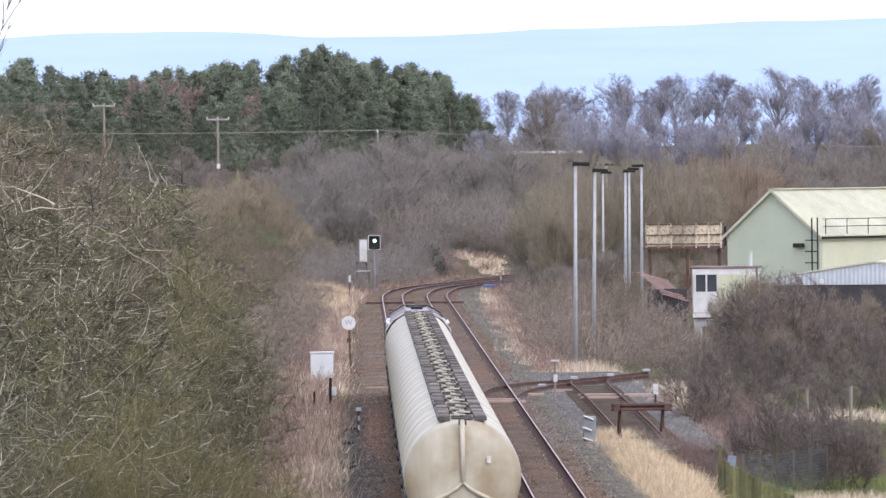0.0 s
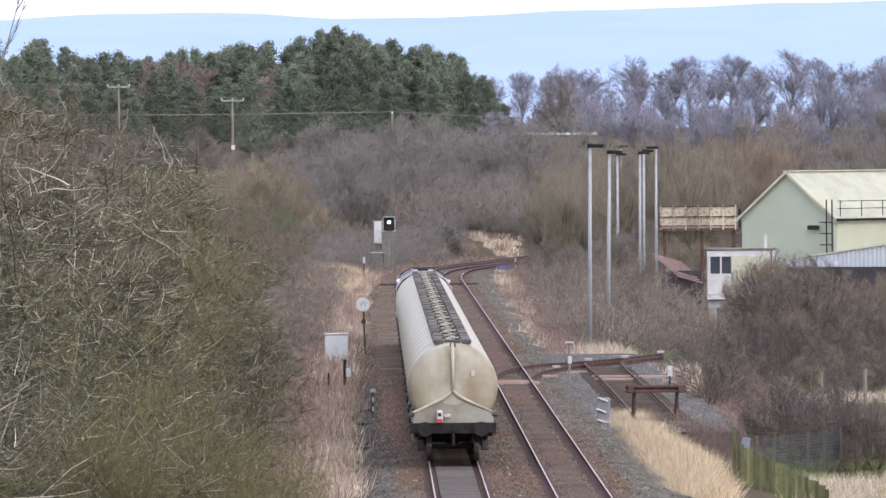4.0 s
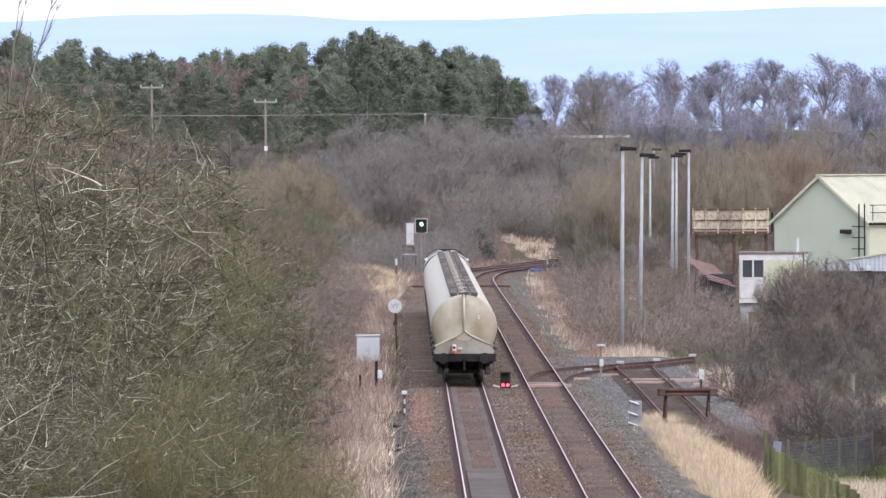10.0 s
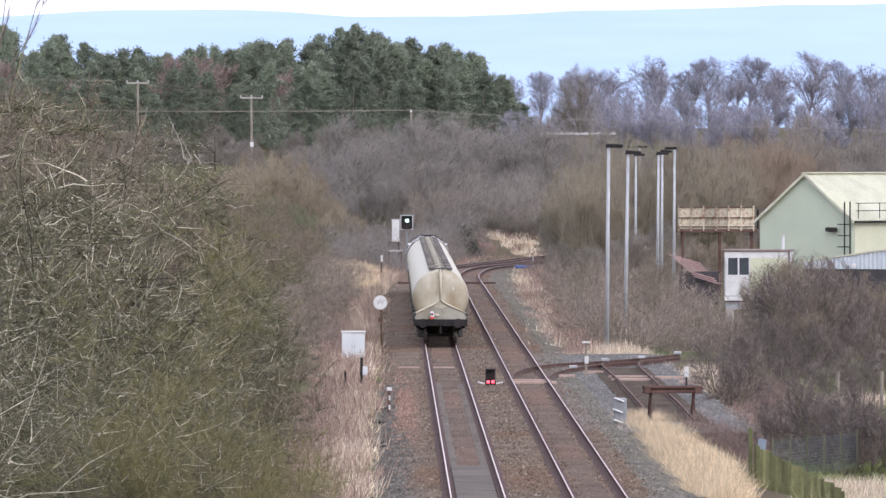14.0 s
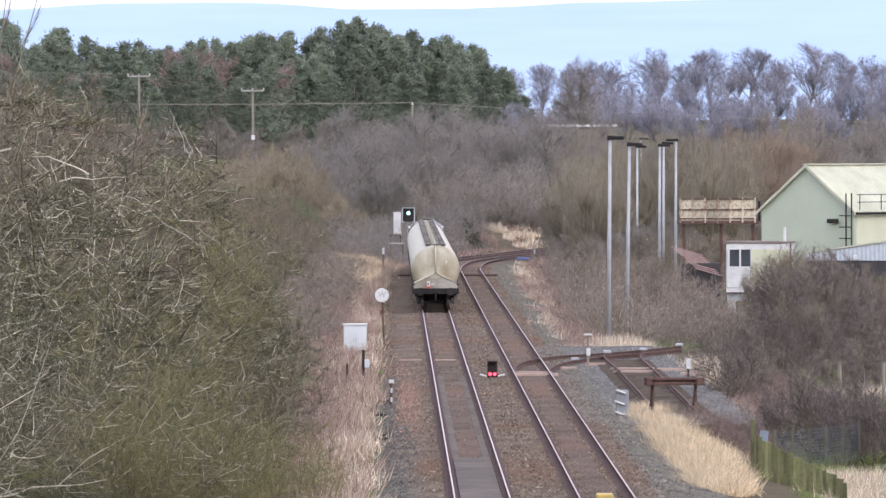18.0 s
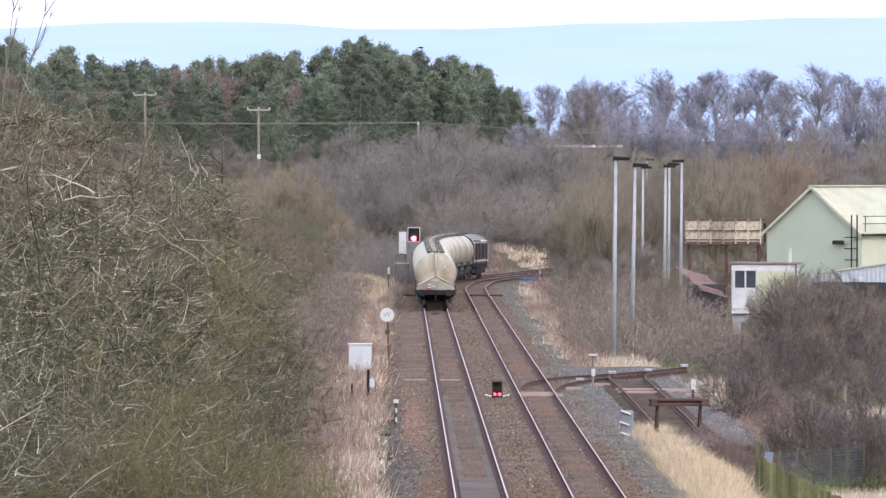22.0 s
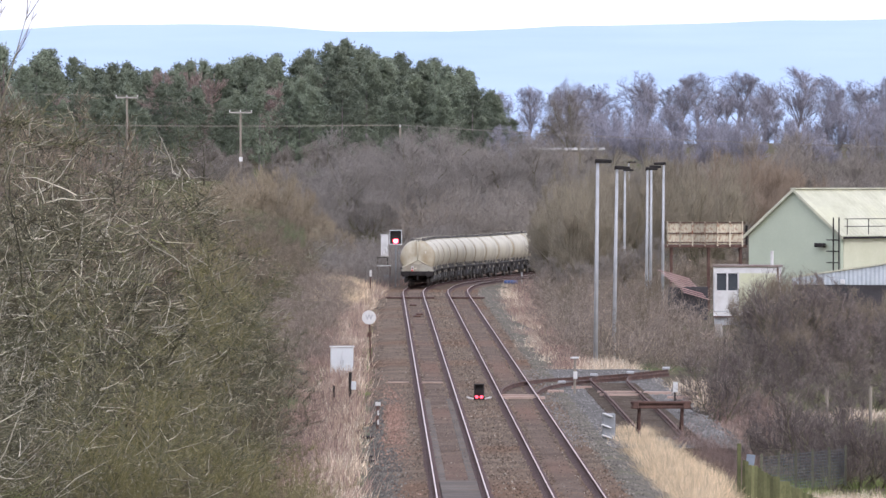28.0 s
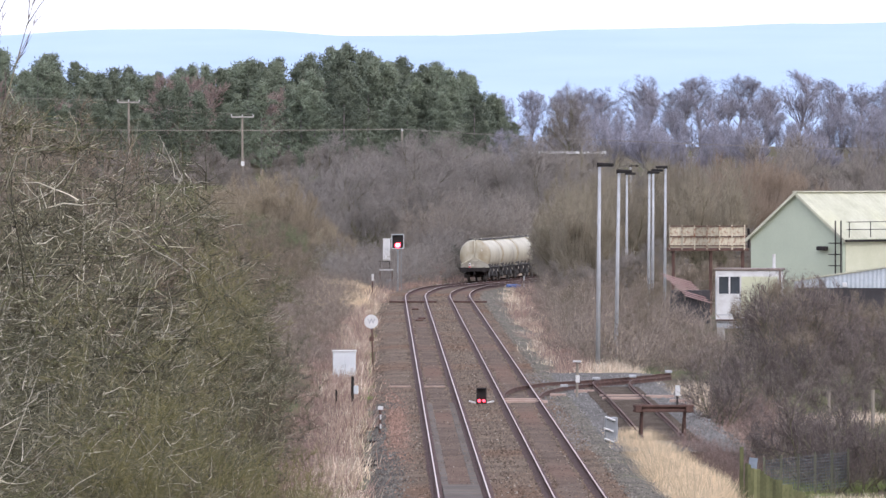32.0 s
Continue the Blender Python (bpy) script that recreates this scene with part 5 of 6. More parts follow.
def site_cabin():
    ob = thing("site_cabin", pose(20.35, 478, -0.05, 0, 0, -8), "grubby white panelled site cabin with one window", "cabin")
    W, Dp, H = 3.9, 3.0, 3.5
    def wall(w, h, hole=None):
        b = B()
        if hole is None:
            return box(b, 0, 0, h / 2, w, 0.1, h)
        x0, x1, z0, z1 = hole
        box(b, (-w / 2 + x0) / 2, 0, h / 2, x0 + w / 2, 0.1, h)
        box(b, (w / 2 + x1) / 2, 0, h / 2, w / 2 - x1, 0.1, h)
        box(b, (x0 + x1) / 2, 0, z0 / 2, x1 - x0, 0.1, z0)
        box(b, (x0 + x1) / 2, 0, (h + z1) / 2, x1 - x0, 0.1, h - z1)
        return b
    front = part("front_wall", wall(W, H - 0.5, (-1.8, -0.4, 1.5, 2.7)), M_WHITE, ob, "", pose(W / 2, 0, 0.5))
    part("side_wall", wall(Dp - 0.12, H - 0.5), M_WHITE, ob, "", pose(0.06, Dp / 2, 0.5, 0, 0, 90))
    part("side_wall", wall(Dp - 0.12, H - 0.5), M_WHITE, ob, "", pose(W - 0.06, Dp / 2, 0.5, 0, 0, 90))
    part("back_wall", wall(W, H - 0.5), M_WHITE, ob, "", pose(W / 2, Dp, 0.5))
    part("roof", box(B(), W / 2, Dp / 2, H + 0.06, W + 0.2, Dp + 0.25, 0.14, 0.02), M_ROOFEDGE, ob, "flat brownish roof edge")
    part("floor", box(B(), W / 2, Dp / 2, 0.45, W - 0.3, Dp - 0.3, 0.1), M_DARKWALL, ob)
    part("cream_panel", box(B(), 2.72, -0.062, 1.98, 2.3, 0.02, 2.3), M_CREAM, ob, "cream ribbed panel")
    for x in np.arange(1.75, 3.8, 0.28):
        part("rib", box(B(), float(x), -0.082, 1.98, 0.05, 0.02, 2.3), M_CREAM, ob)
    for x in (0.3, 1.9, 3.6):
        part("foundation_block", box(B(), x, 0.3, -0.4, 0.45, 0.45, 0.85, 0.02), M_CONCRETE, ob, "concrete block")
    part("lower_rail", box(B(), W / 2, -0.1, 0.46, W, 0.06, 0.08), M_RUST, ob, "dark lower rail")
    part("skirt", box(B(), W / 2, 0.15, 0.2, W - 0.1, 0.1, 0.5), M_GALV, ob, "grey skirting sheet")
    part("joint_strip", box(B(), W / 2, -0.06, 0.78, W, 0.03, 0.06), M_GALV, ob, "grey horizontal joint")
    win = part("window", box(box(box(box(box(B(), 0, 0, 0.04, 1.45, 0.12, 0.08), 0, 0, 1.16, 1.45, 0.12, 0.08), -0.69, 0, 0.6, 0.08, 0.12, 1.1), 0.69, 0, 0.6, 0.08, 0.12, 1.1), 0.0, 0, 0.6, 0.1, 0.12, 1.1), M_WHITE, front, "white window frame", pose(-1.1, -0.02, 1.5))
    for x in (-0.345, 0.345):
        part("pane", box(B(), x - 1.1, 0.02, 2.1, 0.6, 0.02, 1.08), M_GLASS, front, "dark glass pane")
    for x in (0.02, 1.50, 3.86):
        part("panel_joint", box(B(), x, -0.08, 1.95, 0.05, 0.03, 2.3), M_GALV, ob)
    part("flue", rod(B(), (W - 0.35, 0.4, H), (W - 0.35, 0.4, H + 1.0), 0.1, n=10), M_WHITE, ob, "white flue pipe")
    part("drainpipe", rod(B(), (W + 0.06, -0.08, 0.3), (W + 0.06, -0.08, H), 0.05, n=8), M_RUST, ob)


site_cabin()


def loading_gantry():
    ob = thing("loading_gantry", pose(20.6, 562, -0.85), "raised rust-streaked panel gantry on steel legs", "gantry")
    for i in range(6):
        part("panel", corrugated(0.88, 1.55, 0.11, 0.03), M_PANEL, ob, "cream panel streaked with rust", pose(0.45 + i * 0.9, 0, 4.85))
    for i in range(7):
        part("upright", box(B(), 0.0 + i * 0.9, -0.08, 5.6, 0.1, 0.1, 1.8), M_PANEL, ob)
    for z in (5.0, 5.65, 6.4):
        part("rail", box(B(), 2.75, -0.09, z, 5.7, 0.05, 0.07), M_RUST, ob)
    part("deck", box(B(), 2.75, 1.0, 4.72, 5.9, 2.2, 0.2), M_RUST, ob)
    for x in (0.3, 3.0, 5.3):
        for y in (0.2, 1.8):
            part("leg", box(B(), x, y, 2.3, 0.16, 0.16, 4.6), M_RUST, ob)
    hand = B()
    for y in (0.1, 0.8, 1.5, 2.1):
        rod(hand, (5.75, y, 4.8), (5.75, y, 6.2), 0.04, n=6)
    for z in (5.2, 5.7, 6.2):
        rod(hand, (5.75, 0.1, z), (5.75, 2.1, z), 0.03, n=6)
    part("end_handrail", hand, M_BLACK, ob)


loading_gantry()


def red_roof():
    ob = thing("collapsed_roof", pose(20.2, 520, -0.6, 0, 0, 0), "sagging lean-to roof of faded red battens", "roof")
    for i in range(9):
        z = 3.0 - 0.17 * i
        part("batten", box(B(), -0.9 + 0.17 * i + 0.2, 0 - 0.25 * i, z, 2.2 - 0.06 * i, 0.22, 0.06, 0, Matrix.Rotation(0.28, 4, "Y")), M_REDROOF, ob)
    # solid dark block below the battens
    part("underside", box(B(), 0.2, -0.8, 1.1, 2.6, 1.2, 2.2), M_DARKWALL, ob)


red_roof()


M_SHEETDARK = shade("dull_blue_sheet", (0.17, 0.21, 0.26), (0.25, 0.30, 0.36), 1.5, 0.6, 0.1)
M_POST = shade("grey_green_post", (0.085, 0.09, 0.06), (0.15, 0.15, 0.105), 1.5, 0.9, 0.2, obj=0.2)
M_FENCE = shade("dark_fence_wire", (0.06, 0.075, 0.085), (0.10, 0.12, 0.13), 2.0, 0.7, 0.0)


def fences():
    ob = thing("board_fence", pose(11.15, 240, -0.7), "mossy close-boarded fence with a leaning grey sheet", "fence")
    dice = random.Random(12)
    for i in range(28):
        tall = 1.3 - 0.028 * i + dice.uniform(-0.05, 0.05)
        part("board", box(B(), 0.02 + i * 0.068, -0.55 * i, tall / 2, 0.115, 0.04, tall, 0.008, Matrix.Rotation(dice.uniform(-0.03, 0.03), 4, "Y")), M_WOOD, ob)
    part("post", box(B(), -0.12, 0.3, 0.85, 0.12, 0.12, 1.9, 0.01), M_WOOD, ob)
    part("grey_sheet", box(B(), 0.22, 0.6, 1.05, 0.26, 0.04, 0.8, 0, Matrix.Rotation(0.12, 4, "Y")), M_SHEETDARK, ob)
    fence = thing("wire_fence", pose(12.0, 246, -0.75), "dark wire mesh fence on thin wooden posts", "fence")
    for i in range(6):
        part("post", box(B(), i * 0.62, 1.5 * i, 0.66, 0.07, 0.07, 1.32), M_POST, fence)
    mesh = B()
    for k in range(12):
        rod(mesh, (0, 0, 0.1 + k * 0.1), (3.1, 7.5, 0.1 + k * 0.1), 0.008, n=3)
    for k in range(36):
        rod(mesh, (k * 3.1 / 35, k * 7.5 / 35, 0.1), (k * 3.1 / 35, k * 7.5 / 35, 1.2), 0.008, n=3)
    part("mesh", mesh, M_FENCE, fence)
    field = thing("field_fence", pose(18.4, 322, -0.8), "old field fence of round timber posts", "fence")
    for x, y, h in ((0, 0, 1.35), (1.3, -8, 1.55), (3.4, -14, 1.5)):
        part("post", rod(B(), (x, y, 0), (x, y, h), 0.07, n=8), M_POLE, field)


fences()


def power_line():
    tops = []
    for x, y, h, arm in ((-18.2, 1005, 9.0, 2.9), (-33.0, 1010, 9.5, 2.9)):
        z = land(x, y)
        top = 9.65 + (94 if x > -20 else 120) * y / 13807
        ob = thing("electricity_pole", pose(x, y, z), "timber electricity pole with a pale crossarm", "utility pole", "electricity poles")
        part("pole", rod(B(), (0, 0, 0), (0, 0, top - z), 0.17, 0.13, 8), M_POLE, ob)
        part("crossarm", box(B(), 0, -0.15, top - z - 0.1, arm, 0.14, 0.18), M_CONCRETE, ob)
        for k in (-0.48, 0, 0.48):
            part("insulator", rod(B(), (arm * k, -0.15, top - z), (arm * k, -0.15, top - z + 0.25), 0.07, n=6), M_WHITE, ob)
        if x > -20:
            part("marker_plate", box(B(), 0.05, -0.2, top - z - 6.1, 0.45, 0.04, 0.6), M_WHITE, ob)
        tops.append((x, y, top + 0.2))
    for k in (-1.4, 1.4):
        a, b = (tops[1][0] + k, tops[1][1], tops[1][2]), (tops[0][0] + k, tops[0][1], tops[0][2])
        wire(a, b, 0.35, 0.010)
        wire((a[0] - 40, a[1] + 10, a[2] + 2.0), a, 0.5, 0.010)
    pole = thing("electricity_pole", pose(2.1, 892, land(2.1, 892)), "timber electricity pole half hidden by thorn", "utility pole", "electricity poles")
    part("pole", rod(B(), (0, 0, 0), (0, 0, 14.0 - land(2.1, 892)), 0.16, 0.12, 8), M_POLE, pole)
    part("insulator", rod(B(), (0, 0, 13.9 - land(2.1, 892)), (0, 0, 14.3 - land(2.1, 892)), 0.1, n=8), M_WHITE, pole)
    wire((-75, 905, 15.2), (2.1, 892, 14.25), 0.5, 0.03)
    wire((2.1, 892, 14.25), (46.4, 590, 10.9), 0.3, 0.024)


def wire(a, b, sag, r):
    path = [Vector(a).lerp(Vector(b), t) - Vector((0, 0, 4 * sag * t * (1 - t))) for t in np.linspace(0, 1, 21)]
    tagged(part("overhead_wire", sweep(B(), path, [(-r, -r), (r, -r), (0, r)]), M_POLE), "thin grey overhead wire", "wire", "overhead wires")


power_line()


def far_barn():
    foot = land(22, 925)
    ob = thing("far_barn", pose(22, 925, foot), "distant long barn with a white roof among trees", "barn")
    part("wall", box(B(), 0, 2, (11.5 - foot) / 2, 8.2, 4, 11.5 - foot), M_POLE, ob)
    part("roof", box(B(), 0, 2, 11.62 - foot, 8.8, 4.6, 0.3, 0.03), M_WHITE, ob, "white sheeted roof")


far_barn()


# ---- grass, brambles and scrub ----
def tufts(name, n, place, height, material, label, lean=0.25, r=0.018, per=7, category="grass", clump=9, spread=0.35):
    """Dead grass: n tufts of a few tapering blades, gathered in clumps; place(rng) gives plan points."""
    rng = np.random.default_rng(n)
    c = np.array([place(rng) for _ in range(max(n // clump, 1))])
    tall = rng.uniform(0.55, 1.2, len(c))
    k = np.repeat(np.arange(len(c)), clump * per)
    m = len(k)
    grow_y = np.where(rng.uniform(0, 1, m) < 0.5, 1.0, 2.5)
    p = c[k] + np.stack([rng.normal(0, spread, m), rng.normal(0, spread, m) * grow_y, np.zeros(m)], 1)
    tip = rng.normal(0, 0.22, (len(c), 2))[k]
    d = np.concatenate([rng.normal(0, lean, (m, 2)) + tip, np.ones((m, 1))], 1)
    ln = height * rng.uniform(0.5, 1.15, m) * tall[k]
    bend = np.concatenate([rng.normal(0, 0.22, (m, 2)), -np.abs(rng.normal(0, 0.12, (m, 1)))], 1)
    tagged(part(name, tri_mesh(name, [spikes(p, d, ln, r * rng.uniform(0.7, 1.4, m), bend, 1)]), material), label, category, kind="stuff")


def spot_in(x0, x1, y0, y1):
    def f(rng):
        x, y = rng.uniform(x0, x1), rng.uniform(y0, y1)
        return x, y, land(x, y) - 0.03
    return f


def strip_left(rng):
    y = 203 + 442 * rng.uniform() ** 1.4
    x = np.interp(y, [225, 300, 400, 520, 640], [-1.8, -1.7, -1.8, -1.8, -0.5]) + rng.normal(0, 0.5)
    return min(x, np.interp(y, [225, 560, 640], [-1.1, -1.0, 0.2])), y, -0.55


tufts("straw_verge", 3300, strip_left, 0.95, M_STRAW, "strip of dead straw-coloured grass beside the ballast")
tufts("dead_stems", 2100, strip_left, 1.25, M_REED, "pinkish-brown dead stems in the verge", 0.15, per=5)
tufts("verge_moss", 2600, lambda r: (r.normal(-0.9, 0.22), 203 + 420 * r.uniform() ** 1.4, -0.56), 0.3, M_GRASS, "low mossy grass along the ballast edge", 0.5)


def strip_back(rng):
    y = 203 + 442 * rng.uniform() ** 1.3
    return np.interp(y, [225, 300, 400, 520, 640], [-3.2, -3.1, -3.4, -3.2, -1.8]) + rng.normal(0, 0.75), y, -0.55


tufts("dead_stems", 3600, strip_back, 1.2, M_REED, "pinkish-brown dead willowherb below the hedge", 0.2, per=6)


def mound(cx, cy, sx, sy):
    def f(rng):
        x, y = cx + rng.normal(0, sx), cy + rng.normal(0, sy)
        return x, y, land(x, y) - 0.03
    return f


def on_bank(rng):
    p = beside(rng.uniform(735, 812), LEFT, -rng.uniform(3.2, 7.5))
    return p.x, p.y, land(p.x, p.y) - 0.1


def straw_bank(rng):
    y = rng.uniform(226, 290)
    x = np.interp(y, [226, 250, 290], [9.0, 8.95, 8.9]) + rng.uniform(0, 1.0) * np.interp(y, [226, 250, 290], [0.9, 1.4, 0.5])
    return x, y, -0.62


tufts("straw_bank", 3800, straw_bank, 0.75, M_GOLD, "thick bank of golden dead grass beside the siding", 0.4, r=0.0095, per=24, spread=0.3)
tufts("straw_clump", 500, mound(11.4, 385, 0.55, 4), 0.9, M_STRAW, "clump of pale dead grass at the foot of a mast", per=8)
tufts("straw_clump", 420, mound(14.2, 350, 0.8, 8), 0.8, M_STRAW, "clump of pale dead grass by the siding end", per=8)
tufts("straw_clump", 500, mound(13.6, 300, 0.6, 10), 0.7, M_REED, "dead stems beside the buffer stop", per=8)
tufts("straw_clump", 900, spot_in(13.2, 18.5, 226, 243), 0.6, M_STRAW, "bleached rough grass below the wire fence", per=9, r=0.012)
tufts("field_grass", 1500, spot_in(12.2, 19, 226, 262), 0.3, M_GRASS, "rough green grass below the wire fence", per=9, r=0.012)
tufts("straw_clump", 1200, spot_in(-4.2, -1.0, 535, 625), 1.0, M_GOLD, "pale dead grass beside the equipment platform", per=8, r=0.024)
tufts("dead_stems", 380, spot_in(-5.0, -0.8, 560, 668), 0.9, M_REED, "pinkish dead stems behind the equipment platform", per=7, r=0.026)
tufts("field_grass", 2200, spot_in(17, 27, 312, 372), 0.4, M_PASTURE, "rough winter grass between the bushes", per=8, r=0.02)
tufts("straw_edge", 650, lambda r: (lambda y: (np.interp(y, [380, 520, 640], [8.4, 8.9, 10.6]) + r.normal(0, 0.5), y, -0.6))(r.uniform(375, 655)), 0.9, M_STRAW, "dead grass along the far ballast edge")
tufts("dead_stems", 1500, lambda r: (lambda y: (np.interp(y, [380, 520, 640], [9.2, 9.8, 11.6]) + r.normal(0, 0.6), y, -0.7))(r.uniform(375, 660)), 1.1, M_REED, "pinkish dead stems along the ballast edge")
tufts("dead_stems", 1300, lambda r: (lambda p: (p.x, p.y, land(p.x, p.y) - 0.1))(beside(r.uniform(640, 740), LEFT, -r.uniform(3.0, 7.5))), 0.8, M_REED, "brown dead stems at the foot of the cutting", r=0.03)
tufts("straw_slope", 3200, on_bank, 0.75, M_STRAW, "dead straw grass on the bank beyond the curve", r=0.03)
tufts("dead_stems", 500, on_bank, 0.8, M_REED, "brown dead stems on the bank beyond the curve", r=0.03)
tufts("pasture", 3600, spot_in(-26, -9, 800, 885), 0.5, M_PASTURE, "green pasture on the rise behind the hedge", r=0.04)
tufts("field_grass", 4500, spot_in(16.4, 25, 280, 316), 0.22, M_GRASS, "short green field grass", per=8)
tufts("straw_clump", 500, mound(19.8, 321, 1.6, 3), 0.5, M_STRAW, "bleached grass at the field edge", per=8)


def scrub():
    lev = [(7, 1.5, 0.022, 0.8, 0), (6, 1.0, 0.015, 0.9, 0.1), (5, 0.7, 0.012, 0.9, 0.1)]
    rng = np.random.default_rng(31)
    thorn = [(7, 1.5, 0.02, 0.9, 0), (8, 0.9, 0.011, 1.0, 0.1), (9, 0.36, 0.0065, 1.2, 0.1)]
    def patch(name, spots, hs, material, label):
        pieces = []
        base = [grow(100 + i, thorn if name == "hedge_bottom" else lev, up=0.2, droop=0.06, wob=0.42, tip=1, kink=0.05) for i in range(4)]
        for (x, y), h in zip(spots, hs):
            g = base[int(rng.integers(4))]
            a = rng.uniform(0, 6.28)
            m = np.array([[math.cos(a), -math.sin(a), 0], [math.sin(a), math.cos(a), 0], [0, 0, 1]])
            for v, f in g:
                pieces.append((v @ m.T * (h / 2.2) + np.array([x, y, land(x, y) - 0.05]), f))
        tagged(part(name, tri_mesh(name, pieces), material), label, "scrub", kind="stuff")
    s = [(rng.uniform(0, 1), rng.uniform(395, 640)) for _ in range(230)]
    s = [(np.interp(y, [395, 520, 640], [9.6, 10.4, 13.0]) + q * np.interp(y, [395, 640], [9.0, 12.0]), y) for q, y in s]
    hs = [rng.uniform(0.6, 1.1) if x > 17 and 415 < y < 500 else rng.uniform(1.3, 2.5) for x, y in s]
    patch("bramble_scrub", s, hs, M_BRAMBLE, "reddish-brown brambles and saplings between the masts")
    s = [(rng.uniform(11.6, 15.0), rng.uniform(262, 300)) for _ in range(45)]
    patch("bramble_scrub", s, rng.uniform(0.4, 0.9, len(s)), M_BRAMBLE, "low reddish brambles beside the buffer stop")
    s = [(10.6 + q * 1.7, 280 - q * 30 * rng.uniform(0.4, 1.0)) for q in rng.uniform(0, 1, 90)]
    patch("bramble_scrub", s, rng.uniform(0.5, 0.95, len(s)), M_TWIG_RED, "purplish-red bramble tangle behind the straw bank")
    s = [(rng.uniform(-3.4, -1.5), 208 + 230 * rng.uniform() ** 1.3) for _ in range(95)]
    s = [p for p in s if not 318 < p[1] < 372]
    patch("bramble_scrub", s, rng.uniform(0.4, 0.85, len(s)), M_TWIG_RED, "low pinkish brambles among the dead verge grass")
    s = [(rng.uniform(-7.5, -2.6), rng.uniform(330, 640)) for _ in range(200)]
    s = [p for p in s if p[1] > 374 or p[0] < -4.6]
    patch("bramble_scrub", s, rng.uniform(0.8, 1.7, len(s)), M_BRAMBLE, "brambles at the foot of the overgrown hedge")
    s = [(rng.uniform(-8.5, -3.6 - 0.006 * i), rng.uniform(188, 230) + i) for i in range(130)]
    patch("hedge_bottom", s, rng.uniform(1.2, 2.8, len(s)), M_TWIG_OLIVE, "tangled olive-grey undergrowth of the hedge")
    s = [(rng.uniform(-10, -1.9), rng.uniform(196, 228)) for _ in range(90)]
    patch("hedge_bottom", s, rng.uniform(0.9, 2.0, len(s)), M_TWIG_MOSS, "low tangle of twigs at the foot of the hedge")
    s = []
    for _ in range(150):
        q, off = rng.uniform(626, 745), rng.uniform(3.4, 10)
        p = beside(q, LEFT, -off)
        s.append((p.x, p.y))
    s = [p for p in s if p[0] < 8.5 or p[1] < 690]
    bank = []
    for _ in range(300):
        p = beside(rng.uniform(742, 835), LEFT, -rng.uniform(6.0, 15))
        bank.append((p.x, p.y))
    patch("cutting_scrub", bank, rng.uniform(2.2, 4.6, len(bank)), M_TWIG_WILLOW, "brown scrub on the bank beyond the curve")
    patch("cutting_scrub", s, rng.uniform(1.0, 2.8, len(s)), M_TWIG_GREY, "grey-brown scrub on the outer side of the curve")
    s = [(rng.uniform(13.9, 16.5), rng.uniform(296, 330)) for _ in range(50)]
    patch("bramble_scrub", s, rng.uniform(0.6, 1.3, len(s)), M_TWIG_RED, "russet dead stems at the field edge")


scrub()


def yard_bushes():
    lev = [(6, 2.4, 0.05, 0.6, 0), (8, 1.9, 0.022, 0.85, 0.15), (8, 1.1, 0.011, 0.9, 0.1), (9, 0.55, 0.007, 1.0, 0.1)]
    a = [bare("yard_bush", 81 + i, lev, M_LIMB, M_TWIG_DARK, "leafless dark purplish-brown bush beside the yard", "bush", up=0.15, wob=0.3, tip=1, kink=0.03, dome=(2.6, 2.2, 2.8)) for i in range(2)]
    b = [bare("yard_bush", 91 + i, lev, M_LIMB, M_TWIG_BROWN, "leafless brown bush beside the yard", "bush", up=0.35, wob=0.25, tip=1, kink=0.03, dome=(2.6, 2.2, 2.8)) for i in range(2)]
    rng = np.random.default_rng(17)
    for x, y, h in ((13.3, 309, 4.2), (14.0, 258, 4.3), (15.2, 262, 3.8), (13.0, 264, 2.9), (15.6, 255, 3.4), (14.7, 254, 3.2), (16.6, 266, 2.6), (16.0, 294, 2.2), (14.9, 279, 2.1), (16.6, 284, 2.2), (17.8, 276, 2.4), (20.8, 401, 6.0), (22.5, 402, 5.6), (18.6, 332, 2.4), (20.6, 326, 2.2), (22.4, 332, 2.6), (18.0, 350, 3.0), (25.5, 372, 4.0), (20.3, 394, 6.3), (21.6, 398, 5.8), (24.2, 396, 4.2), (26.5, 402, 4.4), (18.0, 380, 3.4), (16.2, 360, 3.0),
                    (19.0, 360, 3.8), (21.5, 365, 3.9), (24.0, 370, 3.9), (15.0, 330, 2.6), (17.0, 340, 2.6), (20.0, 335, 2.8), (23.0, 345, 3.2)):
        plant(a, x, y, h / 5.0, rng, "bushes beside the yard")
    for x, y, h in ((15.9, 268, 2.0), (17.4, 250, 1.5), (16.4, 256, 2.4), (21.5, 585, 5.0), (23.5, 592, 5.2), (25.4, 582, 5.0), (27.4, 596, 5.2), (20.0, 600, 4.6), (12.4, 430, 2.2), (13.6, 452, 2.6), (15.4, 470, 2.8), (12.9, 500, 2.6), (15.0, 520, 3.0), (17.0, 505, 3.0), (13.4, 560, 2.6), (16.4, 560, 3.2), (18.4, 540, 3.4), (22.9, 464, 5.0), (24.2, 460, 5.4), (21.6, 458, 3.6), (14.8, 590, 3.0), (24.2, 440, 4.4), (26.0, 450, 4.4), (28.6, 455, 4.2), (16.5, 430, 2.0), (27.0, 425, 4.2)):
        plant(b, x, y, h / 5.0, rng, "bushes beside the yard")
    for x, y, h in ((20.9, 396, 5.2), (20.2, 390, 3.6)):
        plant(b, x, y, h / 5.0, rng, "bushes beside the yard")
    clear(a + b)


yard_bushes()


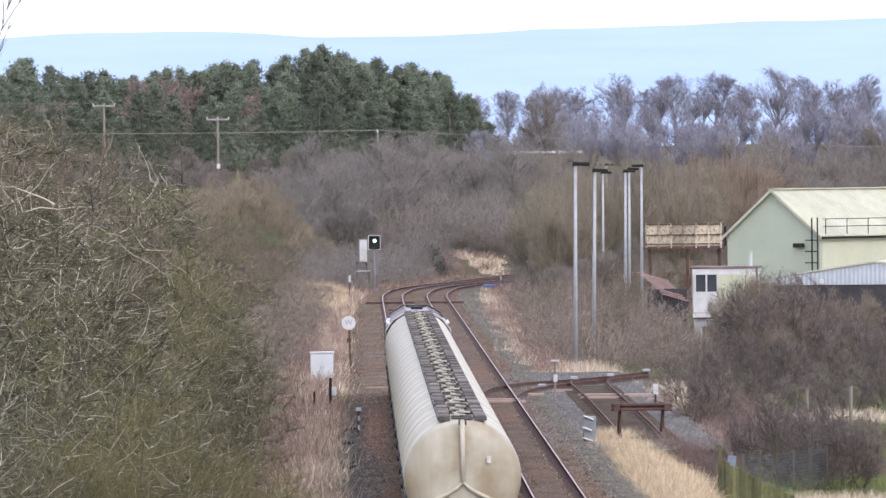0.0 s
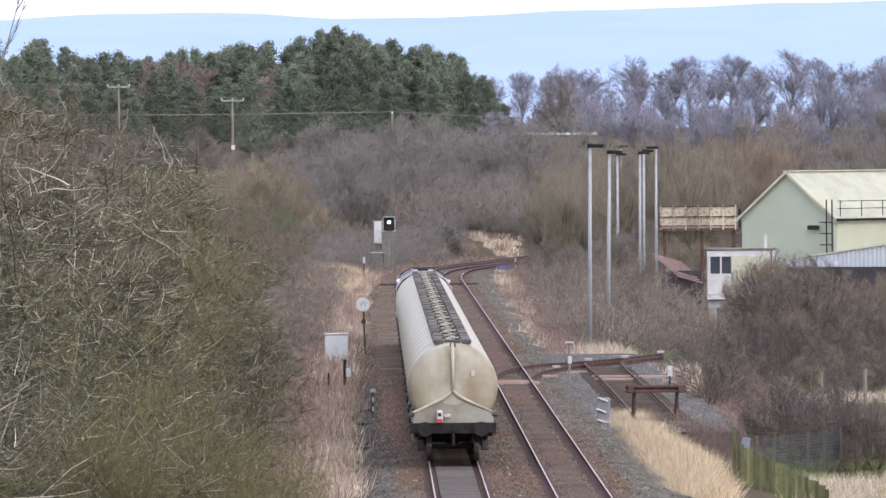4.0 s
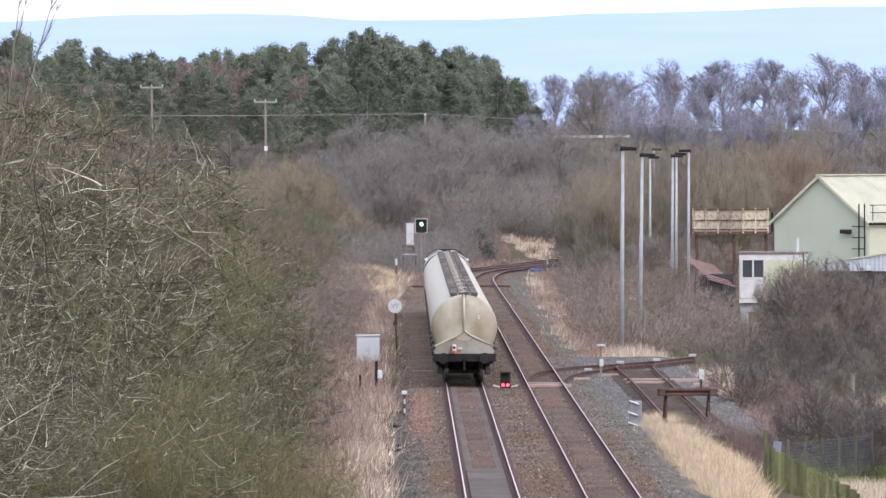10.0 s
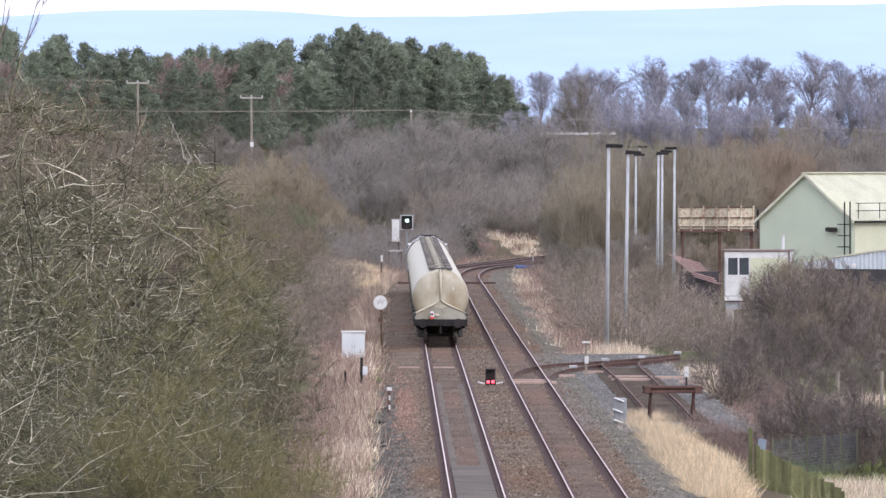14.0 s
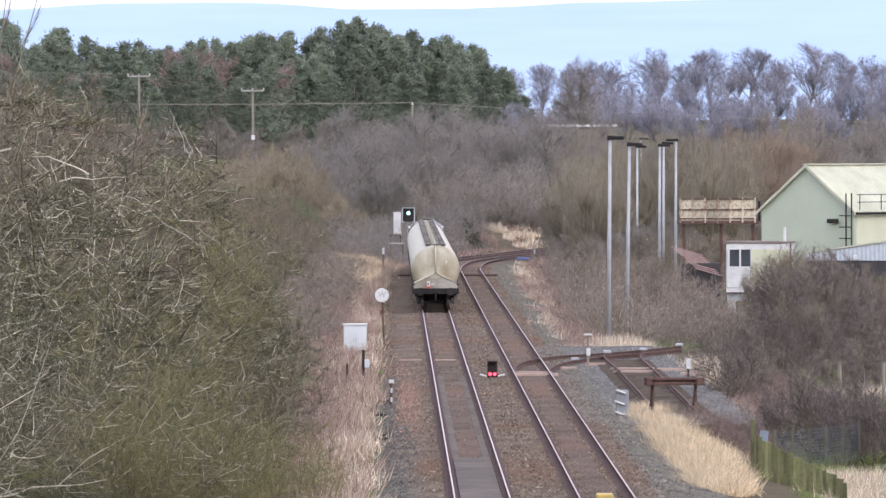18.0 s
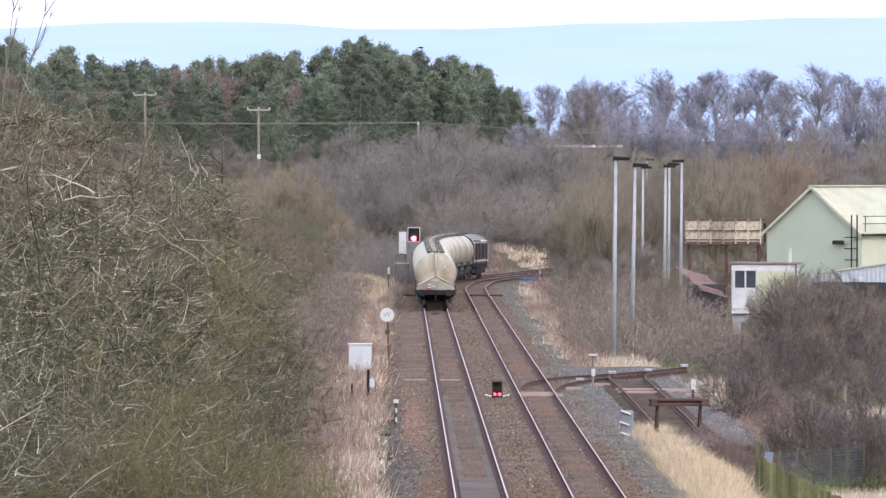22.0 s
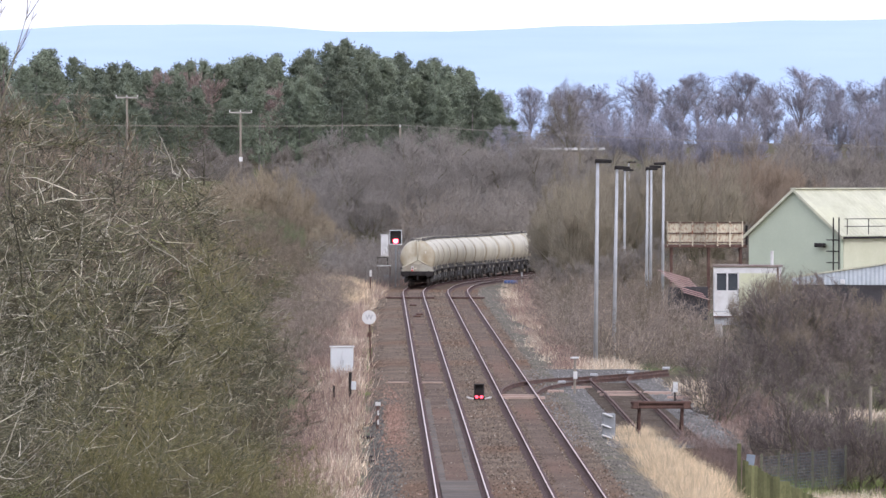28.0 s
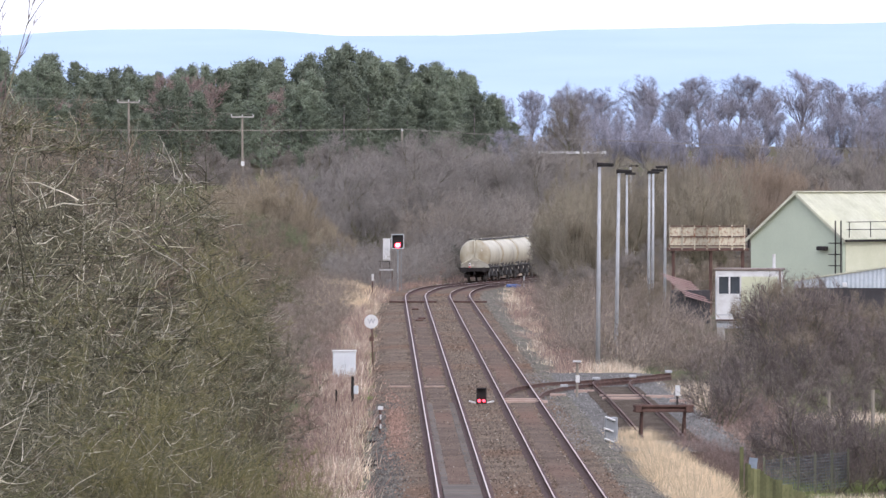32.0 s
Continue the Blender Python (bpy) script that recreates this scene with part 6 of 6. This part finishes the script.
def ivy_stump():
    """Dark ivy-clad stump that leans from the foot of the cutting."""
    m = shade("dark_ivy_leaves", (0.062, 0.062, 0.048), (0.125, 0.122, 0.095), 0.8, 0.6, 0.0, island=0.4)
    rng = np.random.default_rng(6)
    foot = land(8.1, 716)
    ob = thing("ivy_stump", pose(8.1, 716, foot - 0.1), "dark ivy-clad stump leaning from the cutting foot", "stump")
    part("trunk", rod(B(), (0, 0, 0), (-1.4, 0, 1.9 - foot), 0.16, 0.1, 8), M_LIMB, ob)
    t = rng.uniform(0.05, 1.1, 1700)
    c = np.stack([-1.4 * t, 0 * t, (2.0 - foot) * t], 1) + rng.normal(0, 0.19, (1700, 3)) * (0.6 + 0.7 * t)[:, None]
    tagged(part("ivy", tri_mesh("ivy", [spikes(c, rng.normal(0, 1, (1700, 3)), rng.uniform(0.18, 0.4, 1700), rng.uniform(0.05, 0.1, 1700), np.zeros((1700, 3)), 1)]), m, ob, "dense dark ivy"), kind="stuff")


ivy_stump()


# ---- the train ----
def wheelset(ob, y):
    for s in (-1, 1):
        part("wheel", rod(rod(B(), (s * 0.69, y, 0.46), (s * 0.82, y, 0.46), 0.46, n=24), (s * 0.66, y, 0.46), (s * 0.69, y, 0.46), 0.49, n=24), M_WHEEL, ob)
        part("axlebox", box(B(), s * 1.0, y, 0.5, 0.26, 0.34, 0.34, 0.04), M_AXLEBOX, ob, "grimy axlebox")
        part("spring", box(B(), s * 1.02, y, 0.74, 0.1, 1.2, 0.12, 0.03), M_BLACK, ob)
    part("axle", rod(B(), (-0.8, y, 0.46), (0.8, y, 0.46), 0.08), M_BLACK, ob)


M_ENDPLATE = shade("grey_end_plate", (0.27, 0.255, 0.20), (0.42, 0.40, 0.33), 1.2, 0.5, 0.05, fine=6, spot=((0.22, 0.17, 0.10), 0.6, 0.9))
M_AXLEBOX = shade("grimy_axlebox", (0.05, 0.048, 0.045), (0.13, 0.125, 0.12), 3.0, 0.7, 0.1)
HALF = 4.55


def barrel():
    """The ribbed cylinder, with slightly dished ends and rolled rims."""
    bm, rings, n = B(), [], 40
    prof = [(-HALF - 0.16, 0.02), (-HALF - 0.14, 0.55), (-HALF - 0.09, 1.0), (-HALF - 0.01, 1.26), (-HALF + 0.09, 1.345), (-HALF + 0.28, 1.39), (-HALF + 0.6, 1.40)]
    full = prof + [(-y, r) for y, r in reversed(prof)]
    for y, r in full:
        rings.append([bm.verts.new((r * math.cos(6.2832 * k / n), y, 2.35 + r * math.sin(6.2832 * k / n))) for k in range(n)])
    for a, b in zip(rings, rings[1:]):
        for k in range(n):
            bm.faces.new((a[k], a[(k + 1) % n], b[(k + 1) % n], b[k]))
    bm.faces.new(rings[0]), bm.faces.new(rings[-1][::-1])
    bmesh.ops.recalc_face_normals(bm, faces=bm.faces)
    for f in bm.faces:
        f.smooth = True
        f.material_index = 1 if all(abs(v.co.y) > HALF - 0.3 for v in f.verts) else 0
    me = as_mesh("barrel", bm)
    me.materials.append(M_TANK), me.materials.append(M_TANKEND)
    return me


def wagon():
    ob = thing("cement_tank_wagon", pose(0, 0, -500), "dusty cream two-axle cement tank wagon", "tank wagon", "wagons of the train")
    part("barrel", barrel(), M_TANK, ob, "cream cylindrical tank streaked with cement dust")
    for s in (-1, 1):
        e = s * (HALF + 0.2)
        part("end_rib", rod(B(), (0, e, 2.22), (0, e, 3.66), 0.055, n=10), M_TANK, ob, "cream centre rib", smooth=True)
        tube = [(0.055 * math.cos(k * 0.785), 0.055 * math.sin(k * 0.785)) for k in range(8)]
        for q in (-1, 1):
            way = [(0, 2.26, 0), (q * 0.12, 2.12, 0), (q * 0.34, 1.98, 0.02), (q * 0.8, 1.76, 0.06), (q * 1.26, 1.55, 0.12)]
            part("end_brace", sweep(B(), [(x, e - s * d, z) for x, z, d in way], tube), M_TANK, ob, "cream sloping end brace", smooth=True)
        for q in (-1, 1):
            part("brace_foot", rod(B(), (q * 1.2, e - s * 0.1, 1.53), (q * 1.37, e - s * 0.14, 1.47), 0.085, 0.07, 10), M_AXLEBOX, ob, "dark brace foot")
        plate = B()
        lo = [plate.verts.new((x, e - s * 0.06, z)) for x, z in ((-1.26, 1.24), (1.26, 1.24), (1.22, 1.52), (0, 2.18), (-1.22, 1.52))]
        hi = [plate.verts.new((v.co.x, v.co.y - s * 0.3, v.co.z)) for v in lo]
        plate.faces.new(lo), plate.faces.new(hi[::-1])
        for i in range(5):
            plate.faces.new((lo[i], lo[(i + 1) % 5], hi[(i + 1) % 5], hi[i]))
        bmesh.ops.recalc_face_normals(plate, faces=plate.faces)
        part("end_plate", plate, M_ENDPLATE, ob, "greyish lower end plate")
        loop, way = B(), [(-0.075, 3.6), (-0.075, 3.71), (-0.04, 3.77), (0.04, 3.77), (0.075, 3.71), (0.075, 3.6)]
        for (x0, z0), (x1, z1) in zip(way, way[1:]):
            rod(loop, (x0, e, z0), (x1, e, z1), 0.024, n=6)
        part("lifting_eye", loop, M_AXLEBOX, ob, "dark lifting loop")
        part("headstock", box(B(), 0, s * (HALF + 0.12), 1.08, 2.66, 0.22, 0.34, 0.02), M_BLACK, ob)
        for x in (-0.87, 0.87):
            part("buffer", rod(rod(B(), (x, s * (HALF + 0.2), 1.06), (x, s * (HALF + 0.42), 1.06), 0.1), (x, s * (HALF + 0.38), 1.06), (x, s * (HALF + 0.44), 1.06), 0.23, n=18), M_BLACK, ob)
        part("coupling", rod(rod(B(), (0, s * (HALF + 0.2), 1.02), (0, s * (HALF + 0.36), 0.95), 0.06), (0, s * (HALF + 0.36), 0.95), (0, s * (HALF + 0.36), 0.55), 0.05), M_BLACK, ob)
        part("footstep", box(B(), 1.22, s * (HALF - 0.1), 0.75, 0.05, 0.3, 0.4), M_AXLEBOX, ob, "footstep")
    for x in (-1.12, 1.12):
        part("solebar", box(B(), x, 0, 1.12, 0.14, 2 * HALF, 0.26, 0.01), M_BLACK, ob)
        for y in (-1.7, 1.2):
            part("brake_lever", box(B(), x * 1.12, y, 0.74, 0.04, 0.08, 0.3), M_BOXGREY, ob, "pale lever")
    # saddles: grimy, and coloured dark for the shade low under the barrel too
    for y in (-3.2, -1.1, 1.1, 3.2):
        for x in (-1, 1):
            part("saddle", box(B(), x * 0.95, y, 1.36, 0.5, 0.2, 0.5, 0.03), M_AXLEBOX, ob)
    for y in (-1.6, 1.6):
        part("outlet_cone", rod(B(), (0, y, 1.1), (0, y, 0.45), 0.75, 0.14, 14), M_BLACK, ob)
    part("brake_gear", box(box(B(), 0.3, 0.0, 0.8, 0.7, 0.9, 0.4, 0.06), -0.4, 0.6, 0.75, 0.5, 1.6, 0.3, 0.05), M_BLACK, ob)
    for x in (-1, 1):
        part("brake_cylinder", box(B(), x * 0.96, 0, 0.72, 0.3, 4.4, 0.56, 0.06), M_BLACK, ob, "dark brake equipment")
        part("step_board", box(B(), x * 1.14, 0, 0.93, 0.12, 9.0, 0.24, 0.01), M_BLACK, ob)
        part("platform", box(B(), x * 1.1, 0, 1.29, 0.42, 9.2, 0.05, 0.01), M_AXLEBOX, ob, "dusty side platform")
        for y in (-3.6, -0.5, 2.4):
            part("label_plate", box(B(), x * 1.21, y, 1.0, 0.02, 0.26, 0.2), M_HATCH, ob, "pale plate")
    wheelset(ob, -2.9), wheelset(ob, 2.9)
    # roof walkway: gratings either side of a row of hatches and clamps
    dice = random.Random(4)
    for q in (-1, 1):
        for i in range(6):
            part("walkway_plate", box(B(), q * 0.42 + dice.uniform(-0.012, 0.012), -3.6 + i * 1.44, 3.765 + dice.uniform(-0.02, 0.025), 0.27, 1.36, 0.05, 0.01, Matrix.Rotation(dice.uniform(-0.015, 0.015), 4, "X")), M_GRATE, ob, "dusty open grating")
        for y in (-4.3, 4.3):
            part("walkway_end", box(B(), q * 0.42, y, 3.745, 0.27, 0.06, 0.13, 0.01), M_AXLEBOX, ob, "dark walkway end frame")
        part("walkway_edge", box(B(), q * 0.57, 0, 3.735, 0.03, 8.6, 0.09), M_AXLEBOX, ob)
    part("centre_walkway", box(B(), 0, 0, 3.755, 0.52, 8.6, 0.03), M_GRATE, ob, "dusty centre strip")
    for y, x in ((-3.6, -0.06), (-1.3, 0.1), (1.0, -0.1), (3.2, 0.05)):
        part("hatch", rod(rod(B(), (x, y, 3.75), (x, y, 3.825), 0.15, n=14), (x + 0.1, y + 0.3, 3.77), (x - 0.1, y + 0.7, 3.82), 0.03), M_HATCH, ob, "round dusty filling hatch")
        part("hatch_collar", rod(B(), (x, y + 0.02, 3.75), (x, y + 0.02, 3.79), 0.2, n=14), M_BLACK, ob, "black hatch collar")
    clutter, dark = B(), B()
    for i in range(30):
        pale = i % 3 == 0
        box(clutter if pale else dark, dice.uniform(-0.25, 0.25), -4.2 + i * 0.29, 3.775, dice.uniform(0.05, 0.12), dice.uniform(0.06, 0.14), dice.uniform(0.04, 0.10))
    tagged(part("valve_gear", clutter, M_HATCH, ob, "dusty valve gear and clamps"), kind="stuff")
    tagged(part("clamp_gear", dark, M_BLACK, ob, "black clamps between the hatches"), kind="stuff")
    for y, x in ((-4.35, 0.12), (-2.4, -0.14), (-0.1, 0.1), (2.1, 0.14), (4.3, -0.1)):
        part("cross_plate", box(B(), x, y, 3.775, 0.22, 0.1, 0.09), M_AXLEBOX, ob)
    part("data_panel", box(B(), 0.62, -HALF - 0.2, 2.78, 0.1, 0.02, 0.17), M_HOOP, ob, "small stencilled panel")
    return ob


# grey part-metal colour stands in for sky reflected by the cab glass
M_CABGLASS = shade("sky_lit_cab_glass", (0.16, 0.17, 0.18), (0.22, 0.23, 0.24), 1.0, 0.08, 0.0, 0.6)


def locomotive():
    ob = thing("diesel_locomotive", pose(0, 0, -500), "dark heavy diesel locomotive with pale roof bands", "locomotive")
    L = 17.4
    body = [(-1.32, 1.25), (1.32, 1.25), (1.32, 2.95), (1.02, 3.36), (0.5, 3.66), (-0.5, 3.66), (-1.02, 3.36), (-1.32, 2.95)]
    part("body", sweep(B(), [(0, -L / 2 + 1.0, 0), (0, L / 2 - 1.0, 0)], body), M_LOCO, ob, "dark maroon body side")
    for s in (-1, 1):
        cab = [(x * 1.01, z + 0.02) for x, z in body]
        part("cab", sweep(B(), [(0, s * (L / 2 - 3.2), 0), (0, s * (L / 2 - 0.4), 0)], cab), M_LOCO, ob, "dark cab")
        arch = [(-1.36, 2.9), (-1.05, 3.4), (-0.52, 3.71), (0.52, 3.71), (1.05, 3.4), (1.36, 2.9)]
        for name, y0, y1, m in (("roof_edge", 0.38, 0.62, M_PALE), ("roof_seal", 0.64, 0.86, M_BLACK)):
            rim = B()
            rows = [[rim.verts.new((x * k, s * (L / 2 - y), 1.6 + (z - 1.6) * k)) for x, z in arch] for y, k in ((y0, 1.0), (y0, 1.02), (y1, 1.02), (y1, 1.0))]
            for a, b in zip(rows, rows[1:]):
                for k in range(5):
                    rim.faces.new((a[k], a[k + 1], b[k + 1], b[k]))
            bmesh.ops.recalc_face_normals(rim, faces=rim.faces)
            part(name, rim, m, ob, "pale roof edge" if m is M_PALE else "black roof seal")
        part("windscreen", box(B(), 0, s * (L / 2 - 0.38), 2.75, 2.2, 0.06, 0.75, 0.05), M_GLASS, ob)
        for x in (-1, 1):
            part("cab_window", box(B(), x * 1.345, s * (L / 2 - 1.5), 2.62, 0.03, 1.1, 0.7, 0.01), M_CABGLASS, ob)
            part("buffer", rod(B(), (x * 0.87, s * (L / 2 - 0.4), 1.06), (x * 0.87, s * L / 2 + s * 0.2, 1.06), 0.2, n=14), M_BLACK, ob)
            part("roof_band", sweep(B(), [(x * 1.17, s * 1.0, 3.17), (x * 1.17, s * (L / 2 - 0.9), 3.17)], [(-0.15, 0.06), (0.1, -0.06), (0.1, -0.02), (-0.15, 0.11)] if x > 0 else [(-0.1, -0.06), (0.15, 0.06), (0.15, 0.11), (-0.1, -0.02)]), M_PALE, ob, "pale cantrail band")
            part("cab_pillar", box(B(), x * 1.345, s * (L / 2 - 0.66), 2.2, 0.03, 0.22, 1.7, 0.01), M_PALE, ob, "pale cab corner")
            part("cab_door", box(B(), x * 1.343, s * (L / 2 - 2.75), 2.1, 0.03, 0.6, 1.7, 0.01), M_BLACK, ob, "dark cab door")
    for x in (-1, 1):
        part("lower_stripe", box(B(), x * 1.335, 0, 1.5, 0.03, L - 1.6, 0.14), M_PALE, ob, "pale lower stripe")
        for y in (-L / 2 + 4.6, -1.2, 0.2):
            part("side_door", box(B(), x * 1.335, y, 2.3, 0.03, 1.2, 1.4, 0.01), M_LOCO, ob, "dark bodyside door")
    part("roof", box(B(), 0, 0, 3.68, 1.0, 11.5, 0.08, 0.03), M_LOCOROOF, ob, "dark grey roof")
    part("radiator_fan", rod(rod(B(), (0, 3.4, 3.7), (0, 3.4, 3.76), 0.45, n=20), (0, 4.6, 3.7), (0, 4.6, 3.76), 0.45, n=20), M_BLACK, ob)
    part("exhaust", box(B(), 0, -1.0, 3.76, 0.5, 1.2, 0.14, 0.03), M_BLACK, ob)
    part("grille", box(B(), 1.33, 2.4, 2.3, 0.04, 2.4, 1.2), M_BLACK, ob)
    part("grille", box(B(), -1.33, 2.4, 2.3, 0.04, 2.4, 1.2), M_BLACK, ob)
    part("underframe", box(B(), 0, 0, 1.1, 2.5, L - 0.9, 0.3), M_BLACK, ob)
    part("fuel_tank", box(B(), 0, 0, 0.65, 2.3, 6.0, 0.8, 0.1), M_BLACK, ob)
    for s in (-1, 1):
        part("bogie_frame", box(B(), 0, s * 5.6, 0.62, 2.2, 5.0, 0.4, 0.05), M_BLACK, ob)
        for q in (-1.9, 0, 1.9):
            for x in (-1, 1):
                part("wheel", rod(B(), (x * 0.69, s * 5.6 + q, 0.53), (x * 0.82, s * 5.6 + q, 0.53), 0.53, n=20), M_WHEEL, ob)
    return ob


PITCH, COUNT = 10.0, 14
first = wagon()
TRAIN = [first]
for _ in range(COUNT - 1):
    TRAIN.append(copy_thing(first, pose(0, 0, -500)))
lamp = part("tail_lamp", box(B(), -0.42, -HALF - 0.34, 1.45, 0.18, 0.16, 0.38, 0.03), M_WHITE, first, "white tail lamp with red lens")
part("lens", rod(B(), (-0.42, -HALF - 0.42, 1.51), (-0.42, -HALF - 0.44, 1.51), 0.06, n=14), M_TAILDARK, lamp, "dark unlit lens")
part("lamp_base", box(B(), -0.42, -HALF - 0.35, 1.32, 0.17, 0.165, 0.11, 0.01), M_TAIL, lamp, "red lower band")
part("lamp_bracket", box(B(), -0.18, -HALF - 0.28, 1.47, 0.2, 0.04, 0.1, 0.01), M_PANEL, first, "rusty spare lamp bracket")
first["label"] = "last cream cement tank wagon, carrying a tail lamp"
LOCO = locomotive()


def crow():
    """A dark bird with its wings spread, flying towards +x."""
    ob = thing("crow", pose(0, 600, 18.5), "dark crow flying over the line with spread wings", "bird")
    body = B()
    g = bmesh.ops.create_icosphere(body, subdivisions=2, radius=1)["verts"]
    for v in g:
        v.co = Vector((v.co.x * 0.19, v.co.y * 0.065, v.co.z * 0.06 * (1.1 - 0.3 * v.co.x)))
    rod(body, (0.17, 0, 0.01), (0.26, 0, 0.0), 0.025, 0.005, 6)
    part("body", body, M_BLACK, ob, smooth=True)
    part("tail", box(B(), -0.24, 0, 0.0, 0.16, 0.1, 0.012), M_BLACK, ob)
    for q in (-1, 1):
        w = B()
        for x, y, k in ((0.02, 0.13, 0.15), (0.0, 0.28, 0.13), (-0.03, 0.40, 0.09)):
            box(w, x, q * y, 0.02 + 0.1 * y, k, 0.16, 0.012)
        part("wing", w, M_BLACK, ob)
    return ob


CROW = crow()


def tail(t):
    """Metres along the line of the last wagon's rear axle."""
    return 13807 * (0.0138 + 0.00095 * t + 0.0000057 * t * t) - 4.0 * max(1 - t / 8, 0) ** 2


def along(s, base):
    """Pose of a vehicle with its middle at s and that distance between its axles."""
    a, b = line(s - base / 2, LEFT)[0], line(s + base / 2, LEFT)[0]
    d = b - a
    return Matrix.Translation((a + b) / 2) @ Euler((math.asin(d.z / d.length), 0, math.atan2(-d.x, d.y))).to_matrix().to_4x4()


def motions():
    ts = [0.0, 1.0] + [float(t) for t in range(2, 33)]
    for i, w in enumerate(TRAIN):
        walk(w, [(t, along(tail(t) + 2.9 + i * PITCH, 5.8)) for t in ts])
    walk(LOCO, [(t, along(tail(t) + 2.9 + COUNT * PITCH + 4.1, 11.2)) for t in ts])
    walk(CROW, [(t, pose(1.6 + 10.6 * (t - 22), 600, 18.5 - 7.5 * smooth(22.3, 26.5, t))) for t in ts])
    # the added plate slides from the red lens to the green one as the engine passes
    low, high = pose(0, -0.2, 3.98), pose(0, -0.2, 4.42)
    walk(LENS_COVER, [(0, low), (21.8, low), (22.0, high), (32, high)])


motions()
